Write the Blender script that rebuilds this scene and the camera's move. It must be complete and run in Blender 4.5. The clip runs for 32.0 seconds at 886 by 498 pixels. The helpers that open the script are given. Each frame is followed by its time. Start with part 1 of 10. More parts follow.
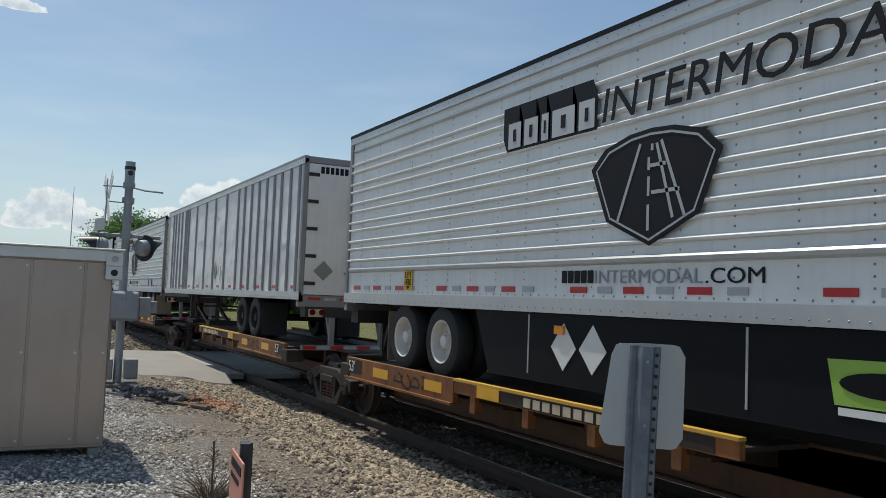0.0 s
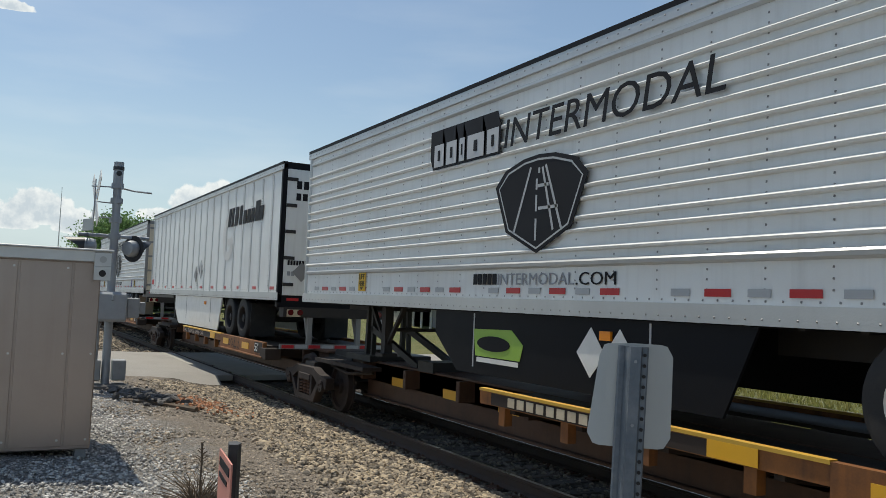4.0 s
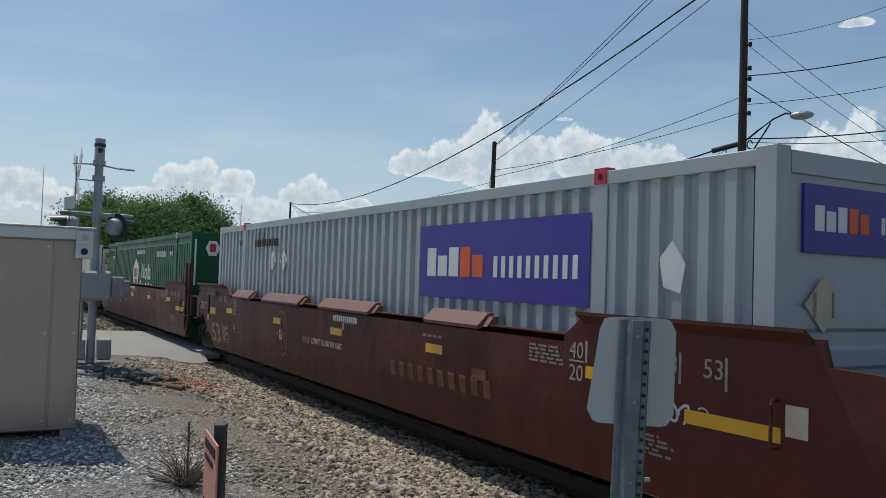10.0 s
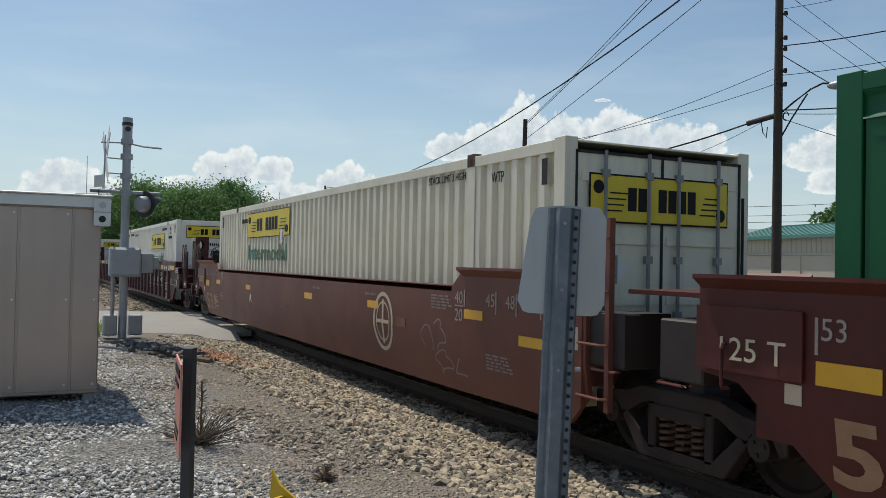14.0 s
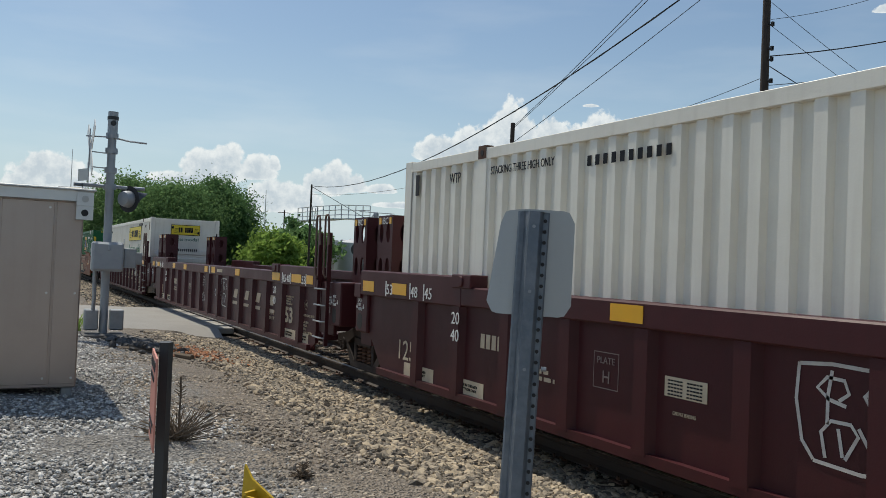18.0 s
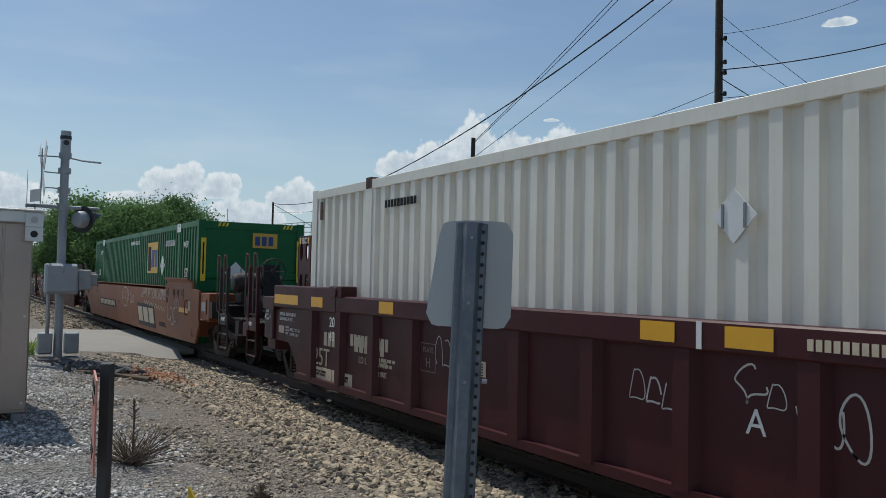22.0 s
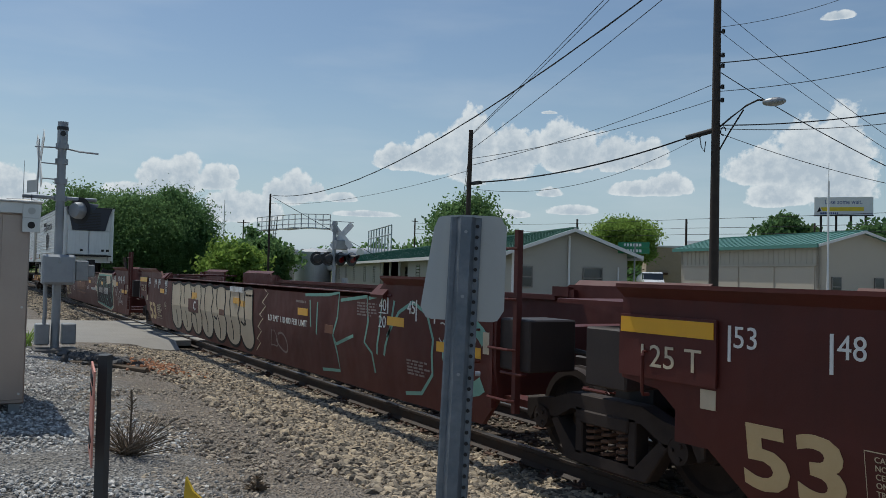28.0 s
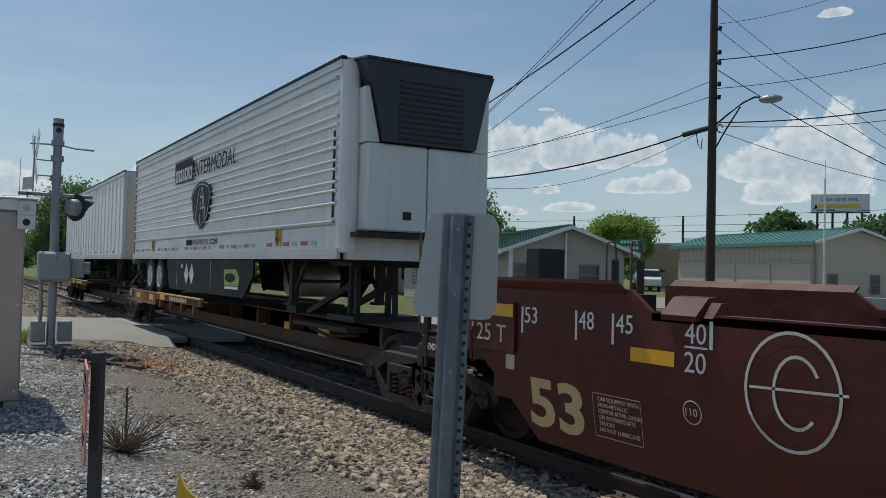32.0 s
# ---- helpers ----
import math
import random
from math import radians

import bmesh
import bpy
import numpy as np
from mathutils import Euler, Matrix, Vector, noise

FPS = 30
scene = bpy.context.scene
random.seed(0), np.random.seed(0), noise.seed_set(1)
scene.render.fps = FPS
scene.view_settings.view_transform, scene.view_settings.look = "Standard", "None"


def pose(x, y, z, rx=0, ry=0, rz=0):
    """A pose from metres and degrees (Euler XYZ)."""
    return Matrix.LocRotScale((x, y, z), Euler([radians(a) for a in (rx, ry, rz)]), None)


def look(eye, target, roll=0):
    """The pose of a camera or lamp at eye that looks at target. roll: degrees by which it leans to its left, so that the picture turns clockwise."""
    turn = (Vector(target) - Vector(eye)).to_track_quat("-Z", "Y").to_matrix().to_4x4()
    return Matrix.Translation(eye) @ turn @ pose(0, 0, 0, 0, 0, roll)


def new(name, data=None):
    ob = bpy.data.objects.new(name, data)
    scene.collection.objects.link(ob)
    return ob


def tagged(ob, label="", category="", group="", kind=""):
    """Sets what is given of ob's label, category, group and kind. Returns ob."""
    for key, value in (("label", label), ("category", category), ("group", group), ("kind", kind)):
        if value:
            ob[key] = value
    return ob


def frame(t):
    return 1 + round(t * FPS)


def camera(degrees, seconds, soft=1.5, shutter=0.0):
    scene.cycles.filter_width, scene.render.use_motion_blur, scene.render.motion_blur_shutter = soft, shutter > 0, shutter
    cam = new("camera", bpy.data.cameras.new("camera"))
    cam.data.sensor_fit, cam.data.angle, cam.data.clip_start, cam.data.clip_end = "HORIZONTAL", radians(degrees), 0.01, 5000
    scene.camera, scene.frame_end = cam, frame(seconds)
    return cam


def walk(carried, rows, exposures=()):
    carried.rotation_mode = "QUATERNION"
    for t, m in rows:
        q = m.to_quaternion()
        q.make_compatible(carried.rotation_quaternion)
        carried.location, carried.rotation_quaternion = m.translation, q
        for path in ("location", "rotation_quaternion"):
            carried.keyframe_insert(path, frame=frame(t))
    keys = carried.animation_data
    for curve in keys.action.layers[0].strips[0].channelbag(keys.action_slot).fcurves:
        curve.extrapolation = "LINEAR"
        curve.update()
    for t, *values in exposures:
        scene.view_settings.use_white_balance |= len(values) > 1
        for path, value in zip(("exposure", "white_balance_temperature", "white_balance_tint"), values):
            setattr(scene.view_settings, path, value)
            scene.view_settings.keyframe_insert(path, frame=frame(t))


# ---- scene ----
cam = camera(56.2, 32.0, 0.8, 0.0)
PATH = [
    (0, (1.765, -6.501, 2.064), (-0.001, -5.571, 2.189), 2.2),
    (0.5, (1.767, -6.507, 2.063), (0.01, -5.559, 2.192), 2.0),
    (1, (1.768, -6.513, 2.062), (0.008, -5.571, 2.196), 2.4),
    (1.5, (1.766, -6.514, 2.061), (0.012, -5.561, 2.191), 2.2),
    (2, (1.764, -6.514, 2.061), (0.006, -5.569, 2.19), 2.2),
    (2.5, (1.763, -6.513, 2.061), (0.01, -5.559, 2.19), 2.2),
    (4.5, (1.77, -6.498, 2.06), (0.015, -5.547, 2.19), 2.3),
    (5, (1.772, -6.498, 2.06), (0.024, -5.536, 2.193), 2.3),
    (5.5, (1.778, -6.499, 2.061), (0.026, -5.543, 2.191), 2.1),
    (6, (1.784, -6.499, 2.061), (0.032, -5.543, 2.194), 2.3),
    (6.5, (1.786, -6.5, 2.062), (0.035, -5.542, 2.194), 2.3),
    (7, (1.786, -6.5, 2.062), (0.028, -5.555, 2.192), 2.1),
    (7.5, (1.781, -6.487, 2.064), (0.028, -5.533, 2.193), 2.1),
    (8, (1.772, -6.475, 2.066), (0.026, -5.508, 2.193), 1.8),
    (8.5, (1.766, -6.474, 2.066), (0.007, -5.532, 2.193), 2.1),
    (9, (1.753, -6.473, 2.064), (-0.001, -5.52, 2.188), 2.0),
    (9.5, (1.743, -6.471, 2.064), (-0.008, -5.51, 2.171), 1.9),
    (10, (1.678, -6.468, 2.054), (-0.062, -5.485, 2.128), 1.8),
    (10.5, (1.65, -6.488, 2.052), (-0.082, -5.49, 2.119), 1.8),
    (11, (1.636, -6.472, 2.034), (-0.096, -5.476, 2.1), 1.9),
    (11.5, (1.649, -6.407, 1.999), (-0.083, -5.406, 2.01), 2.2),
    (12, (1.69, -6.342, 1.925), (-0.041, -5.343, 2.025), 0.9),
    (12.5, (1.729, -6.282, 1.854), (-0.049, -5.367, 1.886), -0.1),
    (13, (1.734, -6.257, 1.84), (-0.049, -5.35, 1.875), 0.1),
    (13.5, (1.756, -6.241, 1.841), (-0.03, -5.342, 1.875), 0.1),
    (14, (1.785, -6.228, 1.844), (0.001, -5.324, 1.878), 1.1),
    (14.5, (1.833, -6.216, 1.843), (0.057, -5.296, 1.877), 1.4),
    (16.5, (1.835, -6.212, 1.842), (0.073, -5.267, 1.877), 2.2),
    (17, (1.836, -6.214, 1.842), (0.077, -5.263, 1.881), 2.4),
    (17.5, (1.837, -6.217, 1.843), (0.081, -5.261, 1.881), 2.3),
    (18, (1.837, -6.217, 1.841), (0.069, -5.283, 1.88), 2.3),
    (18.5, (1.836, -6.211, 1.836), (0.07, -5.273, 1.879), 2.0),
    (19, (1.84, -6.203, 1.832), (0.08, -5.255, 1.877), 1.5),
    (19.5, (1.853, -6.193, 1.836), (0.099, -5.234, 1.887), 1.2),
    (20, (1.863, -6.183, 1.84), (0.113, -5.217, 1.899), 1.1),
    (20.5, (1.861, -6.176, 1.841), (0.115, -5.203, 1.914), 1.2),
    (21, (1.856, -6.168, 1.84), (0.117, -5.184, 1.919), 1.2),
    (21.5, (1.852, -6.16, 1.838), (0.118, -5.167, 1.917), 1.3),
    (22, (1.851, -6.155, 1.836), (0.125, -5.147, 1.915), 1.2),
    (22.5, (1.854, -6.156, 1.836), (0.127, -5.15, 1.915), 1.1),
    (23, (1.858, -6.159, 1.837), (0.133, -5.15, 1.914), 1.2),
    (23.5, (1.863, -6.162, 1.835), (0.139, -5.15, 1.911), 1.1),
    (24, (1.867, -6.164, 1.833), (0.147, -5.146, 1.909), 1.1),
    (24.5, (1.871, -6.165, 1.836), (0.154, -5.142, 1.91), 1.2),
    (25, (1.873, -6.164, 1.838), (0.151, -5.15, 1.912), 1.2),
    (25.5, (1.873, -6.163, 1.839), (0.152, -5.147, 1.91), 1.3),
    (27.5, (1.873, -6.162, 1.84), (0.145, -5.157, 1.904), 1.4),
    (28, (1.875, -6.161, 1.84), (0.152, -5.147, 1.9), 1.4),
    (28.5, (1.88, -6.161, 1.84), (0.16, -5.142, 1.899), 1.5),
    (29, (1.884, -6.16, 1.84), (0.158, -5.152, 1.898), 1.4),
    (29.5, (1.883, -6.158, 1.841), (0.159, -5.146, 1.898), 1.4),
    (30, (1.879, -6.156, 1.843), (0.156, -5.142, 1.898), 1.4),
    (30.5, (1.876, -6.152, 1.844), (0.155, -5.135, 1.899), 1.3),
    (31, (1.875, -6.149, 1.844), (0.155, -5.13, 1.898), 1.3),
    (31.5, (1.877, -6.149, 1.843), (0.157, -5.129, 1.897), 1.3),
    (32, (1.878, -6.15, 1.842), (0.159, -5.13, 1.895), 1.4),
]
walk(cam, [(t, look(eye, target, roll)) for t, eye, target, roll in PATH], [(0, -0.05, 6620, 6), (5, 0.05, 6820, 6), (9, 0.02, 6720, 6), (10, -0.19, 6370, 6), (11, -0.2, 6420, 6), (12, -0.05, 6450, 6), (13, -0.02, 6570, 6), (17, 0.03, 6820, 6), (19, -0.2, 6450, 6), (20, -0.26, 6370, 6), (23, -0.22, 6300, 6), (24, 0.04, 6550, 6), (25, -0.02, 6620, 6), (28, -0.35, 6330, 6), (30, -0.38, 6350, 6), (32, -0.34, 6350, 6)])

# metres that the train has gone, every half second
GONE = [-0.0, 4.0, 8.04, 12.11, 16.19, 20.26, 24.34, 28.43, 32.53, 36.63, 40.73, 44.85, 49.01,
         53.22, 57.5, 61.8, 66.13, 70.5, 74.85, 79.15, 83.45, 87.8, 92.19, 96.61, 101.04, 105.47,
         109.92, 114.34, 118.85, 123.38, 127.93, 132.5, 137.09, 141.69, 146.33, 151.01, 155.69, 160.3, 164.89,
         169.55, 174.2, 178.82, 183.41, 188.01, 192.67, 197.39, 202.17, 206.87, 211.52, 216.29, 221.06, 225.74,
         230.41, 235.1, 239.8, 244.5, 249.21, 253.99, 258.74, 263.44, 268.11, 272.72, 277.23, 281.7, 286.16]


def travelled(t):
    """Metres that the train has gone at t seconds."""
    return float(np.interp(t, [0.5 * k for k in range(65)], GONE))


# ---- world and sun ----
SUN_WAY = Vector((-0.50, -0.115, 1.0)).normalized()   # towards the sun
world = bpy.data.worlds.new("sky")
scene.world = world
world.use_nodes = True
wn, wl = world.node_tree.nodes, world.node_tree.links
wn.clear()


def wnode(kind):
    n = wn.new(kind)
    if kind == "ShaderNodeMix":
        n.data_type = "RGBA"
    return n


def wmath(op, a, b=None, c=None, clamp=False):
    n = wn.new("ShaderNodeMath")
    n.operation, n.use_clamp = op, clamp
    for i, v in enumerate((a, b, c)):
        if v is None:
            continue
        if isinstance(v, (int, float)):
            n.inputs[i].default_value = v
        else:
            wl.new(v, n.inputs[i])
    return n.outputs[0]


sky = wnode("ShaderNodeTexSky")
sky.sky_type, sky.sun_disc = "NISHITA", False
sky.sun_elevation = math.asin(SUN_WAY.z)
sky.sun_rotation = math.atan2(SUN_WAY.x, SUN_WAY.y)
sky.altitude, sky.air_density, sky.dust_density, sky.ozone_density = 200, 1.15, 1.0, 2.6
coord = wnode("ShaderNodeTexCoord")
sep = wnode("ShaderNodeSeparateXYZ")
wl.new(coord.outputs["Generated"], sep.inputs[0])
azim = wmath("MULTIPLY", wmath("ARCTAN2", sep.outputs[1], sep.outputs[0]), 57.29578)
elev = wmath("MULTIPLY", wmath("ARCSINE", sep.outputs[2]), 57.29578)
# fair-weather clouds: azimuth, elevation of the base, half width, height (degrees)
CLOUDS = [(152.4, 7.5, 2.5, 1.6), (150.1, 7.5, 2.3, 2.4), (147.5, 7.4, 2.5, 4.2), (145.0, 7.5, 2.1, 3.5), (143.4, 8.1, 0.9, 2.0),
          (141.6, 8.0, 1.8, 3.1), (140.2, 7.8, 1.8, 2.4), (137.8, 7.8, 2.1, 2.4), (135.8, 7.8, 1.6, 1.9), (136.3, 5.8, 2.3, 0.9),
          (134.5, 5.9, 1.9, 1.3), (142.3, 5.6, 1.0, 0.6), (128.3, 6.8, 2.9, 2.2), (125.8, 6.7, 2.9, 4.0), (123.9, 6.0, 2.2, 5.4),
          (127.7, 5.2, 2.0, 1.5), (168.5, 5.4, 1.8, 2.0), (167.0, 5.5, 1.5, 2.4), (165.0, 5.6, 1.6, 1.4), (163.9, 6.1, 0.5, 0.8),
          (169.0, 4.9, 3.0, 0.8), (161.1, 5.0, 1.0, 1.4), (159.7, 5.0, 1.5, 2.0), (158.4, 5.0, 1.0, 1.2), (163.8, 3.6, 2.2, 2.0),
          (162.0, 3.7, 1.6, 1.6), (177.1, 4.3, 1.9, 1.7), (179.0, 3.8, 1.6, 1.3), (175.5, 3.8, 1.7, 1.4), (156.6, 4.9, 1.2, 0.6),
          (140.7, 4.4, 2.0, 0.6), (144.9, 4.1, 1.6, 0.5), (155.0, 3.9, 2.5, 0.4), (124.2, 16.3, 1.1, 0.5), (142.4, 11.1, 0.6, 0.2),
          (180.2, 16.7, 1.6, 0.6), (178.0, 4.7, 2.2, 1.6), (110.0, 9.0, 6.0, 4.0), (96.0, 7.0, 7.0, 3.0), (200.0, 6.0, 8.0, 3.0),
          (60.0, 8.0, 9.0, 4.0), (340.0, 9.0, 10.0, 5.0), (290.0, 7.0, 12.0, 4.0), (240.0, 10.0, 9.0, 5.0)]
total = None
for a0, e0, half, tall in CLOUDS:
    da = wmath("ABSOLUTE", wmath("SUBTRACT", azim, a0 - 360 if a0 > 205 else a0))
    if 150 < a0 < 205:
        da = wmath("MINIMUM", da, wmath("ABSOLUTE", wmath("SUBTRACT", azim, a0 - 360)))
    across = wmath("POWER", wmath("DIVIDE", da, half), 2.0)
    up = wmath("DIVIDE", wmath("SUBTRACT", elev, e0), tall)
    below = wmath("MULTIPLY", wmath("MINIMUM", up, 0.0), 3.2)
    high = wmath("ADD", wmath("POWER", wmath("MAXIMUM", up, 0.0), 2.0), wmath("MULTIPLY", below, below))
    puff = wmath("SUBTRACT", 1.0, wmath("ADD", across, high))
    total = puff if total is None else wmath("MAXIMUM", total, puff)
billow = wnode("ShaderNodeTexNoise")
billow.inputs["Scale"].default_value, billow.inputs["Detail"].default_value, billow.inputs["Roughness"].default_value = 34, 6, 0.58
wl.new(coord.outputs["Generated"], billow.inputs["Vector"])
wisp = wnode("ShaderNodeTexNoise")
wisp.inputs["Scale"].default_value, wisp.inputs["Detail"].default_value = 5, 5
stretch = wnode("ShaderNodeMapping")
stretch.inputs["Scale"].default_value = (1, 1, 5)
wl.new(coord.outputs["Generated"], stretch.inputs["Vector"])
wl.new(stretch.outputs[0], wisp.inputs["Vector"])
crisp = wnode("ShaderNodeTexNoise")
crisp.inputs["Scale"].default_value, crisp.inputs["Detail"].default_value, crisp.inputs["Roughness"].default_value = 95, 6, 0.6
wl.new(coord.outputs["Generated"], crisp.inputs["Vector"])
body = wmath("ADD", wmath("MAXIMUM", total, -1.5), wmath("MULTIPLY", wmath("SUBTRACT", billow.outputs["Fac"], 0.5), 1.5))
body = wmath("ADD", body, wmath("MULTIPLY", wmath("SUBTRACT", crisp.outputs["Fac"], 0.5), 0.9))
cover = wmath("MULTIPLY", wmath("SUBTRACT", body, 0.10), 4.2, clamp=True)
veil = wmath("MULTIPLY", wmath("SUBTRACT", wisp.outputs["Fac"], 0.46), 0.9, clamp=True)
low = wmath("SUBTRACT", 1.0, wmath("DIVIDE", elev, 30.0), clamp=True)
cover = wmath("MULTIPLY", wmath("MAXIMUM", cover, wmath("MULTIPLY", veil, low)), 0.93)
cream = wnode("ShaderNodeMix")
cream.inputs["A"].default_value = (5.4, 6.1, 6.9, 1)      # shaded bases
cream.inputs["B"].default_value = (8.3, 8.6, 8.9, 1)      # sunlit tops
lit = wmath("ADD", wmath("MULTIPLY", wmath("SUBTRACT", crisp.outputs["Fac"], 0.35), 2.2), wmath("MULTIPLY", wmath("SUBTRACT", 0.75, total), 1.1), clamp=True)
wl.new(lit, cream.inputs["Factor"])
both = wnode("ShaderNodeMix")
wl.new(cover, both.inputs["Factor"])
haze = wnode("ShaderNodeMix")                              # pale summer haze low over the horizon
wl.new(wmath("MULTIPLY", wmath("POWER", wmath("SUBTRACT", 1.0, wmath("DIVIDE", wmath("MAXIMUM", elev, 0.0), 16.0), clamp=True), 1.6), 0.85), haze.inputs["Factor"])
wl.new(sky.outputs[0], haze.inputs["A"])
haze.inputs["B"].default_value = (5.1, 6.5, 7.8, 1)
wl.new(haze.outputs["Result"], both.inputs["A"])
wl.new(cream.outputs["Result"], both.inputs["B"])
back = wnode("ShaderNodeBackground")
back.inputs["Strength"].default_value = 0.105
wl.new(both.outputs["Result"], back.inputs["Color"])
wout = wnode("ShaderNodeOutputWorld")
wl.new(back.outputs[0], wout.inputs[0])

sun = new("sun", bpy.data.lights.new("sun", "SUN"))
sun.data.energy, sun.data.angle, sun.data.color = 3.6, radians(0.53), (1.0, 0.95, 0.87)
sun.matrix_basis = look(SUN_WAY * 60, (0, 0, 0))

# ---- materials ----
TINTS = {}


def paint(name, colour, rough=0.55, metal=0.0, dirt=0.25, dirt_colour=(0.07, 0.06, 0.05), streak=0.0, scale=1.4,
          grain=60.0, bump=0.05, dent=0.0, vary=0.0, island=0.0, coat=0.0, alpha_noise=None, spec=0.5):
    """A weathered surface: large stains, streaks that run down, fine grain and relief."""
    if name in TINTS:
        return TINTS[name]
    m = bpy.data.materials.new(name)
    m.use_nodes = True
    n, l = m.node_tree.nodes, m.node_tree.links
    bsdf = n["Principled BSDF"]
    tc = n.new("ShaderNodeTexCoord")
    big = n.new("ShaderNodeTexNoise")
    big.inputs["Scale"].default_value, big.inputs["Detail"].default_value, big.inputs["Roughness"].default_value = scale, 6, 0.62
    fine = n.new("ShaderNodeTexNoise")
    fine.inputs["Scale"].default_value, fine.inputs["Detail"].default_value = grain, 3
    l.new(tc.outputs["Object"], big.inputs["Vector"])
    l.new(tc.outputs["Object"], fine.inputs["Vector"])

    def maths(op, a, b, clamp=False):
        k = n.new("ShaderNodeMath")
        k.operation, k.use_clamp = op, clamp
        for i, v in enumerate((a, b)):
            if isinstance(v, (int, float)):
                k.inputs[i].default_value = v
            else:
                l.new(v, k.inputs[i])
        return k.outputs[0]

    fac = maths("MULTIPLY", maths("SUBTRACT", big.outputs["Fac"], 0.42), 2.4 * dirt, True)
    if streak:
        run = n.new("ShaderNodeMapping")
        run.inputs["Scale"].default_value = (9, 9, 0.5)
        l.new(tc.outputs["Object"], run.inputs["Vector"])
        drip = n.new("ShaderNodeTexNoise")
        drip.inputs["Scale"].default_value, drip.inputs["Detail"].default_value = 1.3, 4
        l.new(run.outputs[0], drip.inputs["Vector"])
        fac = maths("ADD", fac, maths("MULTIPLY", maths("SUBTRACT", drip.outputs["Fac"], 0.5), 2.2 * streak, True), True)
    fac = maths("ADD", fac, maths("MULTIPLY", maths("SUBTRACT", fine.outputs["Fac"], 0.5), 0.35 * dirt), True)
    mix = n.new("ShaderNodeMix")
    mix.data_type = "RGBA"
    mix.inputs["A"].default_value, mix.inputs["B"].default_value = (*colour, 1), (*dirt_colour, 1)
    l.new(fac, mix.inputs["Factor"])
    out = mix.outputs["Result"]
    if vary or island:
        src = n.new("ShaderNodeObjectInfo").outputs["Random"] if vary else n.new("ShaderNodeNewGeometry").outputs["Random Per Island"]
        amount = vary or island
        hsv = n.new("ShaderNodeHueSaturation")
        l.new(maths("ADD", maths("MULTIPLY", src, 2 * amount), 1 - amount), hsv.inputs["Value"])
        l.new(maths("ADD", maths("MULTIPLY", src, 0.5 * amount), 1 - 0.25 * amount), hsv.inputs["Saturation"])
        l.new(out, hsv.inputs["Color"])
        out = hsv.outputs["Color"]
    l.new(out, bsdf.inputs["Base Color"])
    l.new(maths("ADD", maths("MULTIPLY", big.outputs["Fac"], 0.3), rough - 0.15, True), bsdf.inputs["Roughness"])
    bsdf.inputs["Metallic"].default_value = metal
    bsdf.inputs["Coat Weight"].default_value = coat
    bsdf.inputs["Specular IOR Level"].default_value = spec
    if bump:
        b = n.new("ShaderNodeBump")
        b.inputs["Strength"].default_value, b.inputs["Distance"].default_value = bump, 0.02
        l.new(fine.outputs["Fac"], b.inputs["Height"])
        l.new(b.outputs[0], bsdf.inputs["Normal"])
        if dent:                                # shallow dents in thin sheet
            dn = n.new("ShaderNodeTexNoise")
            dn.inputs["Scale"].default_value, dn.inputs["Detail"].default_value = 1.7, 2
            l.new(tc.outputs["Object"], dn.inputs["Vector"])
            d2 = n.new("ShaderNodeBump")
            d2.inputs["Strength"].default_value, d2.inputs["Distance"].default_value = 1.0, dent
            l.new(dn.outputs["Fac"], d2.inputs["Height"])
            l.new(d2.outputs[0], b.inputs["Normal"])
    TINTS[name] = m
    return m


BROWN = paint("brown_car_paint", (0.098, 0.0225, 0.0175), 0.55, dent=0.04, dirt=0.6, dirt_colour=(0.048, 0.017, 0.014), streak=0.3, scale=0.9, spec=0.32)
MAROON = paint("maroon_car_paint", (0.060, 0.0105, 0.0135), 0.48, dirt=0.45, dirt_colour=(0.028, 0.010, 0.010), streak=0.25, spec=0.32)
ORANGE = paint("orange_car_paint", (0.23, 0.068, 0.021), 0.55, dirt=0.55, dirt_colour=(0.17, 0.06, 0.028), streak=0.4, scale=0.8)
SPINE = paint("spine_car_yellow_paint", (0.27, 0.098, 0.020), 0.65, dirt=0.95, dirt_colour=(0.055, 0.026, 0.015), streak=0.7, scale=1.6)
SPINE_DARK = paint("spine_car_grimy_steel", (0.032, 0.020, 0.014), 0.75, dirt=0.6, dirt_colour=(0.02, 0.016, 0.014))
EDGE = paint("yellow_edge_paint", (0.62, 0.37, 0.05), 0.55, dirt=0.4, dirt_colour=(0.2, 0.1, 0.03))
BLACK = paint("black_grimy_steel", (0.022, 0.02, 0.02), 0.7, dirt=0.6, dirt_colour=(0.05, 0.042, 0.036), scale=5)
TRUCK = paint("brown_cast_steel", (0.034, 0.022, 0.018), 0.8, dirt=0.7, dirt_colour=(0.015, 0.012, 0.011), scale=4)
STEEL = paint("worn_rail_steel", (0.35, 0.33, 0.31), 0.3, 1.0, dirt=0.3)
RUST = paint("rusty_steel", (0.10, 0.05, 0.03), 0.85, dirt=0.6, dirt_colour=(0.035, 0.022, 0.016), scale=6)
GREY_STEEL = paint("galvanised_steel", (0.33, 0.34, 0.35), 0.5, 0.6, dirt=0.35, dirt_colour=(0.2, 0.2, 0.2), scale=9)
TRAILER = paint("white_trailer_sheet", (0.78, 0.79, 0.77), 0.38, dirt=0.25, dirt_colour=(0.38, 0.36, 0.33), streak=0.32, scale=0.7, dent=0.033)
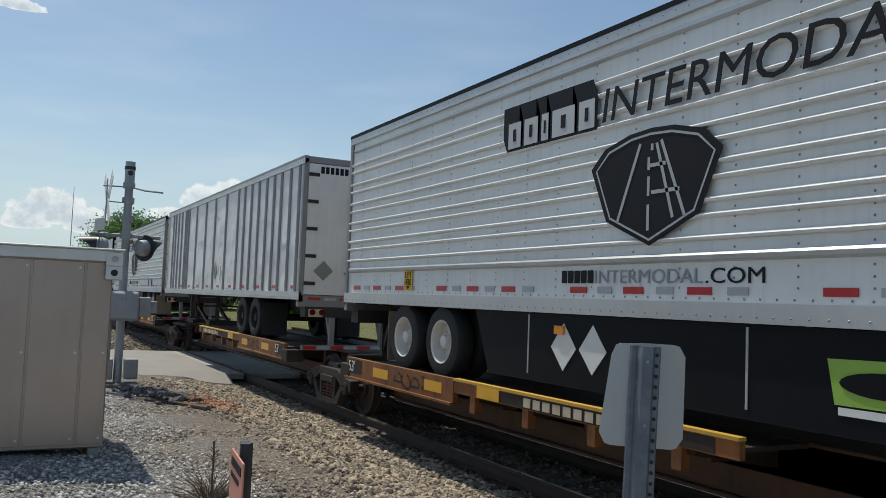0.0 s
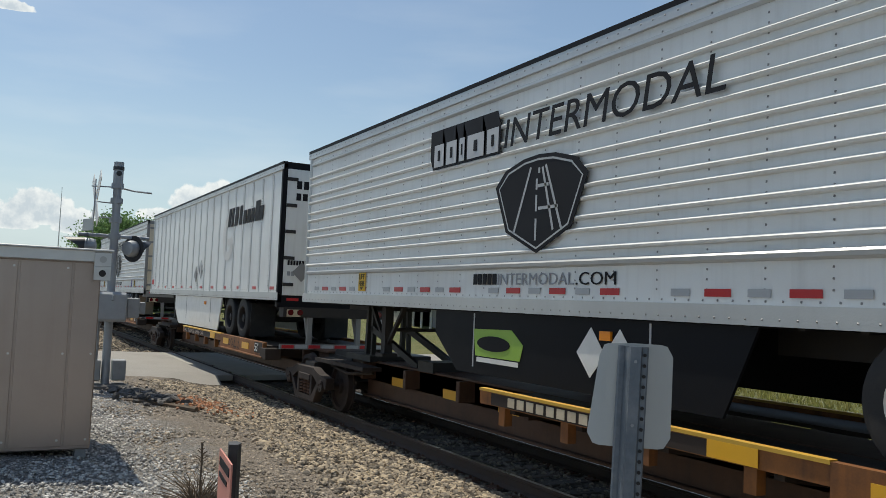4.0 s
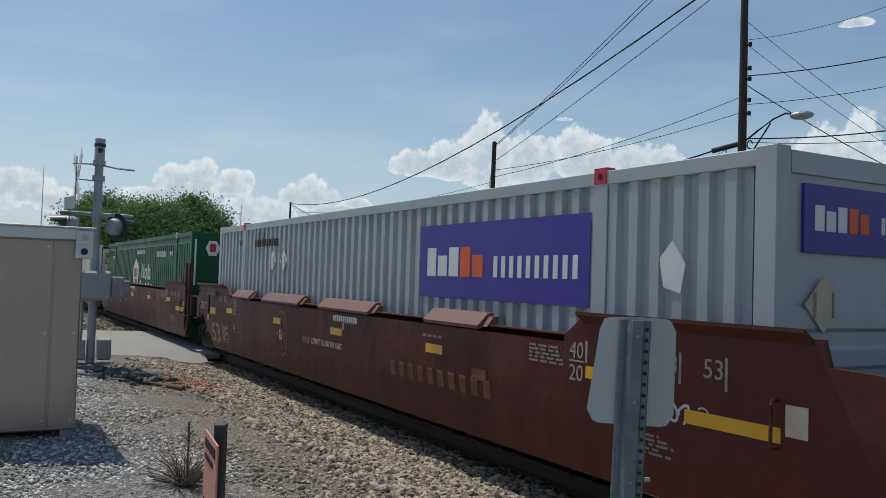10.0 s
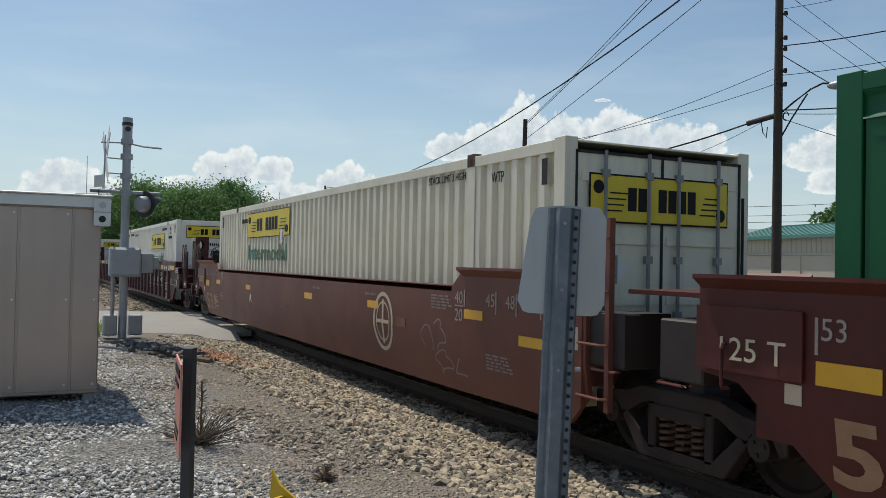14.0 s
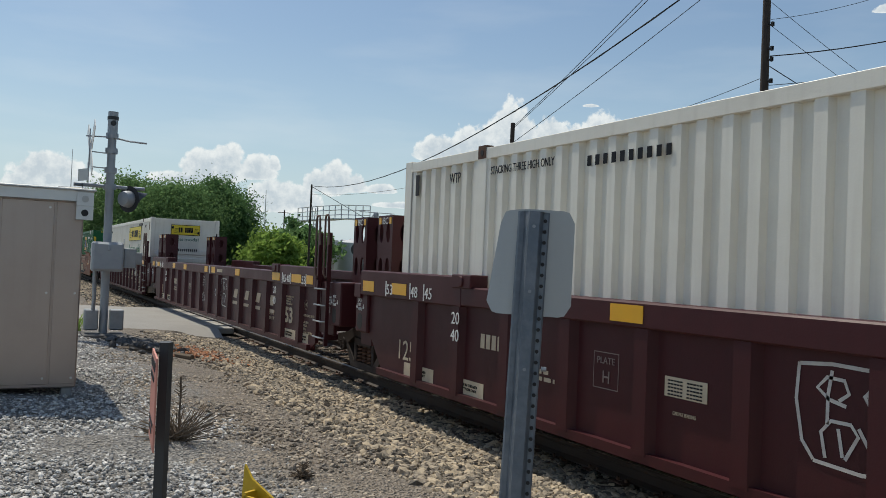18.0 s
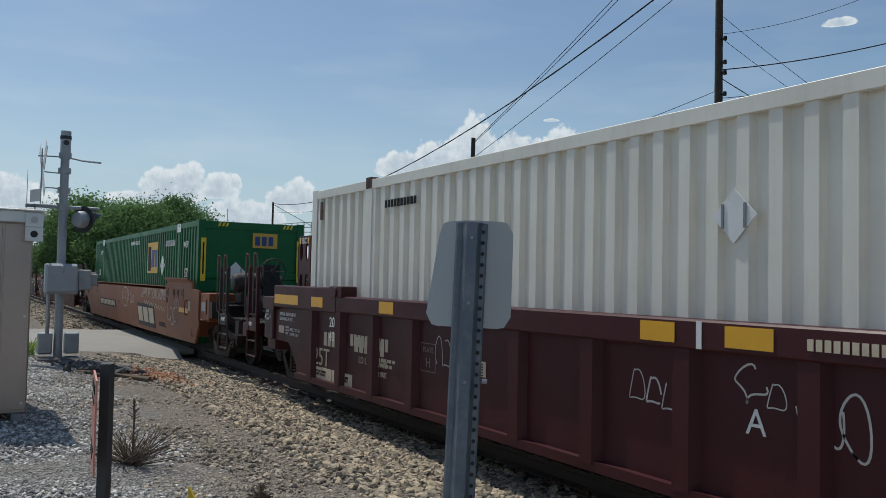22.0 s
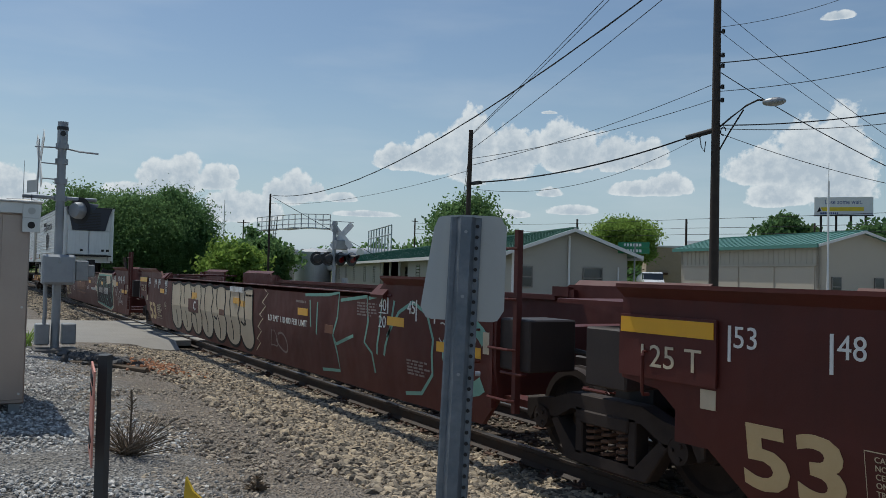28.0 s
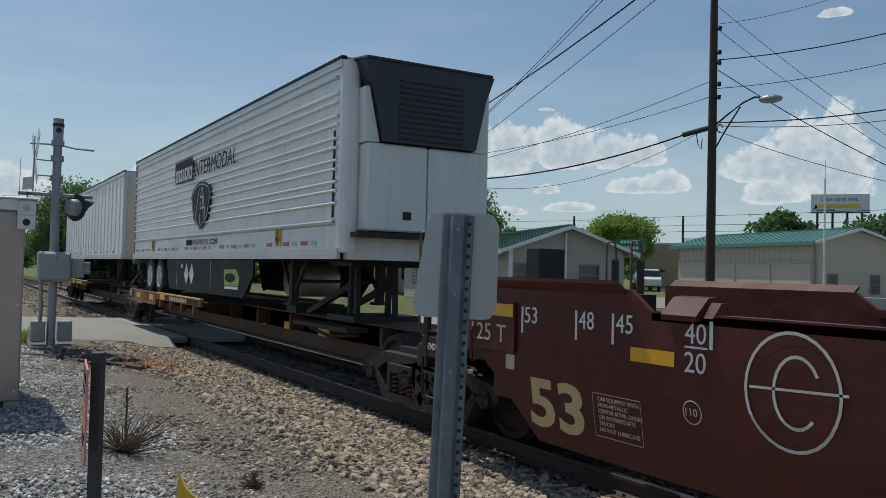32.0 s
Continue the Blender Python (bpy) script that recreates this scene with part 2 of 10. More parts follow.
TRAILER_OLD = paint("scuffed_white_trailer_sheet", (0.74, 0.74, 0.73), 0.45, dirt=0.35, dirt_colour=(0.4, 0.39, 0.37), streak=0.22, scale=0.9, bump=0.1, dent=0.10)
TRAILER_DOOR = paint("cream_dirty_door", (0.66, 0.60, 0.47), 0.5, dirt=0.6, dirt_colour=(0.30, 0.19, 0.09), streak=0.45, scale=1.2)
ALLOY = paint("bright_alloy_rail", (0.50, 0.51, 0.51), 0.38, 0.5, dirt=0.3, dirt_colour=(0.3, 0.3, 0.3), streak=0.2)
POST = paint("grey_side_post", (0.25, 0.25, 0.25), 0.5, 0.2, dirt=0.4, dirt_colour=(0.2, 0.2, 0.2))
RUBBER = paint("black_rubber", (0.018, 0.018, 0.019), 0.75, dirt=0.5, dirt_colour=(0.06, 0.058, 0.055), scale=7)
RIM_WHITE = paint("white_painted_rim", (0.74, 0.72, 0.66), 0.5, dirt=0.4, dirt_colour=(0.3, 0.25, 0.2), scale=5)
SKIRT_BLACK = paint("black_side_skirt", (0.006, 0.007, 0.010), 0.55, dirt=0.25, dirt_colour=(0.016, 0.016, 0.016), spec=0.15)
INK = paint("black_decal", (0.011, 0.011, 0.014), 0.6, dirt=0.15, dirt_colour=(0.04, 0.04, 0.04), spec=0.2)
INK_GREY = paint("grey_decal", (0.30, 0.31, 0.33), 0.5, dirt=0.2)
INK_BLUE = paint("dark_blue_decal", (0.02, 0.06, 0.22), 0.5, dirt=0.2)
INK_GREEN = paint("dark_green_decal", (0.02, 0.14, 0.08), 0.5, dirt=0.2)
LIME = paint("lime_green_decal", (0.30, 0.50, 0.07), 0.5, dirt=0.2)
WHITE = paint("white_decal", (0.78, 0.78, 0.75), 0.5, dirt=0.25, dirt_colour=(0.4, 0.38, 0.34), scale=4)
CREAM = paint("cream_stencil", (0.62, 0.53, 0.38), 0.6, dirt=0.5, dirt_colour=(0.25, 0.15, 0.09), scale=4)
SPRAY_WARM = paint("thin_warm_spray", (0.50, 0.40, 0.33), 0.7, dirt=0.7, dirt_colour=(0.28, 0.14, 0.08), scale=6)
SPRAY = paint("white_spray", (0.62, 0.6, 0.56), 0.7, dirt=0.6, dirt_colour=(0.3, 0.2, 0.17), scale=7)
SPRAY_TEAL = paint("teal_spray", (0.22, 0.42, 0.34), 0.7, dirt=0.4, dirt_colour=(0.1, 0.18, 0.15), scale=6)
SPRAY_TAN = paint("tan_spray", (0.60, 0.50, 0.36), 0.7, dirt=0.4, dirt_colour=(0.38, 0.28, 0.18), scale=3)
SPRAY_GREY = paint("pale_scratch", (0.28, 0.22, 0.2), 0.7, dirt=0.4, scale=7)
FADED = paint("faded_orange_letters", (0.20, 0.08, 0.04), 0.6, dirt=0.9, dirt_colour=(0.085, 0.032, 0.024), scale=5)
REFLEX_Y = paint("yellow_reflector", (0.80, 0.42, 0.03), 0.35, dirt=0.2, dirt_colour=(0.5, 0.26, 0.05), scale=6)
REFLEX_R = paint("red_reflector", (0.50, 0.015, 0.02), 0.35, dirt=0.2, dirt_colour=(0.3, 0.02, 0.02), scale=6)
REFLEX_W = paint("silver_reflector", (0.42, 0.43, 0.44), 0.35, dirt=0.2, dirt_colour=(0.3, 0.3, 0.3), scale=6)
WORN_RAIL = paint("worn_tan_handrail", (0.16, 0.10, 0.075), 0.6, dirt=0.6, dirt_colour=(0.07, 0.03, 0.03), scale=6)
END_BLACK = paint("brown_black_end_steel", (0.026, 0.017, 0.015), 0.6, dirt=0.6, dirt_colour=(0.05, 0.034, 0.028), scale=5)
NAME_GREY = paint("pale_grey_decal", (0.52, 0.53, 0.54), 0.5, dirt=0.3, dirt_colour=(0.3, 0.3, 0.3))
RIVET = paint("dark_rivet", (0.09, 0.09, 0.09), 0.6, dirt=0.3)
HITCH = paint("black_greasy_steel", (0.012, 0.011, 0.011), 0.55, dirt=0.5, dirt_colour=(0.03, 0.024, 0.02), scale=5)
SILL = paint("brown_orange_sill", (0.085, 0.040, 0.021), 0.7, dirt=0.8, dirt_colour=(0.03, 0.018, 0.013), streak=0.5, scale=1.5)
DARK_BASE = paint("dark_stained_concrete", (0.15, 0.14, 0.13), 0.9, dirt=0.5, dirt_colour=(0.08, 0.075, 0.07), scale=3, bump=0.3)
LIFT_Y = paint("yellow_notice", (0.78, 0.47, 0.02), 0.5, dirt=0.2, dirt_colour=(0.4, 0.24, 0.03), scale=6)
RED = paint("red_decal", (0.55, 0.03, 0.035), 0.5, dirt=0.2, dirt_colour=(0.35, 0.03, 0.03))
GREEN_BOX = paint("green_container_steel", (0.005, 0.125, 0.036), 0.45, spec=0.32, dirt=0.45, dirt_colour=(0.006, 0.055, 0.022), streak=0.25)
GREEN_DEEP = paint("deep_green_container_steel", (0.004, 0.098, 0.035), 0.45, spec=0.32, dirt=0.45, dirt_colour=(0.006, 0.042, 0.018), streak=0.25)
GREY_BOX = paint("grey_container_steel", (0.42, 0.45, 0.46), 0.45, dirt=0.3, dirt_colour=(0.26, 0.27, 0.27), streak=0.2)
# warm cast of bounced light is put into this pale steel's colour
CREAM_BOX = paint("cream_container_steel", (0.80, 0.74, 0.58), 0.5, dirt=0.35, dirt_colour=(0.42, 0.37, 0.27), streak=0.35)
WHITE_BOX = paint("white_container_steel", (0.84, 0.80, 0.69), 0.45, dirt=0.28, dirt_colour=(0.48, 0.42, 0.33), streak=0.3)
PURPLE = paint("purple_panel", (0.055, 0.030, 0.30), 0.45, dirt=0.2, dirt_colour=(0.04, 0.03, 0.18))
ORANGE_INK = paint("orange_decal", (0.80, 0.12, 0.015), 0.5, dirt=0.2)
YELLOW_PANEL = paint("yellow_panel", (0.80, 0.60, 0.03), 0.5, dirt=0.3, dirt_colour=(0.45, 0.3, 0.04), streak=0.2)
GOLD_PANEL = paint("gold_panel", (0.66, 0.40, 0.06), 0.5, dirt=0.3, dirt_colour=(0.4, 0.24, 0.05), streak=0.2)
AMBER = paint("amber_lens", (0.75, 0.25, 0.02), 0.2, dirt=0.1)
LAMP_RED = paint("red_lens", (0.12, 0.006, 0.008), 0.2, dirt=0.1)
TIE = paint("weathered_tie_wood", (0.085, 0.058, 0.040), 0.9, dirt=0.6, dirt_colour=(0.20, 0.15, 0.105), scale=3, grain=25, bump=0.35, vary=0.35)
BALLAST = paint("limestone_ballast", (0.34, 0.28, 0.205), 0.9, dirt=0.6, dirt_colour=(0.12, 0.095, 0.07), scale=14, bump=0.35, island=0.72)
# ballast coloured darker for the shade under the train
BALLAST_SHADED = paint("grimy_track_ballast", (0.20, 0.165, 0.125), 0.9, dirt=0.7, dirt_colour=(0.05, 0.042, 0.034), scale=9, bump=0.3, island=0.6)
RAIL_DARK = paint("dark_oily_rail", (0.045, 0.032, 0.026), 0.75, dirt=0.5, dirt_colour=(0.09, 0.05, 0.03), scale=5)
DIRT_STONE = paint("dusty_brown_stone", (0.38, 0.32, 0.25), 0.95, dirt=0.5, dirt_colour=(0.15, 0.115, 0.085), scale=9, bump=0.3, island=0.5)
GRAVEL = paint("grey_gravel_stone", (0.53, 0.505, 0.465), 0.9, dirt=0.5, dirt_colour=(0.13, 0.13, 0.13), scale=14, bump=0.3, island=0.6)
# brown base tint carries the metal's reflections; the streaks are weathering
ALUMINIUM = paint("weathered_aluminium_sheet", (0.43, 0.36, 0.32), 0.42, 0.8, dirt=0.4, dirt_colour=(0.33, 0.25, 0.20), streak=0.3, scale=1.1)
ALUMINIUM_EDGE = paint("clean_aluminium", (0.62, 0.62, 0.61), 0.4, 0.7, dirt=0.25, dirt_colour=(0.4, 0.4, 0.4))
MAST_GREY = paint("grey_painted_mast", (0.34, 0.36, 0.38), 0.5, 0.35, dirt=0.35, dirt_colour=(0.2, 0.2, 0.21), scale=4)
SIGNAL_BLACK = paint("black_signal_paint", (0.02, 0.021, 0.024), 0.45, dirt=0.25, dirt_colour=(0.06, 0.06, 0.06))
SIGN_BACK = paint("blank_aluminium_sign_back", (0.46, 0.46, 0.44), 0.5, 0.35, dirt=0.25, dirt_colour=(0.36, 0.37, 0.35), scale=3)
U_POST = paint("galvanised_sign_post", (0.145, 0.17, 0.20), 0.5, 0.6, dirt=0.5, dirt_colour=(0.40, 0.41, 0.42), scale=16, streak=0.55, bump=0.15)
PINK = paint("faded_pink_sign_face", (0.62, 0.25, 0.19), 0.6, dirt=0.3, dirt_colour=(0.5, 0.3, 0.22))
DARK_POST = paint("dark_flex_post", (0.045, 0.045, 0.045), 0.6, dirt=0.3, dirt_colour=(0.1, 0.1, 0.1))
YELLOW_POST = paint("yellow_painted_steel", (0.62, 0.40, 0.02), 0.5, dirt=0.35, dirt_colour=(0.28, 0.17, 0.03), scale=5)
CONCRETE = paint("weathered_concrete", (0.36, 0.34, 0.30), 0.85, dirt=0.4, dirt_colour=(0.22, 0.2, 0.17), scale=2.5, bump=0.2)
ROAD = paint("pale_worn_asphalt", (0.30, 0.28, 0.25), 0.9, dirt=0.4, dirt_colour=(0.2, 0.19, 0.175), scale=0.8, grain=120, bump=0.25)
STREET = paint("sunlit_street_asphalt", (0.27, 0.255, 0.235), 0.9, dirt=0.35, dirt_colour=(0.17, 0.165, 0.155), scale=0.5, grain=90, bump=0.2)
SIDING = paint("grey_vinyl_siding", (0.40, 0.375, 0.325), 0.6, dirt=0.2, dirt_colour=(0.3, 0.29, 0.27), scale=0.6)
WINDOW_FRAME = paint("weathered_window_frame", (0.20, 0.185, 0.165), 0.6, dirt=0.3)
TRIM = paint("white_trim", (0.72, 0.72, 0.70), 0.5, dirt=0.2, dirt_colour=(0.5, 0.49, 0.46))
ROOF_DARK = paint("dark_green_metal_roof", (0.035, 0.13, 0.085), 0.45, dirt=0.25, dirt_colour=(0.06, 0.11, 0.085), scale=0.6)
ROOF_TEAL = paint("teal_metal_roof", (0.085, 0.225, 0.185), 0.45, dirt=0.2, dirt_colour=(0.09, 0.2, 0.16), scale=0.6)
TAN = paint("tan_metal_wall", (0.50, 0.44, 0.35), 0.6, dirt=0.2, dirt_colour=(0.38, 0.33, 0.26), scale=0.5)
BRICK_TAN = paint("tan_block_wall", (0.40, 0.31, 0.22), 0.85, dirt=0.3, dirt_colour=(0.28, 0.21, 0.15), scale=2)
GLASS = paint("dark_window_glass", (0.025, 0.03, 0.035), 0.08, dirt=0.1, bump=0, spec=0.8)
POLE_WOOD = paint("creosoted_pole_wood", (0.045, 0.032, 0.026), 0.85, dirt=0.5, dirt_colour=(0.10, 0.08, 0.065), scale=3, grain=40, bump=0.4)
CABLE = paint("black_cable", (0.012, 0.012, 0.013), 0.6, dirt=0.1)
BARK = paint("grey_brown_bark", (0.09, 0.07, 0.05), 0.9, dirt=0.5, dirt_colour=(0.04, 0.03, 0.025), scale=4, bump=0.4)
TANK = paint("silver_tank_steel", (0.55, 0.56, 0.57), 0.45, 0.4, dirt=0.4, dirt_colour=(0.35, 0.32, 0.28), streak=0.4, scale=0.6)
VAN_WHITE = paint("white_truck_paint", (0.75, 0.76, 0.77), 0.3, dirt=0.15, dirt_colour=(0.5, 0.5, 0.5))
RUBBLE = paint("orange_crushed_brick", (0.36, 0.165, 0.085), 0.9, dirt=0.4, dirt_colour=(0.35, 0.2, 0.12), scale=6, bump=0.2, island=0.35)
STREET_GREEN = paint("green_street_sign", (0.02, 0.22, 0.10), 0.4, dirt=0.15)
DRY = paint("dry_brown_weed", (0.17, 0.125, 0.085), 0.9, dirt=0.4, dirt_colour=(0.09, 0.07, 0.05), scale=8, island=0.3)


def leaf_paint(name, colour, back):
    """Thin leaves that let some light through; colour drifts from clump to clump and leaf to leaf."""
    m = bpy.data.materials.new(name)
    m.use_nodes = True
    n, l = m.node_tree.nodes, m.node_tree.links
    n.remove(n["Principled BSDF"])
    tc, geo = n.new("ShaderNodeTexCoord"), n.new("ShaderNodeNewGeometry")
    tex, mix, hsv = n.new("ShaderNodeTexNoise"), n.new("ShaderNodeMix"), n.new("ShaderNodeHueSaturation")
    tex.inputs["Scale"].default_value = 0.6
    l.new(tc.outputs["Object"], tex.inputs["Vector"])
    mix.data_type = "RGBA"
    mix.inputs["A"].default_value, mix.inputs["B"].default_value = (*colour, 1), (*back, 1)
    l.new(tex.outputs["Fac"], mix.inputs["Factor"])
    k = n.new("ShaderNodeMath")
    k.operation = "MULTIPLY_ADD"
    k.inputs[1].default_value, k.inputs[2].default_value = 0.45, 0.78
    l.new(geo.outputs["Random Per Island"], k.inputs[0])
    l.new(k.outputs[0], hsv.inputs["Value"])
    l.new(mix.outputs["Result"], hsv.inputs["Color"])
    d, t_, both_ = n.new("ShaderNodeBsdfDiffuse"), n.new("ShaderNodeBsdfTranslucent"), n.new("ShaderNodeMixShader")
    both_.inputs[0].default_value = 0.5
    for q in (d, t_):
        l.new(hsv.outputs["Color"], q.inputs["Color"])
    l.new(d.outputs[0], both_.inputs[1])
    l.new(t_.outputs[0], both_.inputs[2])
    l.new(both_.outputs[0], n["Material Output"].inputs["Surface"])
    return m


LEAF = leaf_paint("mid_green_leaves", (0.185, 0.29, 0.115), (0.125, 0.215, 0.085))
LEAF_DARK = leaf_paint("dark_green_leaves", (0.14, 0.24, 0.095), (0.09, 0.165, 0.068))
LEAF_BRIGHT = leaf_paint("bright_green_leaves", (0.30, 0.42, 0.10), (0.19, 0.29, 0.07))
GRASS = leaf_paint("grass_blades", (0.24, 0.27, 0.065), (0.38, 0.32, 0.13))

# ---- building tools ----


def box(bm, x0, x1, y0, y1, z0, z1, m=None):
    v = [bm.verts.new((x, y, z)) for z in (z0, z1) for x, y in ((x0, y0), (x1, y0), (x1, y1), (x0, y1))]
    if m is not None:
        for p in v:
            p.co = m @ p.co
    for f in ((3, 2, 1, 0), (4, 5, 6, 7), (0, 1, 5, 4), (1, 2, 6, 5), (2, 3, 7, 6), (3, 0, 4, 7)):
        bm.faces.new([v[i] for i in f])
    return v


def prism(bm, outline, lo, hi, axis="y", m=None):
    """A flat outline with thickness. axis y: outline is (x, z); x: (y, z); z: (x, y)."""
    put = {"y": lambda a, b, c: (a, c, b), "x": lambda a, b, c: (c, a, b), "z": lambda a, b, c: (a, b, c)}[axis]
    low = [bm.verts.new(put(a, b, lo)) for a, b in outline]
    high = [bm.verts.new(put(a, b, hi)) for a, b in outline]
    if m is not None:
        for p in low + high:
            p.co = m @ p.co
    n = len(outline)
    bm.faces.new(low[::-1])
    bm.faces.new(high)
    for i in range(n):
        bm.faces.new((low[i], low[(i + 1) % n], high[(i + 1) % n], high[i]))


def rod(bm, a, b, r, n=8, r2=None, caps=True):
    a, b = Vector(a), Vector(b)
    r2 = r if r2 is None else r2
    q = (b - a).to_track_quat("Z", "Y")
    rings = []
    for p, rad in ((a, r), (b, r2)):
        rings.append([bm.verts.new(p + q @ Vector((rad * math.cos(2 * math.pi * i / n), rad * math.sin(2 * math.pi * i / n), 0))) for i in range(n)])
    for i in range(n):
        bm.faces.new((rings[0][i], rings[0][(i + 1) % n], rings[1][(i + 1) % n], rings[1][i]))
    if caps:
        bm.faces.new(rings[0][::-1])
        bm.faces.new(rings[1])


def pipe(bm, points, r, n=6):
    """A round bar that follows points."""
    points = [Vector(p) for p in points]
    rings = []
    for i, p in enumerate(points):
        a, b = points[max(i - 1, 0)], points[min(i + 1, len(points) - 1)]
        q = (b - a).to_track_quat("Z", "Y")
        rings.append([bm.verts.new(p + q @ Vector((r * math.cos(2 * math.pi * k / n), r * math.sin(2 * math.pi * k / n), 0))) for k in range(n)])
    for u, w in zip(rings, rings[1:]):
        off = min(range(n), key=lambda k: (w[k].co - u[0].co).length)
        for i in range(n):
            bm.faces.new((u[i], u[(i + 1) % n], w[(i + 1 + off) % n], w[(i + off) % n]))
    bm.faces.new(rings[0][::-1])
    bm.faces.new(rings[-1])


def lathe(bm, profile, n=24, m=None, caps=True):
    """Turns (radius, height) pairs round the y axis."""
    rings = []
    for r, h in profile:
        rings.append([bm.verts.new((r * math.cos(2 * math.pi * i / n), h, r * math.sin(2 * math.pi * i / n))) for i in range(n)])
    for u, w in zip(rings, rings[1:]):
        for i in range(n):
            bm.faces.new((u[i], w[i], w[(i + 1) % n], u[(i + 1) % n]))
    if caps:
        bm.faces.new(rings[0])
        bm.faces.new(rings[-1][::-1])
    if m is not None:
        for ring in rings:
            for p in ring:
                p.co = m @ p.co


def finish(name, bm, material, smooth=True, bevel=0.0):
    if bevel:
        bmesh.ops.bevel(bm, geom=list(bm.edges), offset=bevel, segments=1, affect="EDGES", profile=0.5)
    bmesh.ops.recalc_face_normals(bm, faces=list(bm.faces))
    me = bpy.data.meshes.new(name)
    bm.to_mesh(me)
    bm.free()
    me.materials.append(material)
    if smooth:
        me.polygons.foreach_set("use_smooth", [True] * len(me.polygons))
        me.set_sharp_from_angle(angle=radians(32))
    return me


def part(name, bm, material, parent, label="", bevel=0.0, smooth=True):
    ob = new(name, bm if isinstance(bm, bpy.types.Mesh) else finish(name, bm, material, smooth, bevel))
    ob.parent = parent
    return tagged(ob, label)


def thing(name, label, category, group="", m=None, kind=""):
    ob = new(name)
    ob.empty_display_size = 0.2
    if m is not None:
        ob.matrix_basis = m
    return tagged(ob, label, category, group, kind)


def single(name, bm, material, label, category, group="", m=None, kind="", bevel=0.0, smooth=True):
    ob = new(name, finish(name, bm, material, smooth, bevel))
    if m is not None:
        ob.matrix_basis = m
    return tagged(ob, label, category, group, kind)


def letters(words, size, material, parent, m, name="lettering", width=None, depth=0.002, shear=0.0, label="", bold=0.0):
    """Raised writing in the built-in font; m puts its lower left corner. width stretches or squeezes it to that many metres."""
    cu = bpy.data.curves.new(name, "FONT")
    cu.body, cu.size, cu.extrude, cu.resolution_u, cu.shear, cu.offset = words, size / 0.7, depth, 3, shear, bold * size
    ob = bpy.data.objects.new(name, cu)
    scene.collection.objects.link(ob)
    me = bpy.data.meshes.new_from_object(ob.evaluated_get(bpy.context.evaluated_depsgraph_get()))
    bpy.data.objects.remove(ob)
    bpy.data.curves.remove(cu)
    if width and len(me.vertices):
        xs = [v.co.x for v in me.vertices]
        k = width / (max(xs) - min(xs))
        x0 = min(xs)
        for v in me.vertices:
            v.co.x = (v.co.x - x0) * k
    me.materials.clear()
    me.materials.append(material)
    ob = new(name, me)
    ob.parent, ob.matrix_basis = parent, m
    return tagged(ob, label)


def bars(parent, x, z, y, width, height, count, material, name="marking", slant=0.0, face=-1, axis="x", gap=0.28):
    """A row of plain bars in place of writing, on a side that faces -y (axis x) or +x (axis y)."""
    bm = bmesh.new()
    step = width / count
    for i in range(count):
        a, b = i * step, i * step + step * (1 - gap)
        q = [(x + a, z), (x + b, z), (x + b + slant * height, z + height), (x + a + slant * height, z + height)]
        prism(bm, q, y, y - 0.004, "y") if axis == "x" else prism(bm, q, y, y + 0.004, "x")
    return part(name, bm, material, parent, smooth=False)


def plate(parent, name, outline, y, material, depth=0.005, axis="y", label=""):
    bm = bmesh.new()
    prism(bm, outline, y, y - depth if axis == "y" else y + depth, axis)
    return part(name, bm, material, parent, label, smooth=False)


def rect(x0, x1, z0, z1):
    return [(x0, z0), (x1, z0), (x1, z1), (x0, z1)]


def oval(cx, cz, rx, rz, n=20):
    return [(cx + rx * math.cos(2 * math.pi * i / n), cz + rz * math.sin(2 * math.pi * i / n)) for i in range(n)]


def scrawl(parent, x, z, y, width, height, strokes, material, seed, thick=0.02, name="graffiti", label=""):
    """A sprayed tag: loose looping strokes, flat on a side that faces -y."""
    r = random.Random(seed)
    bm = bmesh.new()
    for s in range(strokes):
        cx = x + width * (s + 0.5) / strokes
        w, h = width / strokes * r.uniform(0.5, 0.95), height * r.uniform(0.35, 0.5)
        cz = z + height / 2 + r.uniform(-0.08, 0.08) * height
        ph, k, turns = r.uniform(0, 6.3), r.choice((1, 2, 2, 3)), r.uniform(0.6, 1.1)
        pts = []
        for i in range(25):
            a = ph + turns * 2 * math.pi * i / 24
            pts.append((cx + w * 0.55 * math.cos(a) + w * 0.22 * math.cos(k * a + 1), cz + h * math.sin(a) * (0.75 + 0.25 * math.cos(k * a))))
        ribbon(bm, pts, thick * r.uniform(0.7, 1.3), y)
    return part(name, bm, material, parent, label, smooth=False)


def ribbon(bm, pts, thick, y, close=False):
    """A flat painted stroke through (x, z) points at depth y."""
    pts = [Vector(p) for p in pts]
    left, right = [], []
    n = len(pts)
    for i, p in enumerate(pts):
        a, b = (pts[(i - 1) % n], pts[(i + 1) % n]) if close else (pts[max(i - 1, 0)], pts[min(i + 1, n - 1)])
        d = (b - a).normalized() if (b - a).length > 1e-6 else Vector((1, 0))
        o = Vector((-d.y, d.x)) * thick / 2
        left.append(bm.verts.new((p.x + o.x, y, p.y + o.y)))
        right.append(bm.verts.new((p.x - o.x, y, p.y - o.y)))
    for i in range(n if close else n - 1):
        j = (i + 1) % n
        bm.faces.new((left[i], right[i], right[j], left[j]))


MOVING, WHEELS = [], []

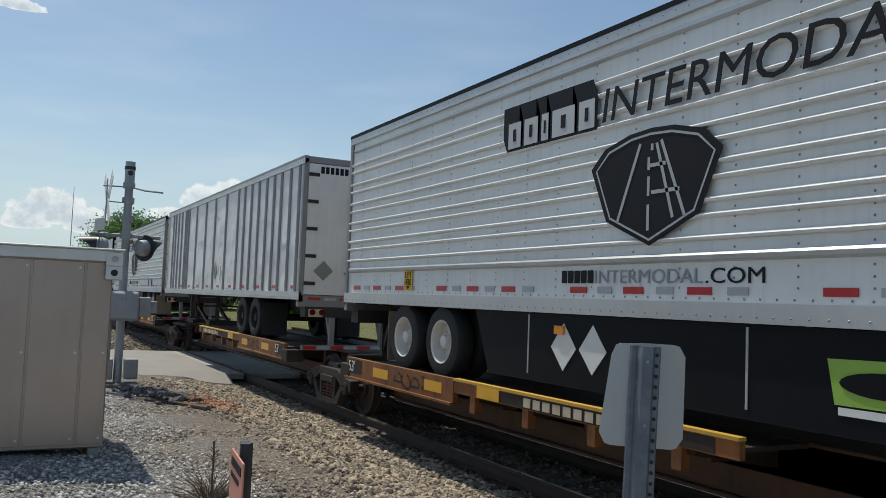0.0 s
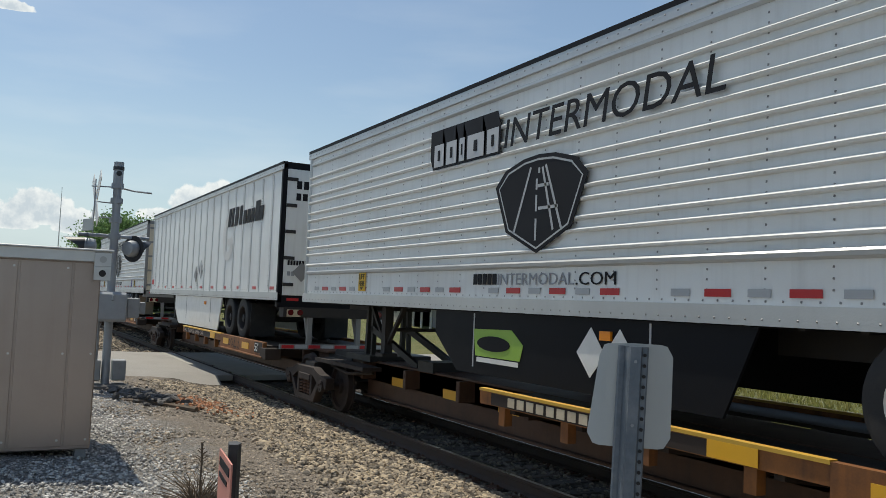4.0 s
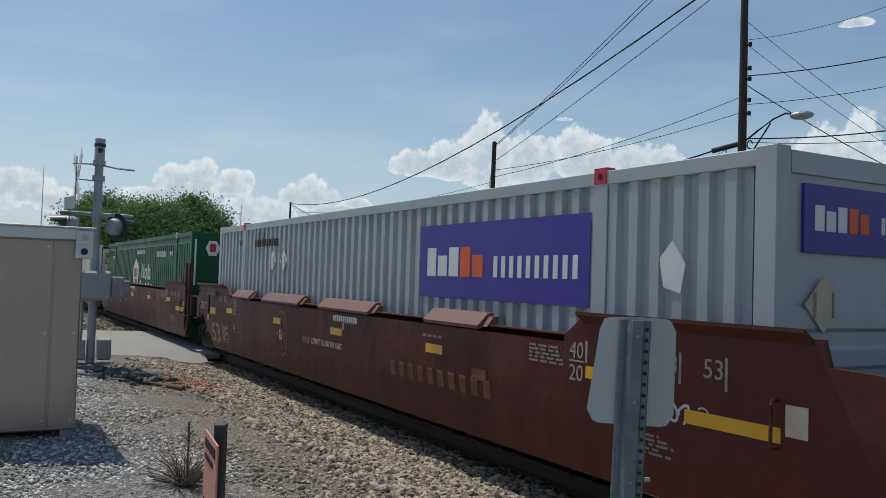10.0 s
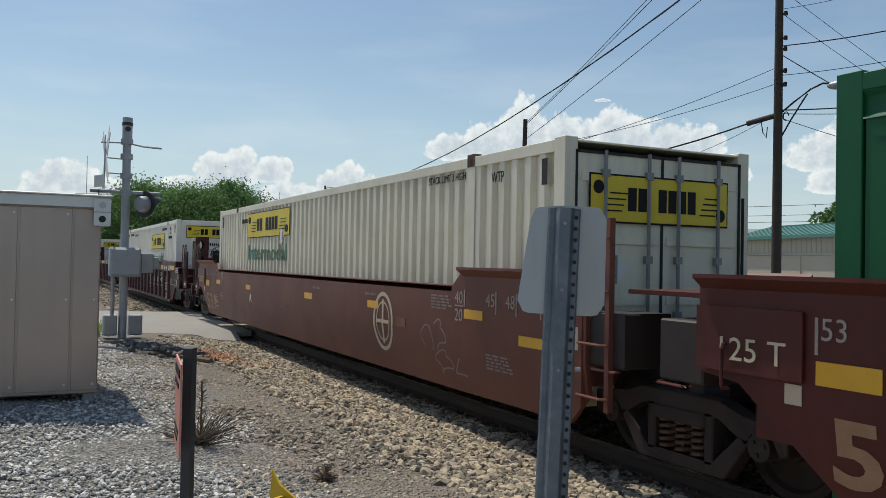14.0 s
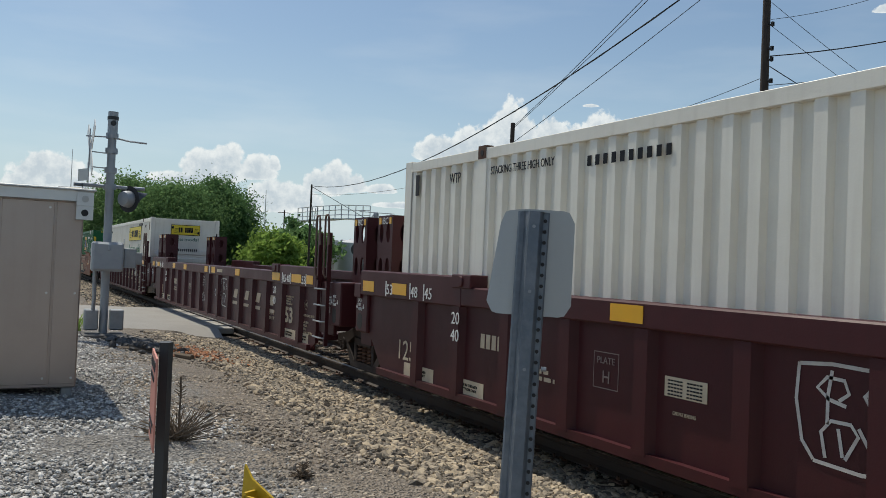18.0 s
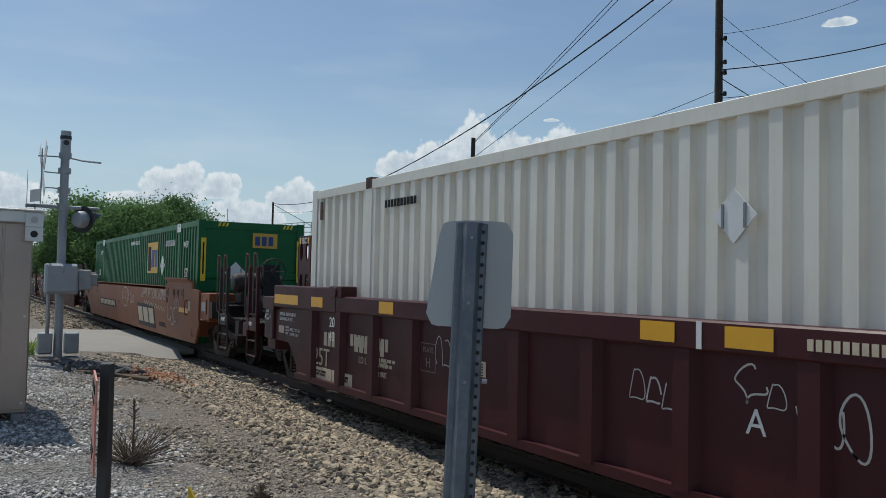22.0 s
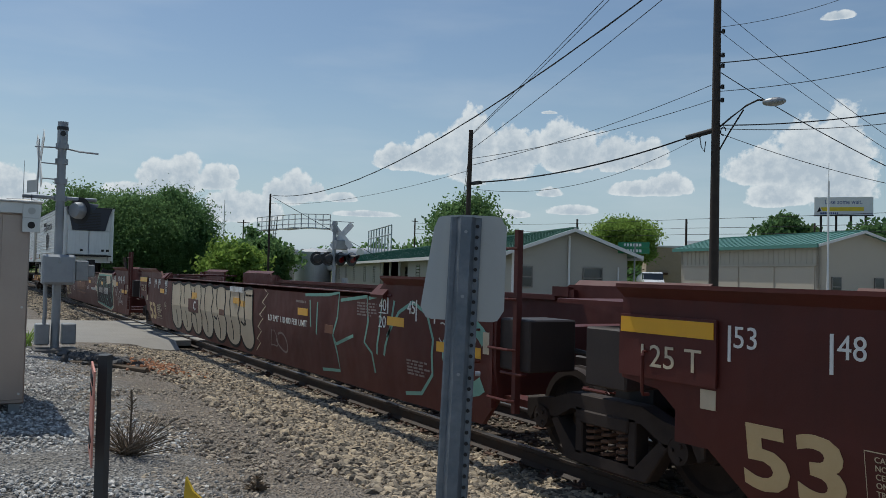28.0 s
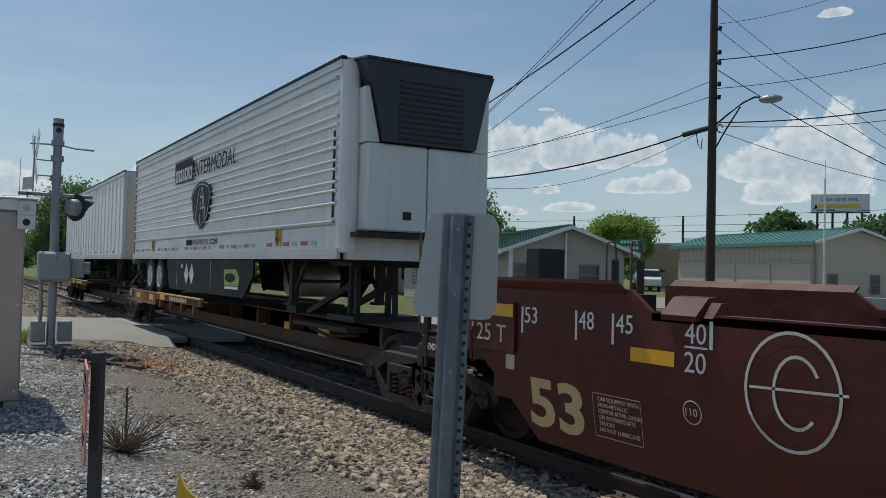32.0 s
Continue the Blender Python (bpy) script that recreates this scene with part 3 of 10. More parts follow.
# ---- the ground ----
PROFILE = [(-4000, 0.4), (-8.0, 0.42), (-6.2, 0.40), (-5.4, 0.35), (-4.6, 0.24), (-3.6, 0.13), (-3.0, 0.07), (-2.5, -0.02), (-2.0, -0.16), (-1.5, -0.21),
           (1.5, -0.21), (2.1, -0.30), (3.0, -0.42), (5.0, -0.30), (8.0, -0.15), (14.0, 0.0), (19.0, 0.05), (4000, 0.3)]
PY, PZ = [p[0] for p in PROFILE], [p[1] for p in PROFILE]


def ground_z(x, y):
    z = float(np.interp(y, PY, PZ))
    if -32 < x < -15:                       # the road crossing fills up to rail height
        lift = min(1.0, max(0.0, min(x + 30.5, -16.5 - x) / 2.5))
        z = z * (1 - lift) + min(z, float(np.interp(y, [-40, -5, -1.5, 1.5, 6, 20], [0.2, 0.1, -0.09, -0.09, -0.12, -0.02])) - 0.03) * lift if y < -1.6 or y > 1.6 else z
    return z


def uneven(lo, hi, near_lo, near_hi, fine):
    far = [near_hi + 0.5 * 1.35 ** k for k in range(1, 40) if near_hi + 0.5 * 1.35 ** k < hi] + [hi]
    back_ = [near_lo - 0.5 * 1.35 ** k for k in range(1, 40) if near_lo - 0.5 * 1.35 ** k > lo] + [lo]
    return sorted(back_) + list(np.arange(near_lo, near_hi, fine)) + [near_hi] + far


gx, gy = uneven(-4200, 4200, -24, 5, 0.16), uneven(-4200, 4200, -7.2, 8.0, 0.16)
verts = []
for y in gy:
    for x in gx:
        z = ground_z(x, y)
        if -26 < x < 6 and -8 < y < 9:
            z += 0.035 * noise.noise(Vector((x * 0.9, y * 0.9, 0))) + 0.012 * noise.noise(Vector((x * 4, y * 4, 3)))
        verts.append((x, y, z))
w_ = len(gx)
faces = [(j * w_ + i, j * w_ + i + 1, (j + 1) * w_ + i + 1, (j + 1) * w_ + i) for j in range(len(gy) - 1) for i in range(w_ - 1)]
me = bpy.data.meshes.new("ground")
me.from_pydata(verts, [], faces)
me.polygons.foreach_set("use_smooth", [True] * len(me.polygons))


def ground_material():
    """Grey gravel, trodden dirt, shade-darkened ballast and grass, in strips along the track with ragged edges."""
    m = bpy.data.materials.new("gravel_dirt_ballast_and_grass")
    m.use_nodes = True
    n, l = m.node_tree.nodes, m.node_tree.links
    bsdf = n["Principled BSDF"]
    tc = n.new("ShaderNodeTexCoord")
    sep = n.new("ShaderNodeSeparateXYZ")
    l.new(tc.outputs["Object"], sep.inputs[0])

    def tex(scale, detail=5, rough=0.6):
        k = n.new("ShaderNodeTexNoise")
        k.inputs["Scale"].default_value, k.inputs["Detail"].default_value, k.inputs["Roughness"].default_value = scale, detail, rough
        l.new(tc.outputs["Object"], k.inputs["Vector"])
        return k.outputs["Fac"]

    def maths(op, a, b, clamp=False):
        k = n.new("ShaderNodeMath")
        k.operation, k.use_clamp = op, clamp
        for i, v in enumerate((a, b)):
            if isinstance(v, (int, float)):
                k.inputs[i].default_value = v
            else:
                l.new(v, k.inputs[i])
        return k.outputs[0]

    def blend(f, a, b):
        k = n.new("ShaderNodeMix")
        k.data_type = "RGBA"
        l.new(f, k.inputs["Factor"])
        for key, v in (("A", a), ("B", b)):
            if isinstance(v, tuple):
                k.inputs[key].default_value = (*v, 1)
            else:
                l.new(v, k.inputs[key])
        return k.outputs["Result"]

    def cells(scale):
        k = n.new("ShaderNodeTexVoronoi")
        k.inputs["Scale"].default_value = scale
        l.new(tc.outputs["Object"], k.inputs["Vector"])
        return k
    ragged = maths("ADD", sep.outputs[1], maths("MULTIPLY", maths("SUBTRACT", tex(0.55), 0.5), 2.0))
    ragged = maths("ADD", ragged, maths("MULTIPLY", maths("SUBTRACT", tex(4.0), 0.5), 0.7))
    pebbles, stones = cells(42.0), cells(17.0)
    tone = n.new("ShaderNodeSeparateColor")
    l.new(pebbles.outputs["Color"], tone.inputs[0])
    tone2 = n.new("ShaderNodeSeparateColor")
    l.new(stones.outputs["Color"], tone2.inputs[0])
    gravel = blend(tone.outputs[0], (0.16, 0.15, 0.138), (0.47, 0.44, 0.40))
    gravel = blend(maths("MULTIPLY", maths("SUBTRACT", tex(1.2), 0.5), 2.0, True), gravel, (0.28, 0.245, 0.20))
    dirt = blend(tex(2.2, 9, 0.78), (0.15, 0.115, 0.085), (0.44, 0.36, 0.275))
    dirt = blend(maths("MULTIPLY", tone.outputs[1], 0.5), dirt, (0.36, 0.325, 0.28))
    dirt = blend(maths("MULTIPLY", maths("SUBTRACT", tex(11.0, 4, 0.7), 0.52), 3.0, True), dirt, (0.10, 0.078, 0.06))
    # bed under the stones coloured dark, as the shade in their gaps
    ballast = blend(tone2.outputs[0], (0.035, 0.027, 0.020), (0.17, 0.135, 0.10))
    grass = blend(tex(1.6, 6, 0.7), (0.12, 0.15, 0.036), (0.32, 0.28, 0.11))
    grass = blend(maths("MULTIPLY", maths("SUBTRACT", tex(0.25), 0.45), 3.0, True), grass, (0.10, 0.15, 0.035))
    col = blend(maths("MULTIPLY", maths("ADD", ragged, 4.55), 1.7, True), gravel, dirt)
    col = blend(maths("MULTIPLY", maths("ADD", ragged, 2.85), 2.2, True), col, ballast)
    col = blend(maths("MULTIPLY", maths("SUBTRACT", ragged, 3.6), 1.6, True), col, grass)
    l.new(col, bsdf.inputs["Base Color"])
    bsdf.inputs["Roughness"].default_value = 0.95
    b = n.new("ShaderNodeBump")
    b.inputs["Strength"].default_value, b.inputs["Distance"].default_value = 1.0, 0.05
    l.new(maths("ADD", pebbles.outputs["Distance"], stones.outputs["Distance"]), b.inputs["Height"])
    l.new(b.outputs[0], bsdf.inputs["Normal"])
    return m


me.materials.append(ground_material())
tagged(new("ground", me), "grey gravel, trodden dirt and grass beside the track", "ground", kind="structure")

# ---- track ----
def rail(y, name):
    bm = bmesh.new()
    half = [(0.07, -0.178), (0.07, -0.165), (0.012, -0.135), (0.009, -0.05), (0.037, -0.035), (0.037, -0.006), (0.028, 0.0)]
    out = [(y + a, b) for a, b in half] + [(y - a, b) for a, b in reversed(half)]
    prism(bm, out, -700, 120, "x")
    return single(name, bm, RAIL_DARK, "dark rusty steel rail with a bright worn head", "rail", "rails", kind="structure", smooth=False)


for y in (-0.755, 0.755):
    r_ = rail(y, "rail")
    bm = bmesh.new()
    box(bm, -700, 120, y - 0.028, y + 0.028, 0.0, 0.003)
    part("running_surface", bm, STEEL, r_)
bm = bmesh.new()
box(bm, -0.115, 0.115, -1.30, 1.30, -0.36, -0.185)
tie_me = finish("railroad_tie", bm, TIE, bevel=0.012)
bm = bmesh.new()
for y in (-0.755, 0.755):
    box(bm, -0.10, 0.10, y - 0.17, y + 0.17, -0.186, -0.172)
    for dx in (-0.06, 0.06):
        for dy in (-0.095, 0.095):
            box(bm, dx - 0.012, dx + 0.012, y + dy - 0.012, y + dy + 0.012, -0.172, -0.14)
plate_me = finish("tie_plate", bm, RUST)
rt = random.Random(4)
ties = thing("track_ties", "weathered wooden railroad ties in ballast", "railroad ties", kind="structure")
for k in range(110):
    x = 6.0 - 0.52 * k
    if -28 < x < -19.4:
        continue
    o = new("tie", tie_me)
    o.parent, o.matrix_basis = ties, pose(x + rt.uniform(-0.02, 0.02), rt.uniform(-0.04, 0.04), rt.uniform(-0.01, 0.005), 0, 0, rt.uniform(-0.8, 0.8))
    p = new("tie_plate", plate_me)
    p.parent = o
bm = bmesh.new()
for k in range(300):
    x = -51.5 - 0.52 * k
    box(bm, x - 0.115, x + 0.115, -1.3, 1.3, -0.36, -0.185)
single("far_ties", bm, TIE, "weathered wooden ties of the distant track", "railroad ties", kind="stuff")


# ---- loose stones ----
def stones(name, spots, sizes, material, label, seed, flat=0.75, rough=0.28):
    """Many small angular stones in one mesh."""
    g = np.random.default_rng(seed)
    a = (1 + 5 ** 0.5) / 2
    base = np.array([(-1, a, 0), (1, a, 0), (-1, -a, 0), (1, -a, 0), (0, -1, a), (0, 1, a), (0, -1, -a), (0, 1, -a), (a, 0, -1), (a, 0, 1), (-a, 0, -1), (-a, 0, 1)]) / 1.9
    tri = np.array([(0, 11, 5), (0, 5, 1), (0, 1, 7), (0, 7, 10), (0, 10, 11), (1, 5, 9), (5, 11, 4), (11, 10, 2), (10, 7, 6), (7, 1, 8), (3, 9, 4), (3, 4, 2), (3, 2, 6), (3, 6, 8), (3, 8, 9), (4, 9, 5), (2, 4, 11), (6, 2, 10), (8, 6, 7), (9, 8, 1)])
    n = len(spots)
    v = base[None] * (1 + g.uniform(-rough, rough, (n, 12, 1)))
    v = v * (np.stack([g.uniform(0.7, 1.3, n), g.uniform(0.6, 1.0, n), g.uniform(0.45, flat, n)], 1) * sizes[:, None])[:, None, :]
    q = g.uniform(0, 6.283, n)
    tilt = g.normal(0, 0.35, n)
    c, s, ct, st = np.cos(q)[:, None], np.sin(q)[:, None], np.cos(tilt)[:, None], np.sin(tilt)[:, None]
    x, y, z = v[..., 0], v[..., 1], v[..., 2]
    x, z = x * ct - z * st, x * st + z * ct
    x, y = x * c - y * s, x * s + y * c
    v = np.stack([x, y, z], -1) + spots[:, None, :]
    f = (tri[None] + (np.arange(n) * 12)[:, None, None]).reshape(-1, 3)
    mesh = bpy.data.meshes.new(name)
    mesh.from_pydata(v.reshape(-1, 3), [], f)
    mesh.materials.append(material)
    return tagged(new(name, mesh), label, "stones", kind="stuff")


g = np.random.default_rng(7)


def strew(n, x0, x1, ys, ym, sd, lift=0.0, power=1.6):
    """n spots, denser towards +x; across the strip they follow a normal spread about ym inside ys."""
    u = g.random(n)
    x = x1 - (x1 - x0) * u ** power
    y = np.clip(g.normal(ym, sd, n), *ys) if sd else g.uniform(ys[0], ys[1], n)
    z = np.array([ground_z(a, b) for a, b in zip(x, y)]) + lift
    keep = ~((x < -18.6) & (x > -28.5))
    return np.stack([x, y, z], 1)[keep]


near = strew(40000, -24, 1.5, (-3.3, -0.95), -1.9, 0.0, 0.008)
edge_keep = (g.random(len(near)) < np.clip((near[:, 1] + 3.55) / 1.0, 0.12, 1))
near = near[edge_keep]
stones("ballast_shoulder_stones", near, 0.020 + 0.044 * g.random(len(near)) ** 1.6, BALLAST, "pale tan limestone ballast beside the rail", 1)
crib = strew(9000, -24, 3, (-0.95, 1.6), 0, 0, 0.022)
stones("ballast_crib_stones", crib, g.uniform(0.02, 0.045, len(crib)), BALLAST_SHADED, "grimy ballast stones between the ties", 2)
farb = strew(9000, -75, -28.6, (-3.6, 2.6), 0, 0, 0.01, 1.0)
stones("far_ballast_stones", farb, g.uniform(0.04, 0.08, len(farb)), BALLAST, "ballast beyond the road crossing", 3)
lot = strew(36000, -18, 0.5, (-7.2, -4.0), 0, 0, 0.004, 1.5)
lot = lot[g.random(len(lot)) < np.clip((-4.25 - lot[:, 1] + 0.35 * np.sin(lot[:, 0] * 1.7)) / 0.5, 0.06, 1)]
stones("grey_gravel_stones", lot, 0.008 + 0.019 * g.random(len(lot)) ** 1.6, GRAVEL, "loose grey gravel on the lot", 4)
mid = strew(15000, -17, 0, (-4.9, -2.7), 0, 0, 0.002, 1.4)
stones("scattered_stones", mid, 0.006 + 0.030 * g.random(len(mid)) ** 3, DIRT_STONE, "stones scattered over trodden dirt", 5)
pile = np.stack([g.normal(-13.3, 0.6, 260), g.normal(-3.0, 0.3, 260), np.zeros(260)], 1)
pile[:, 2] = [ground_z(a, b) + 0.03 for a, b, _ in pile]
stones("brick_rubble", pile, g.uniform(0.015, 0.05, 260), RUBBLE, "small heap of crushed orange brick", 6)
dark = np.stack([g.normal(-13.9, 0.5, 240), g.normal(-4.0, 0.25, 240), np.zeros(240)], 1)
dark[:, 2] = [ground_z(a, b) + 0.05 for a, b, _ in dark]
stones("broken_asphalt", dark, g.uniform(0.04, 0.11, 240), paint("dark_broken_asphalt", (0.10, 0.095, 0.09), 0.9, dirt=0.4, dirt_colour=(0.2, 0.18, 0.16), island=0.3), "heap of dark broken asphalt by the mast", 8)

# ---- road crossing and street ----
def strip(name, outline, z, material, label, category="road", thick=0.12):
    bm = bmesh.new()
    prism(bm, outline, z - thick, z, "z")
    return single(name, bm, material, label, category, kind="structure", smooth=False)


bm = bmesh.new()
ROAD_Y = [-60, -20, -6, -2.2, -1.25]
for sgn, ys, zs in ((1, ROAD_Y, [0.25, 0.2, 0.10, 0.0, -0.012]), (2, [1.25, 2.2, 6, 12, 19.0, 120], [-0.012, 0.0, -0.05, 0.0, 0.06, 0.3])):
    rows = []
    for y, z in zip(ys, zs):
        rows.append([bm.verts.new((x, y, z + d)) for x, d in ((-29.4, -0.4), (-28.0, 0), (-25.9, 0), (-21.9, 0), (-19.8, 0), (-18.6, -0.4))])
    for a, b in zip(rows, rows[1:]):
        for i in range(5):
            bm.faces.new((a[i], a[i + 1], b[i + 1], b[i]))
single("road", bm, ROAD, "pale worn road that crosses the track", "road", kind="structure")
cross = thing("crossing_surface", "concrete panels set between and beside the rails", "road crossing", kind="structure")
for k in range(4):
    x0 = -28.0 + 2.06 * k
    for y0, y1 in ((-0.69, 0.69), (-1.25, -0.84), (0.84, 1.25)):
        bm = bmesh.new()
        box(bm, x0, x0 + 2.04, y0, y1, -0.16, -0.012)
        part("panel", bm, CONCRETE, cross, bevel=0.012)
strip("street", [(-19.0, 19.0), (300, 14.0), (300, 33), (-200, 40), (-200, 36.0), (-19.6, 27.0)], 0.085, STREET, "sunlit grey street beyond the lawn")
bm = bmesh.new()
prism(bm, [(-18.8, 18.75), (200, 15.3), (200, 15.5), (-18.8, 18.98)], 0.02, 0.17, "z")
single("kerb", bm, CONCRETE, "pale concrete kerb along the street", "kerb", kind="structure")
strip("driveway", [(-40, 28), (-10, 26.2), (-10, 60), (-60, 95), (-70, 90)], 0.10, STREET, "asphalt yard in front of the metal building")

# ---- equipment cabinet ----
cab = thing("equipment_cabinet", "weathered aluminium railroad equipment cabinet on gravel", "cabinet")
bm = bmesh.new()
box(bm, -9.2, -7.30, -7.55, -5.52, 0.46, 2.36)
part("body", bm, ALUMINIUM, cab, bevel=0.012)
for y0, y1 in ((-7.54, -6.275), (-6.255, -5.79), (-5.77, -5.53)):
    bm = bmesh.new()
    box(bm, -7.305, -7.288, y0, y1, 0.50, 2.32)
    part("panel", bm, ALUMINIUM, cab, bevel=0.004)
bm = bmesh.new()
box(bm, -9.27, -7.22, -7.62, -5.46, 2.33, 2.45)
box(bm, -9.3, -7.18, -7.66, -5.42, 2.44, 2.462)
part("roof_cap", bm, ALUMINIUM_EDGE, cab, "paler aluminium roof cap", bevel=0.006)
for z in (2.36, 2.22):
    bm = bmesh.new()
    prism(bm, [(-5.60, z - 0.07), (-5.44, z - 0.07), (-5.44, z + 0.07), (-5.60, z + 0.07)], -7.215, -7.20, "x")
    lug = part("lifting_lug", bm, ALUMINIUM_EDGE, cab, bevel=0.004)
    bm = bmesh.new()
    rod(bm, (-7.20, -5.52, z), (-7.195, -5.52, z), 0.034, 14)
    part("hole", bm, SIGN_BACK if z > 2.3 else BLACK, lug)
for y in (-7.4, -5.60):
    for x in (-9.0, -7.42):
        bm = bmesh.new()
        box(bm, x - 0.06, x + 0.06, y - 0.05, y + 0.05, 0.30, 0.47)
        part("foot", bm, GREY_STEEL, cab)
bm = bmesh.new()
for y in (-5.54, -6.28, -5.80):
    for k in range(3):
        rod(bm, (-7.29, y - 0.03, 0.56 + 0.85 * k), (-7.28, y - 0.03, 0.56 + 0.85 * k), 0.012, 8)
tagged(part("rivet", bm, ALUMINIUM_EDGE, cab), kind="stuff")


# ---- crossing signals ----
def flasher(parent, at, facing, mat=None):
    """A round lamp with its hood and back. facing: degrees round z; 0 looks to +y."""
    m = Matrix.Translation(at) @ Matrix.Rotation(radians(facing), 4, "Z")
    bm = bmesh.new()
    lathe(bm, [(0.04, -0.20), (0.13, -0.18), (0.155, -0.10), (0.16, 0.0), (0.15, 0.02), (0.05, 0.02)], 22, m)
    rim = part("signal_lamp", bm, mat or MAST_GREY, parent)
    bm = bmesh.new()
    n = 16
    for r in (0.165,):
        inn, out = [], []
        for i in range(n + 1):
            a = -0.35 + (math.pi + 0.7) * i / n
            long = 0.10 + 0.28 * max(0.0, math.sin(a))
            inn.append((bm.verts.new(m @ Vector((r * math.cos(a), 0.0, r * math.sin(a)))), bm.verts.new(m @ Vector((r * 0.92 * math.cos(a), long, r * 0.92 * math.sin(a))))))
        for a, b in zip(inn, inn[1:]):
            bm.faces.new((a[0], b[0], b[1], a[1]))
    disc = [bm.verts.new(m @ Vector((0.25 * math.cos(2 * math.pi * i / 24), -0.03, 0.25 * math.sin(2 * math.pi * i / 24)))) for i in range(24)]
    bm.faces.new(disc)
    ho = part("hood", bm, SIGNAL_BLACK, rim)
    bm = bmesh.new()
    lathe(bm, [(0.02, 0.035), (0.13, 0.028), (0.145, 0.012), (0.02, 0.01)], 20, m)
    part("lens", bm, LAMP_RED, rim)


def crossbuck(parent, at, facing, size=0.6):
    m = Matrix.Translation(at) @ Matrix.Rotation(radians(facing), 4, "Z")
    for k, a in enumerate((45, -45)):
        bm = bmesh.new()
        box(bm, -size, size, -0.012 + 0.014 * k, 0.0 + 0.014 * k, -0.11, 0.11, m @ Matrix.Rotation(radians(a), 4, "Y"))
        part("crossbuck_blade", bm, WHITE, parent, "white crossbuck blade")


mast = thing("crossing_signal_mast", "grey railroad crossing signal mast on a concrete base", "crossing signal")
mx, my, mz = -14.75, -4.53, 0.13
bm = bmesh.new()
box(bm, mx - 0.36, mx + 0.36, my - 0.36, my + 0.36, mz - 0.15, mz + 0.2)
part("base", bm, DARK_BASE, mast, bevel=0.02)
bm = bmesh.new()
rod(bm, (mx, my, mz + 0.2), (mx + 0.02, my, 4.36), 0.075, 18)
rod(bm, (mx + 0.02, my, 4.05), (mx + 0.02, my, 4.45), 0.09, 16)
part("pole", bm, MAST_GREY, mast)
bm = bmesh.new()
rod(bm, (mx + 0.02, my, 4.30), (mx + 0.02, my, 4.36), 0.10, 16)
rod(bm, (mx + 0.095, my, 3.98 + 0.25), (mx + 0.115, my, 3.98 + 0.25), 0.05, 12)
part("bell", bm, SIGNAL_BLACK, mast)
for q in (-0.22, 0.22):
    bm = bmesh.new()
    box(bm, mx - 0.12, mx + 0.12, my + q - 0.12, my + q + 0.12, mz + 0.26, mz + 0.64)
    part("base_casting", bm, GREY_STEEL, mast, bevel=0.02)
bm = bmesh.new()
box(bm, mx + 0.06, mx + 0.34, my - 0.28, my + 0.26, 1.48, 2.02)
jb = part("junction_box", bm, MAST_GREY, mast, "grey steel junction box", bevel=0.03)
bm = bmesh.new()
box(bm, mx + 0.33, mx + 0.365, my - 0.26, my + 0.24, 1.51, 1.99)
prism(bm, [(my - 0.03, 1.86), (my + 0.03, 1.86), (my + 0.015, 1.98), (my - 0.015, 1.98)], mx + 0.36, mx + 0.39, "x")
part("lid", bm, MAST_GREY, jb, bevel=0.015)
bm = bmesh.new()
box(bm, mx - 0.1, mx + 0.2, my + 0.28, my + 0.5, 1.55, 1.92)
box(bm, mx - 0.05, mx + 0.1, my + 0.5, my + 0.62, 1.62, 1.85)
part("side_terminal_box", bm, GREY_STEEL, mast, bevel=0.015)
bm = bmesh.new()
pipe(bm, [(mx + 0.1, my - 0.2, 1.5), (mx + 0.1, my - 0.19, 1.0), (mx + 0.08, my - 0.2, mz + 0.5)], 0.035, 8)
part("conduit", bm, GREY_STEEL, mast)
bm = bmesh.new()
for z in (3.05, 3.36, 3.72, 4.0):
    rod(bm, (mx + 0.01, my, z - 0.05), (mx + 0.01, my, z + 0.05), 0.11, 16)
rod(bm, (mx, my - 0.62, 3.06), (mx, my + 0.62, 3.05), 0.035, 8)
rod(bm, (mx, my - 0.45, 3.96), (mx, my, 3.98), 0.014, 6)
pipe(bm, [(mx, my, 3.98), (mx + 0.02, my + 0.3, 3.93), (mx + 0.02, my + 0.62, 3.92)], 0.018, 6)
for z in (3.40, 3.68):
    rod(bm, (mx, my - 0.34, z), (mx, my, z - 0.01), 0.012, 6)
rod(bm, (mx, my - 0.38, 3.1), (mx, my - 0.38, 4.1), 0.012, 6)
part("bracket", bm, MAST_GREY, mast)
crossbuck(mast, (mx - 0.02, my - 0.36, 3.72), 2, 0.62)
bm = bmesh.new()
box(bm, -0.20, 0.20, -0.012, 0.0, -0.11, 0.11, Matrix.Translation((mx, my - 0.46, 3.24)) @ Matrix.Rotation(radians(20), 4, "Z"))
part("track_count_sign", bm, SIGN_BACK, mast)
flasher(mast, (mx + 0.05, my - 0.50, 2.84), 172)
flasher(mast, (mx + 0.05, my + 0.36, 2.84), 38)

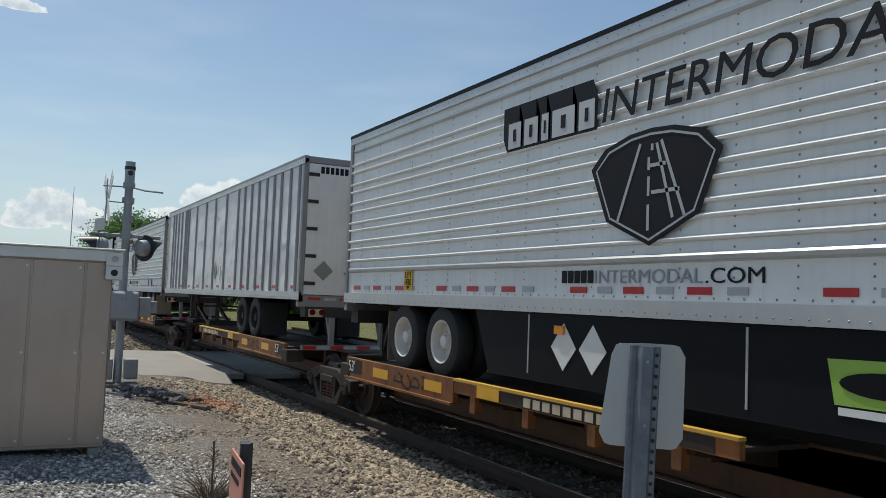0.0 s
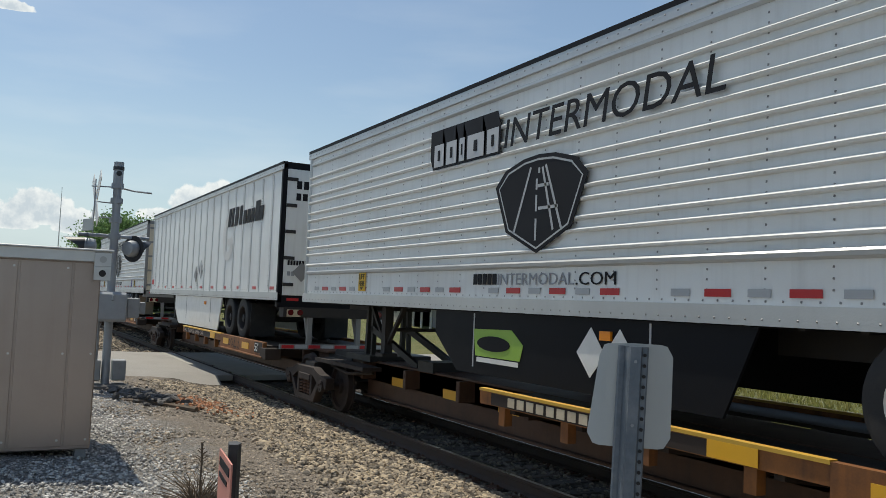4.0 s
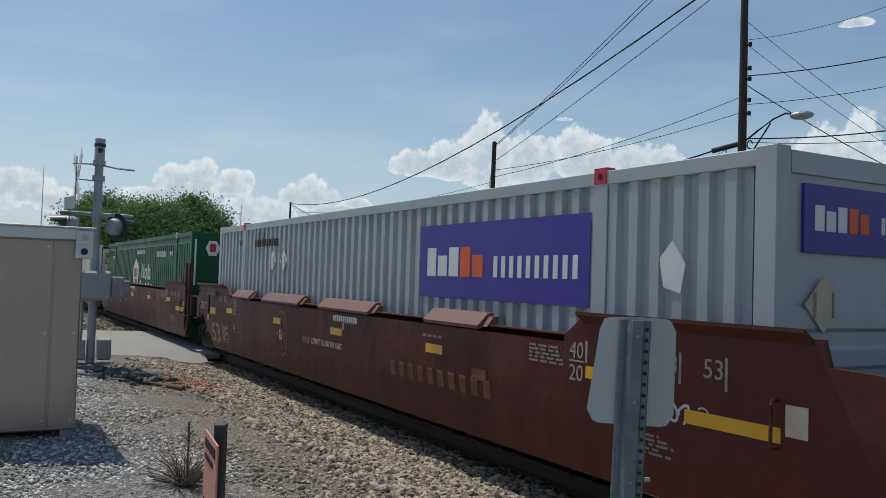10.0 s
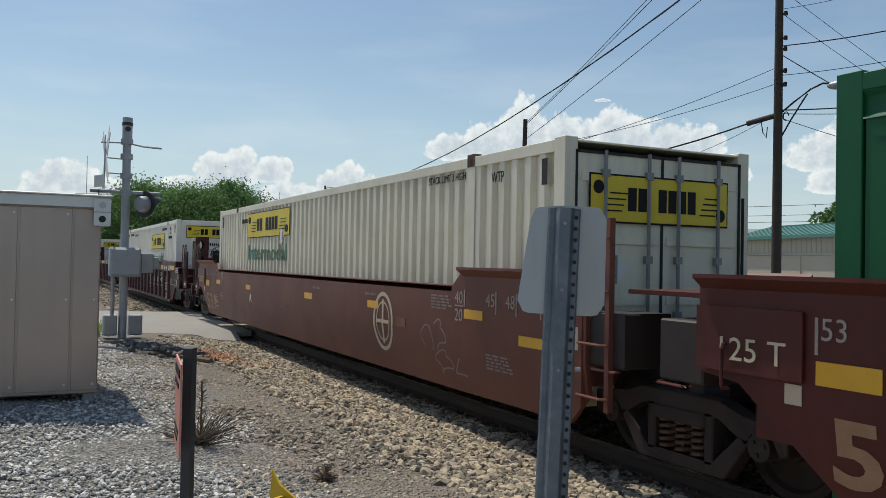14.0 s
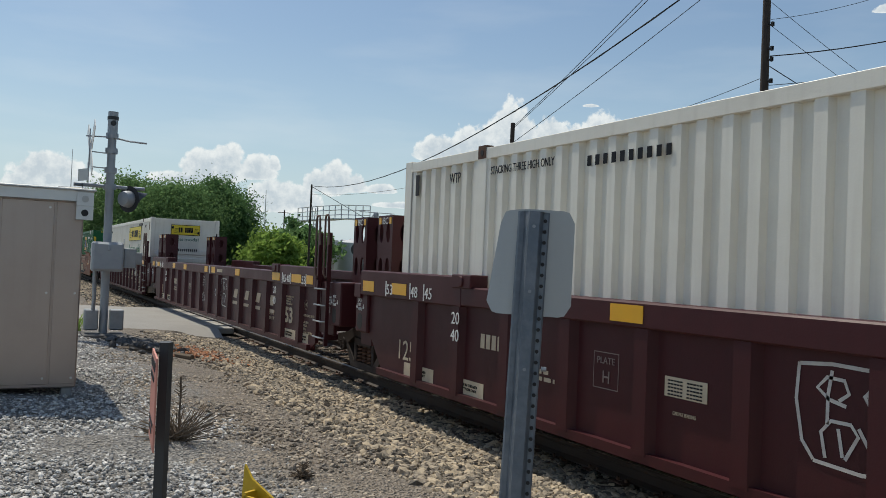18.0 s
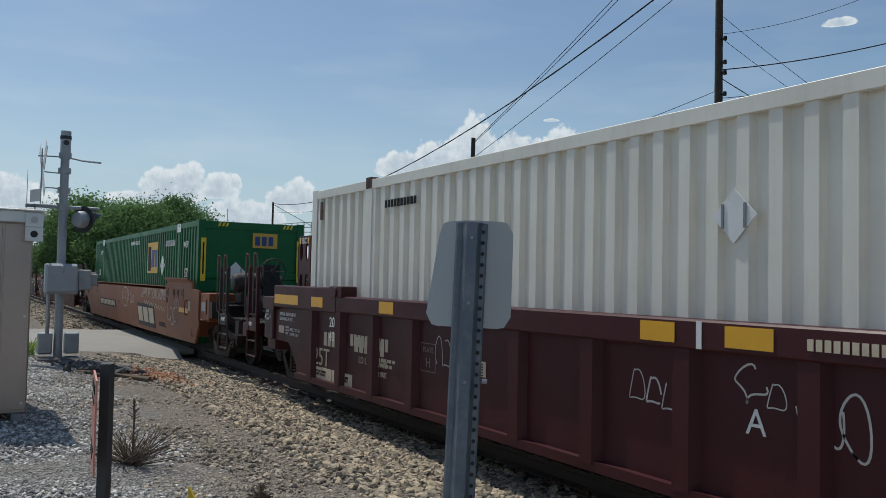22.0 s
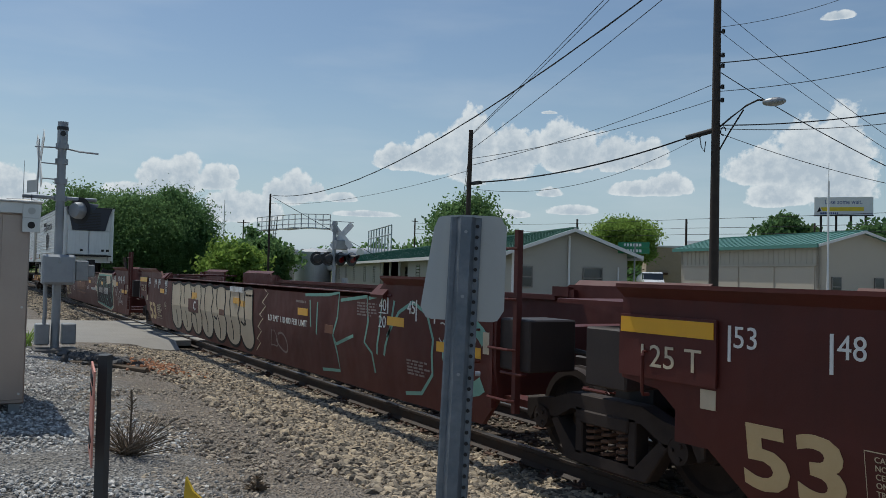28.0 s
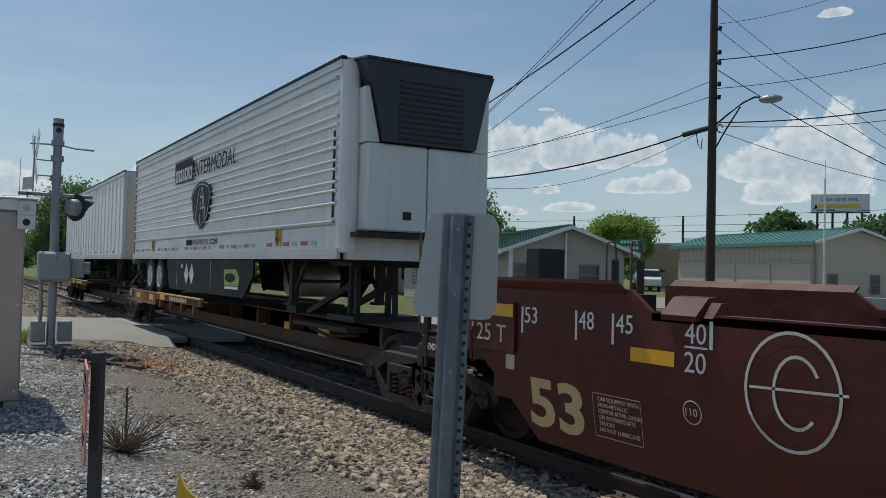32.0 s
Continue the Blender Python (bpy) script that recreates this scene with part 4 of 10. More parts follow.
sig = thing("far_crossing_signal", "crossing signal with crossbuck and flashing lamps across the track", "crossing signal")
sx, sy = -25.7, 5.55
bm = bmesh.new()
rod(bm, (sx, sy, -0.3), (sx, sy, 3.62), 0.07, 14)
for z in (2.45, 3.3, 3.55):
    rod(bm, (sx, sy, z - 0.05), (sx, sy, z + 0.05), 0.10, 14)
rod(bm, (sx - 0.42, sy - 0.6, 2.45), (sx + 0.42, sy + 0.6, 2.45), 0.035, 8)
rod(bm, (sx - 0.35, sy - 0.5, 3.66), (sx + 0.4, sy + 0.55, 3.6), 0.015, 6)
part("pole", bm, MAST_GREY, sig)
crossbuck(sig, (sx + 0.16, sy + 0.2, 3.12), 35, 0.6)
for q in (-0.58, -0.2, 0.24, 0.62):
    flasher(sig, (sx + 0.55 * q, sy + 0.9 * q, 2.28), 75 if q < 0 else -75, SIGNAL_BLACK)
bm = bmesh.new()
box(bm, sx - 0.1, sx + 0.3, sy - 0.05, sy + 0.4, 2.62, 2.95)
part("relay_case", bm, GREY_STEEL, sig, bevel=0.02)
bm = bmesh.new()
rod(bm, (sx + 0.3, sy + 0.3, 0.9), (sx + 0.3, sy + 0.3, 1.6), 0.12, 10)
part("bell_case", bm, GREY_STEEL, sig)
bm = bmesh.new()
for k in range(5):
    pipe(bm, [(sx + 0.2 * k - 0.5, sy - 0.1 * k + 0.3, 0.5), (sx + 0.2 * k - 0.5, sy - 0.1 * k + 0.3, 1.2), (sx + 0.2 * k - 0.35, sy - 0.1 * k + 0.3, 1.3), (sx + 0.2 * k - 0.3, sy - 0.1 * k + 0.3, 0.5)], 0.03, 6)
part("conduit", bm, GREY_STEEL, sig)

# ---- blank sign on its channel post, close to the camera ----
post_at, back_way = Vector((0.217, -5.124, -0.011)), math.atan2(0.52, -0.855)
M = Matrix.Translation(post_at + Vector((0, 0, 1.96))) @ Matrix.Rotation(back_way - math.pi / 2, 4, "Z") @ Matrix.Rotation(radians(1.7), 4, "Y") @ Matrix.Translation((0, 0, -1.96))
# local axes: x to the right in view, y away from the viewer
sp = thing("sign_post", "galvanised channel post with a blank bent sign, seen from behind", "sign", m=M)
bm = bmesh.new()
prof = [(-0.037, 0.0), (-0.033, -0.004), (-0.020, -0.004), (-0.012, -0.034), (0.012, -0.034), (0.020, -0.004), (0.033, -0.004), (0.037, 0.0), (0.030, 0.004), (0.024, 0.002), (0.014, -0.028), (-0.014, -0.028), (-0.024, 0.002), (-0.030, 0.004)]
prism(bm, prof, 0.3, 1.985, "z")
part("post", bm, U_POST, sp, bevel=0.0)
bm = bmesh.new()
for k in range(62):
    z = 1.965 - 0.0254 * k
    rod(bm, (0.027, -0.0065, z), (0.027, -0.002, z), 0.0046, 8)
part("bolt_hole", bm, BLACK, sp)
bm = bmesh.new()
cols = []
for i in range(15):
    u = -0.105 + 0.205 * i / 14
    dy = 0.006 + 2.6 * max(0.0, -u - 0.03) ** 2
    drop = 0.0
    e = min(u + 0.105, 0.10 - u)
    r_ = 0.028
    cut = r_ - math.sqrt(max(0.0, r_ * r_ - max(0.0, r_ - e) ** 2)) if e < r_ else 0.0
    ux = u * (0.93 if u < -0.03 else 1.0)
    cols.append((ux, dy, 1.742 + cut, 1.992 - cut - 0.02 * max(0, -u) * 3))
lo = [[bm.verts.new((u, y + d, a)) for u, y, a, b in cols] for d in (0.0, 0.002)]
hi = [[bm.verts.new((u * 0.97 + 0.26 * max(0.0, -u - 0.025), y + d + (0.01 if i < 4 else 0), b)) for i, (u, y, a, b) in enumerate(cols)] for d in (0.0, 0.002)]
for i in range(14):
    bm.faces.new((lo[0][i], lo[0][i + 1], hi[0][i + 1], hi[0][i]))
    bm.faces.new((lo[1][i], hi[1][i], hi[1][i + 1], lo[1][i + 1]))
    bm.faces.new((hi[0][i], hi[0][i + 1], hi[1][i + 1], hi[1][i]))
    bm.faces.new((lo[0][i], lo[1][i], lo[1][i + 1], lo[0][i + 1]))
part("sign_plate", bm, SIGN_BACK, sp, "blank aluminium sign back, bent at one edge")
bm = bmesh.new()
rod(bm, (0.04, 0.0, 1.62), (0.052, 0.0, 1.62), 0.006, 6)
part("bolt", bm, GREY_STEEL, sp)
for z in (1.80, 1.95, 1.62):
    bm = bmesh.new()
    rod(bm, (0.0, -0.034, z), (0.0, -0.037, z), 0.0042, 6)
    part("bolt", bm, GREY_STEEL, sp)

# ---- small warning marker and yellow post ----
mk = thing("warning_marker", "small pink warning sign on a dark post", "sign", m=pose(-1.25, -5.71, 0.36, 0, 1.0, -12))
bm = bmesh.new()
prism(bm, [(-0.03, 0.0), (0.03, 0.0), (0.034, 0.03), (0.0, 0.045), (-0.034, 0.03)], -0.1, 1.17, "z")
part("post", bm, DARK_POST, mk)
bm = bmesh.new()
box(bm, -0.06, 0.22, -0.022, -0.016, 0.83, 1.14, Matrix.Rotation(radians(6), 4, "Z"))
part("sign_face", bm, PINK, mk, "faded pink sign face")
bm = bmesh.new()
turn = Matrix.Rotation(radians(6), 4, "Z")
for z, h, x0, x1 in ((1.09, 0.03, -0.03, 0.19), (1.05, 0.018, -0.03, 0.15), (0.90, 0.014, -0.03, 0.17), (0.87, 0.014, -0.03, 0.12)):
    bm = bmesh.new()
    box(bm, x0, x1, -0.0245, -0.0218, z, z + h, turn)
    part("print_bar", bm, INK, mk)
yp = thing("yellow_post", "bent yellow steel channel post", "post", m=pose(-0.75, -5.465, 0.275, 0, 2, 30))
bm = bmesh.new()
prism(bm, [(-0.11, 0.75), (-0.105, 0.90), (-0.07, 0.86), (0.11, 0.78), (0.11, 0.55), (-0.11, 0.55)], -0.004, 0.004, "y")
part("plate", bm, YELLOW_POST, yp)
bm = bmesh.new()
box(bm, -0.055, -0.045, -0.05, 0.0, -0.2, 0.83)
box(bm, -0.005, 0.005, -0.05, 0.0, -0.2, 0.81)
box(bm, -0.055, 0.005, -0.05, -0.042, -0.2, 0.82)
part("channel", bm, YELLOW_POST, yp)


# ---- weeds and grass ----
def blades(name, spots, height, material, label, seed, lean=0.5, width=0.006, per=5):
    r = random.Random(seed)
    bm = bmesh.new()
    for x, y, z in spots:
        for _ in range(per):
            a, h = r.uniform(0, 6.28), height * r.uniform(0.5, 1.2)
            l = lean * h * r.uniform(0.2, 1)
            px, py = x + r.uniform(-0.05, 0.05), y + r.uniform(-0.05, 0.05)
            w = width * r.uniform(0.7, 1.3)
            b = r.uniform(0, 3.14)
            dx, dy = w * math.cos(b), w * math.sin(b)
            v = [bm.verts.new(p) for p in ((px - dx, py - dy, z), (px + dx, py + dy, z), (px + l * 0.35 * math.cos(a) + dx * 0.7, py + l * 0.35 * math.sin(a) + dy * 0.7, z + h * 0.6), (px + l * math.cos(a), py + l * math.sin(a), z + h))]
            bm.faces.new((v[0], v[1], v[2]))
            bm.faces.new((v[0], v[2], v[3]))
    m_ = bpy.data.meshes.new(name)
    bm.to_mesh(m_)
    bm.free()
    m_.materials.append(material)
    return tagged(new(name, m_), label, "grass", kind="stuff")


gr = np.random.default_rng(3)
lawn = [(x, y, ground_z(x, y)) for x, y in zip(gr.uniform(-19, 14, 9000), gr.uniform(3.6, 18.5, 9000))]
blades("lawn_grass", lawn, 0.22, GRASS, "unmown yellow-green grass between track and street", 1, 0.7, 0.014, 4)
tuft = [(x, y, ground_z(x, y)) for x, y in ((-15.3, -5.0), (-15.5, -5.15), (-15.2, -5.2), (-15.6, -4.9))]
blades("weed_tuft", tuft, 0.32, LEAF_BRIGHT, "green weeds by the mast and in the dirt", 2, 0.6, 0.008, 22)


def dry_weed(x, y, h, seed, spread=0.22):
    r = random.Random(seed)
    z = ground_z(x, y)
    w = thing("dry_weed", "dead brown weed with thin stalks on gravel", "weed", "dry weeds")
    bm = bmesh.new()
    pts = [(x, y, z), (x + 0.01, y, z + h * 0.4), (x - 0.01, y + 0.01, z + h * 0.7), (x + 0.005, y, z + h)]
    pipe(bm, pts, 0.009, 5)
    part("main_stalk", bm, DRY, w)
    bm = bmesh.new()
    for _ in range(130):
        a, q = r.uniform(0, 6.28), r.uniform(0.15, 1.0) * spread
        hh = h * r.uniform(0.12, 0.55)
        pipe(bm, [(x + r.uniform(-0.05, 0.05), y + r.uniform(-0.05, 0.05), z), (x + q * 0.5 * math.cos(a), y + q * 0.5 * math.sin(a), z + hh * 0.6), (x + q * math.cos(a + 0.3), y + q * math.sin(a + 0.3), z + hh)], 0.0042, 3)
    for _ in range(26):
        k = r.uniform(0.3, 0.98)
        a = r.uniform(0, 6.28)
        pipe(bm, [(x, y, z + h * k), (x + 0.05 * math.cos(a), y + 0.05 * math.sin(a), z + h * k + 0.03)], 0.004, 3)
    part("twig", bm, DRY, w)


dry_weed(-5.3, -4.87, 0.55, 1, 0.40)
dry_weed(-3.0, -3.95, 0.15, 2, 0.12)
dry_weed(-2.6, -3.55, 0.13, 3, 0.12)
dry_weed(-4.2, -4.15, 0.10, 4, 0.1)
bm = bmesh.new()
pipe(bm, [(-13.3, -4.6, 0.2), (-12.9, -4.2, 0.22), (-12.6, -3.7, 0.17), (-12.2, -3.4, 0.15)], 0.05, 7)
single("fallen_branch", bm, DRY, "bleached fallen branch on the ground", "branch")

# ---- buildings across the track ----
def frame_of(corner, along):
    """Local x runs along the front, local y goes back from it."""
    a = math.atan2(along[1], along[0])
    return Matrix.Translation((*corner, 0)) @ Matrix.Rotation(a, 4, "Z")


def window(parent, x, z, w, h, y=0.0, axis="y", sash=True):
    """A sash window set in a wall; the wall's outer face is at y and faces -y, or at x = y and faces -x or +x."""
    root = None
    q = rect(x, x + w, z, z + h)
    bm = bmesh.new()
    t_ = 0.05
    for a in (rect(x - t_, x + w + t_, z - t_, z), rect(x - t_, x + w + t_, z + h, z + h + t_), rect(x - t_, x, z, z + h), rect(x + w, x + w + t_, z, z + h)) + ((rect(x, x + w, z + h / 2 - 0.03, z + h / 2 + 0.03),) if sash else ()):
        prism(bm, a, y + 0.02, y - 0.05, axis)
    root = part("window", bm, WINDOW_FRAME, parent)
    bm = bmesh.new()
    prism(bm, q, y + 0.01, y - 0.012, axis)
    part("pane", bm, GLASS, root)
    return root


def clad(parent, x0, x1, z0, z1, y, material, name="wall", axis="y", out=-1, thick=0.2, lap=0.20, gable=0.0):
    """A wall of overlapping boards whose outer face looks along out on the axis. gable: height above z1 at the middle."""
    bm = bmesh.new()
    shape = [(x0, z0), (x1, z0), (x1, z1), ((x0 + x1) / 2, z1 + gable), (x0, z1)] if gable else rect(x0, x1, z0, z1)
    prism(bm, shape, y - out * thick, y, axis)
    wall = part(name, bm, material, parent)
    bm = bmesh.new()
    z = z0
    while lap and z + lap < z1 + gable:
        k = max(0.0, (z + lap - z1) / gable * (x1 - x0) / 2) if gable else 0.0
        if x1 - x0 - 2 * k > 0.3:
            v = [bm.verts.new((xx, y + out * d, zz) if axis == "y" else (y + out * d, xx, zz)) for xx in (x0 + k, x1 - k) for zz, d in ((z, 0.03), (z + lap, 0.006), (z, 0.0))]
            bm.faces.new((v[0], v[3], v[4], v[1]))
            bm.faces.new((v[2], v[5], v[3], v[0]))
        z += lap
    if lap:
        tagged(part("siding", bm, material, wall, smooth=False), kind="stuff")
    return wall


def gable_roof(parent, x0, x1, y0, y1, eave, ridge, material, over=0.45, thick=0.09, seams=0.6):
    """Two metal slopes with standing seams, fascia boards and ridge cap. The ridge runs along x."""
    ym = (y0 + y1) / 2
    pitch = (ridge - eave) / (ym - y0)
    for s, ye in ((-1, y0), (1, y1)):
        yo, zo = ye + s * over, eave - pitch * over
        bm = bmesh.new()
        prism(bm, [(yo, zo), (ym, ridge), (ym, ridge + thick), (yo, zo + thick)], x0 - over, x1 + over, "x")
        slope = part("roof_slope", bm, material, parent)
        bm = bmesh.new()
        n = int((x1 - x0 + 2 * over) / seams)
        for k in range(n + 1):
            x = x0 - over + k * seams
            prism(bm, [(yo, zo + thick), (ym, ridge + thick), (ym, ridge + thick + 0.035), (yo, zo + thick + 0.035)], x - 0.015, x + 0.015, "x")
        part("standing_seam", bm, material, slope, smooth=False)
        bm = bmesh.new()
        box(bm, x0 - over, x1 + over, min(yo, yo + s * 0.10), max(yo, yo + s * 0.10), zo - 0.10, zo + thick + 0.01)
        part("gutter", bm, TRIM if material is ROOF_DARK else material, parent)
    for xe, s in ((x0 - over, -1), (x1 + over, 1)):
        bm = bmesh.new()
        for ye, q in ((y0, -1), (y1, 1)):
            yo, zo = ye + q * over, eave - pitch * over
            prism(bm, [(yo, zo - 0.06), (ym, ridge - 0.06), (ym, ridge + thick), (yo, zo + thick)], min(xe, xe + 0.04 * s), max(xe, xe + 0.04 * s), "x")
        part("barge_board", bm, TRIM, parent)
    bm = bmesh.new()
    box(bm, x0 - over, x1 + over, ym - 0.16, ym + 0.16, ridge + thick - 0.03, ridge + thick + 0.04)
    part("ridge_cap", bm, material, parent)


care = thing("long_low_building", "long single-storey grey building with a dark green metal roof", "building", m=frame_of((-98.07, 36.13), (0.955, -0.297)))
BL, BD, EAVE, RIDGE = 75.0, 5.2, 2.88, 3.80
clad(care, 0, 40, -0.3, EAVE, 0.0, SIDING)
# recessed porch wall, its shade put in as a darker wall colour
clad(care, 40, 52, -0.3, EAVE, 1.6, paint("shaded_porch_wall", (0.36, 0.35, 0.33), 0.6, dirt=0.2), lap=0.0)
clad(care, 52, BL, -0.3, EAVE, 0.0, SIDING)
clad(care, 0.0, BD, -0.3, EAVE, BL, SIDING, axis="x", out=1, gable=RIDGE - EAVE)
clad(care, 0.0, BD, -0.3, EAVE, 0.0, SIDING, axis="x", gable=RIDGE - EAVE)
clad(care, 0, BL, -0.3, EAVE, BD, SIDING, out=1, lap=0.0)
gable_roof(care, 0, BL, 0, BD, EAVE, RIDGE, ROOF_DARK)
for x, w in ((8, 1.0), (15, 1.1), (22, 1.3), (30, 1.2), (36, 1.0), (55.0, 1.1), (61.5, 1.0), (63.0, 1.0), (67.5, 1.1), (71.8, 1.1)):
    window(care, x, 1.0, w, 1.35)
for x in (42.5, 46.5):
    window(care, x, 1.1, 1.4, 1.2, 1.6)
for x in (40.1, 44.0, 48.0, 51.9):
    bm = bmesh.new()
    box(bm, x - 0.07, x + 0.07, 0.05, 0.19, -0.3, EAVE - 0.1)
    part("porch_post", bm, TRIM, care)
for y, w in ((0.3, 0.55), (3.2, 0.8)):
    q = window(care, y, 1.42, w, 0.78, BL + 0.06, "x")
bm = bmesh.new()
box(bm, BL + 0.02, BL + 0.10, -0.02, 0.14, -0.3, EAVE)
part("corner_board", bm, TRIM, care)
bm = bmesh.new()
rod(bm, (BL + 0.1, 2.5, -0.2), (BL + 0.1, 2.5, EAVE + 0.7), 0.05, 8)
part("downpipe", bm, TRIM, care)
bm = bmesh.new()
rod(bm, (BL + 0.1, 4.75, 0.6), (BL + 0.1, 4.75, 2.3), 0.035, 8)
part("downpipe", bm, TRIM, care)
for x, h in ((50, 0.5), (57, 0.35), (60.5, 0.45), (64, 0.3)):
    bm = bmesh.new()
    rod(bm, (x, 3.4, 3.3), (x, 3.4, 3.75 + h), 0.07, 10)
    part("vent_pipe", bm, BLACK, care)

shed = thing("metal_workshop", "tan metal workshop with a teal metal roof", "building", m=frame_of((-40.0, 38.0), (0.975, -0.222)))
clad(shed, 0, 13.2, 0.0, 4.0, 0.0, TAN, lap=0.0)
clad(shed, 0, 5.6, 0.0, 4.0, 13.2, TAN, axis="x", out=1, lap=0.0, gable=0.75)
clad(shed, 0, 5.6, 0.0, 4.0, 0.0, TAN, axis="x", lap=0.0, gable=0.75)
clad(shed, 0, 13.2, 0.0, 4.0, 5.6, TAN, out=1, lap=0.0)
gable_roof(shed, 0, 13.2, 0, 5.6, 4.0, 4.75, ROOF_TEAL, 0.4)
for x0, x1 in ((0.3, 6.3), (6.5, 9.6), (9.8, 12.9)):
    bm = bmesh.new()
    box(bm, x0, x1, -0.05, 0.0, 0.1, 2.75)
    part("sliding_door", bm, TAN, shed, "tan sliding door panel", bevel=0.01)
bm = bmesh.new()
box(bm, 0.2, 13.1, -0.12, 0.0, 2.76, 2.86)
part("door_track", bm, TAN, shed)
for y in (0.9, 3.9):
    window(shed, y, 1.15, 0.55, 1.0, 13.26, "x")
plate(shed, "notice", rect(11.0, 11.4, 1.0, 1.3), -0.051, WHITE)
bm = bmesh.new()
for k in range(28):
    x = 0.3 + 0.46 * k
    box(bm, x - 0.015, x + 0.015, -0.02, 0.0, 2.9, 3.95)
part("wall_rib", bm, TAN, shed)

block = thing("flat_roofed_building", "tan block building with a flat roof and dark door hood", "building", m=frame_of((-86.0, 79.5), (0.66, 0.75)))
bm = bmesh.new()
box(bm, 0, 17, 0, 14, 0, 6.4)
part("wall", bm, BRICK_TAN, block)
bm = bmesh.new()
box(bm, -0.15, 17.15, -0.15, 14.15, 6.4, 6.65)
box(bm, 6, 12, 4, 9, 6.6, 7.6)
box(bm, 13, 14, 3, 4, 6.6, 8.2)
part("parapet", bm, TRIM, block)
bm = bmesh.new()
box(bm, 1.4, 3.0, -0.6, 0.0, 2.5, 2.8)
part("door_hood", bm, RUST, block)

silos = thing("storage_tanks", "rusty white storage tanks with railed walkway", "storage tank")
for k, (x, y, r, h) in enumerate(((-104.5, 31.5, 2.2, 4.6), (-97.5, 33.2, 2.3, 4.2))):
    bm = bmesh.new()
    rod(bm, (x, y, 0), (x, y, h), r, 32)
    rod(bm, (x, y, h), (x, y, h + 0.5), r, 32, 0.3)
    part("tank", bm, TANK, silos)
bm = bmesh.new()
rail_pts = [(-107, 28.8), (-100.8, 29.4), (-95.0, 30.5), (-93, 33.5)]
for (xa, ya), (xb, yb) in zip(rail_pts, rail_pts[1:]):
    for z in (7.6, 8.2, 8.8):
        rod(bm, (xa, ya, z), (xb, yb, z), 0.06, 6)
    for k in range(5):
        u = k / 4
        rod(bm, (xa + (xb - xa) * u, ya + (yb - ya) * u, 7.0), (xa + (xb - xa) * u, ya + (yb - ya) * u, 8.8), 0.06, 6)
    box(bm, min(xa, xb), max(xa, xb), min(ya, yb), max(ya, yb) + 0.6, 7.0, 7.12)
for k in range(12):
    rod(bm, (-101.8, 28.9 + 0.05 * k, 2 + 0.45 * k), (-100.9, 28.9 + 0.05 * k, 2 + 0.45 * k), 0.05, 5)
for dx in (-101.8, -100.9):
    rod(bm, (dx, 28.8, 1.5), (dx, 29.5, 8.6), 0.06, 6)
part("walkway_rail", bm, TANK, silos)
bm = bmesh.new()
for k in range(5):
    x = -101 + 3.2 * k
    rod(bm, (x, 33 + 0.6 * k, 3.3), (x, 40 + 0.6 * k, 3.3), 1.4, 20)
part("lying_tank", bm, TANK, silos, "white lying tank")
rack = thing("pipe_rack", "white steel rack behind the green roof", "rack")
bm = bmesh.new()
for k in range(9):
    x, y = -84 + 1.7 * k, 34.5 - 0.5 * k
    rod(bm, (x, y, 0), (x, y, 6.5), 0.07, 6)
rod(bm, (-84, 34.5, 6.5), (-70.4, 30.5, 6.5), 0.07, 6)
rod(bm, (-84, 34.5, 5.6), (-70.4, 30.5, 5.6), 0.07, 6)
part("rail", bm, TANK, rack)


# ---- poles, wires, lamp ----
def pole(name, x, y, h, r, label, group="utility poles", arm=None, lean=0.0):
    p = thing(name, label, "utility pole", group)
    bm = bmesh.new()
    rod(bm, (x, y, -0.5), (x + lean, y, h), r, 14, r * 0.72)
    part("shaft", bm, POLE_WOOD, p)
    if arm:
        bm = bmesh.new()
        for z, half, ang in arm:
            c, s = math.cos(ang) * half, math.sin(ang) * half
            box(bm, -half, half, -0.05, 0.05, z - 0.06, z + 0.06, Matrix.Translation((x + lean, y, 0)) @ Matrix.Rotation(ang, 4, "Z"))
        part("cross_arm", bm, POLE_WOOD, p)
    return p


def wire(name, points, r, sag, label="thin black overhead power wire", past=1.0):
    a, b = Vector(points[0]), Vector(points[-1])
    bm = bmesh.new()
    pipe(bm, [a + (b - a) * (past * k / 24) - Vector((0, 0, sag * 4 * (past * k / 24) * (1 - past * k / 24))) for k in range(25)], r, 5)
    return single(name, bm, CABLE, label, "cable", "overhead wires")


P2, P1, P0 = Vector((-19.8, 18.4, 0)), Vector((-28.9, 13.1, 0)), Vector((-59.5, 14.5, 0))
p2 = pole("utility_pole", P2.x, P2.y, 13.2, 0.19, "tall dark wooden utility pole with a street lamp arm")
p1 = pole("utility_pole", P1.x, P1.y, 8.15, 0.13, "dark wooden utility pole in front of the long building", lean=0.22)
pole("utility_pole", P0.x, P0.y, 7.65, 0.10, "slim dark pole by the track", lean=0.05)
lamp = Vector((-18.1, 19.17, 8.36))
bm = bmesh.new()
pipe(bm, [(P2.x + 0.1, P2.y + 0.06, 7.6), (P2.x + 0.5, P2.y + 0.25, 7.95), (P2.x + 1.0, P2.y + 0.5, 8.35), (lamp.x - 0.3, lamp.y - 0.15, 8.5), (lamp.x, lamp.y, 8.45)], 0.035, 8)
pipe(bm, [(P2.x + 0.1, P2.y + 0.06, 6.7), (P2.x + 0.4, P2.y + 0.2, 7.3), (P2.x + 0.9, P2.y + 0.45, 8.2)], 0.03, 8)
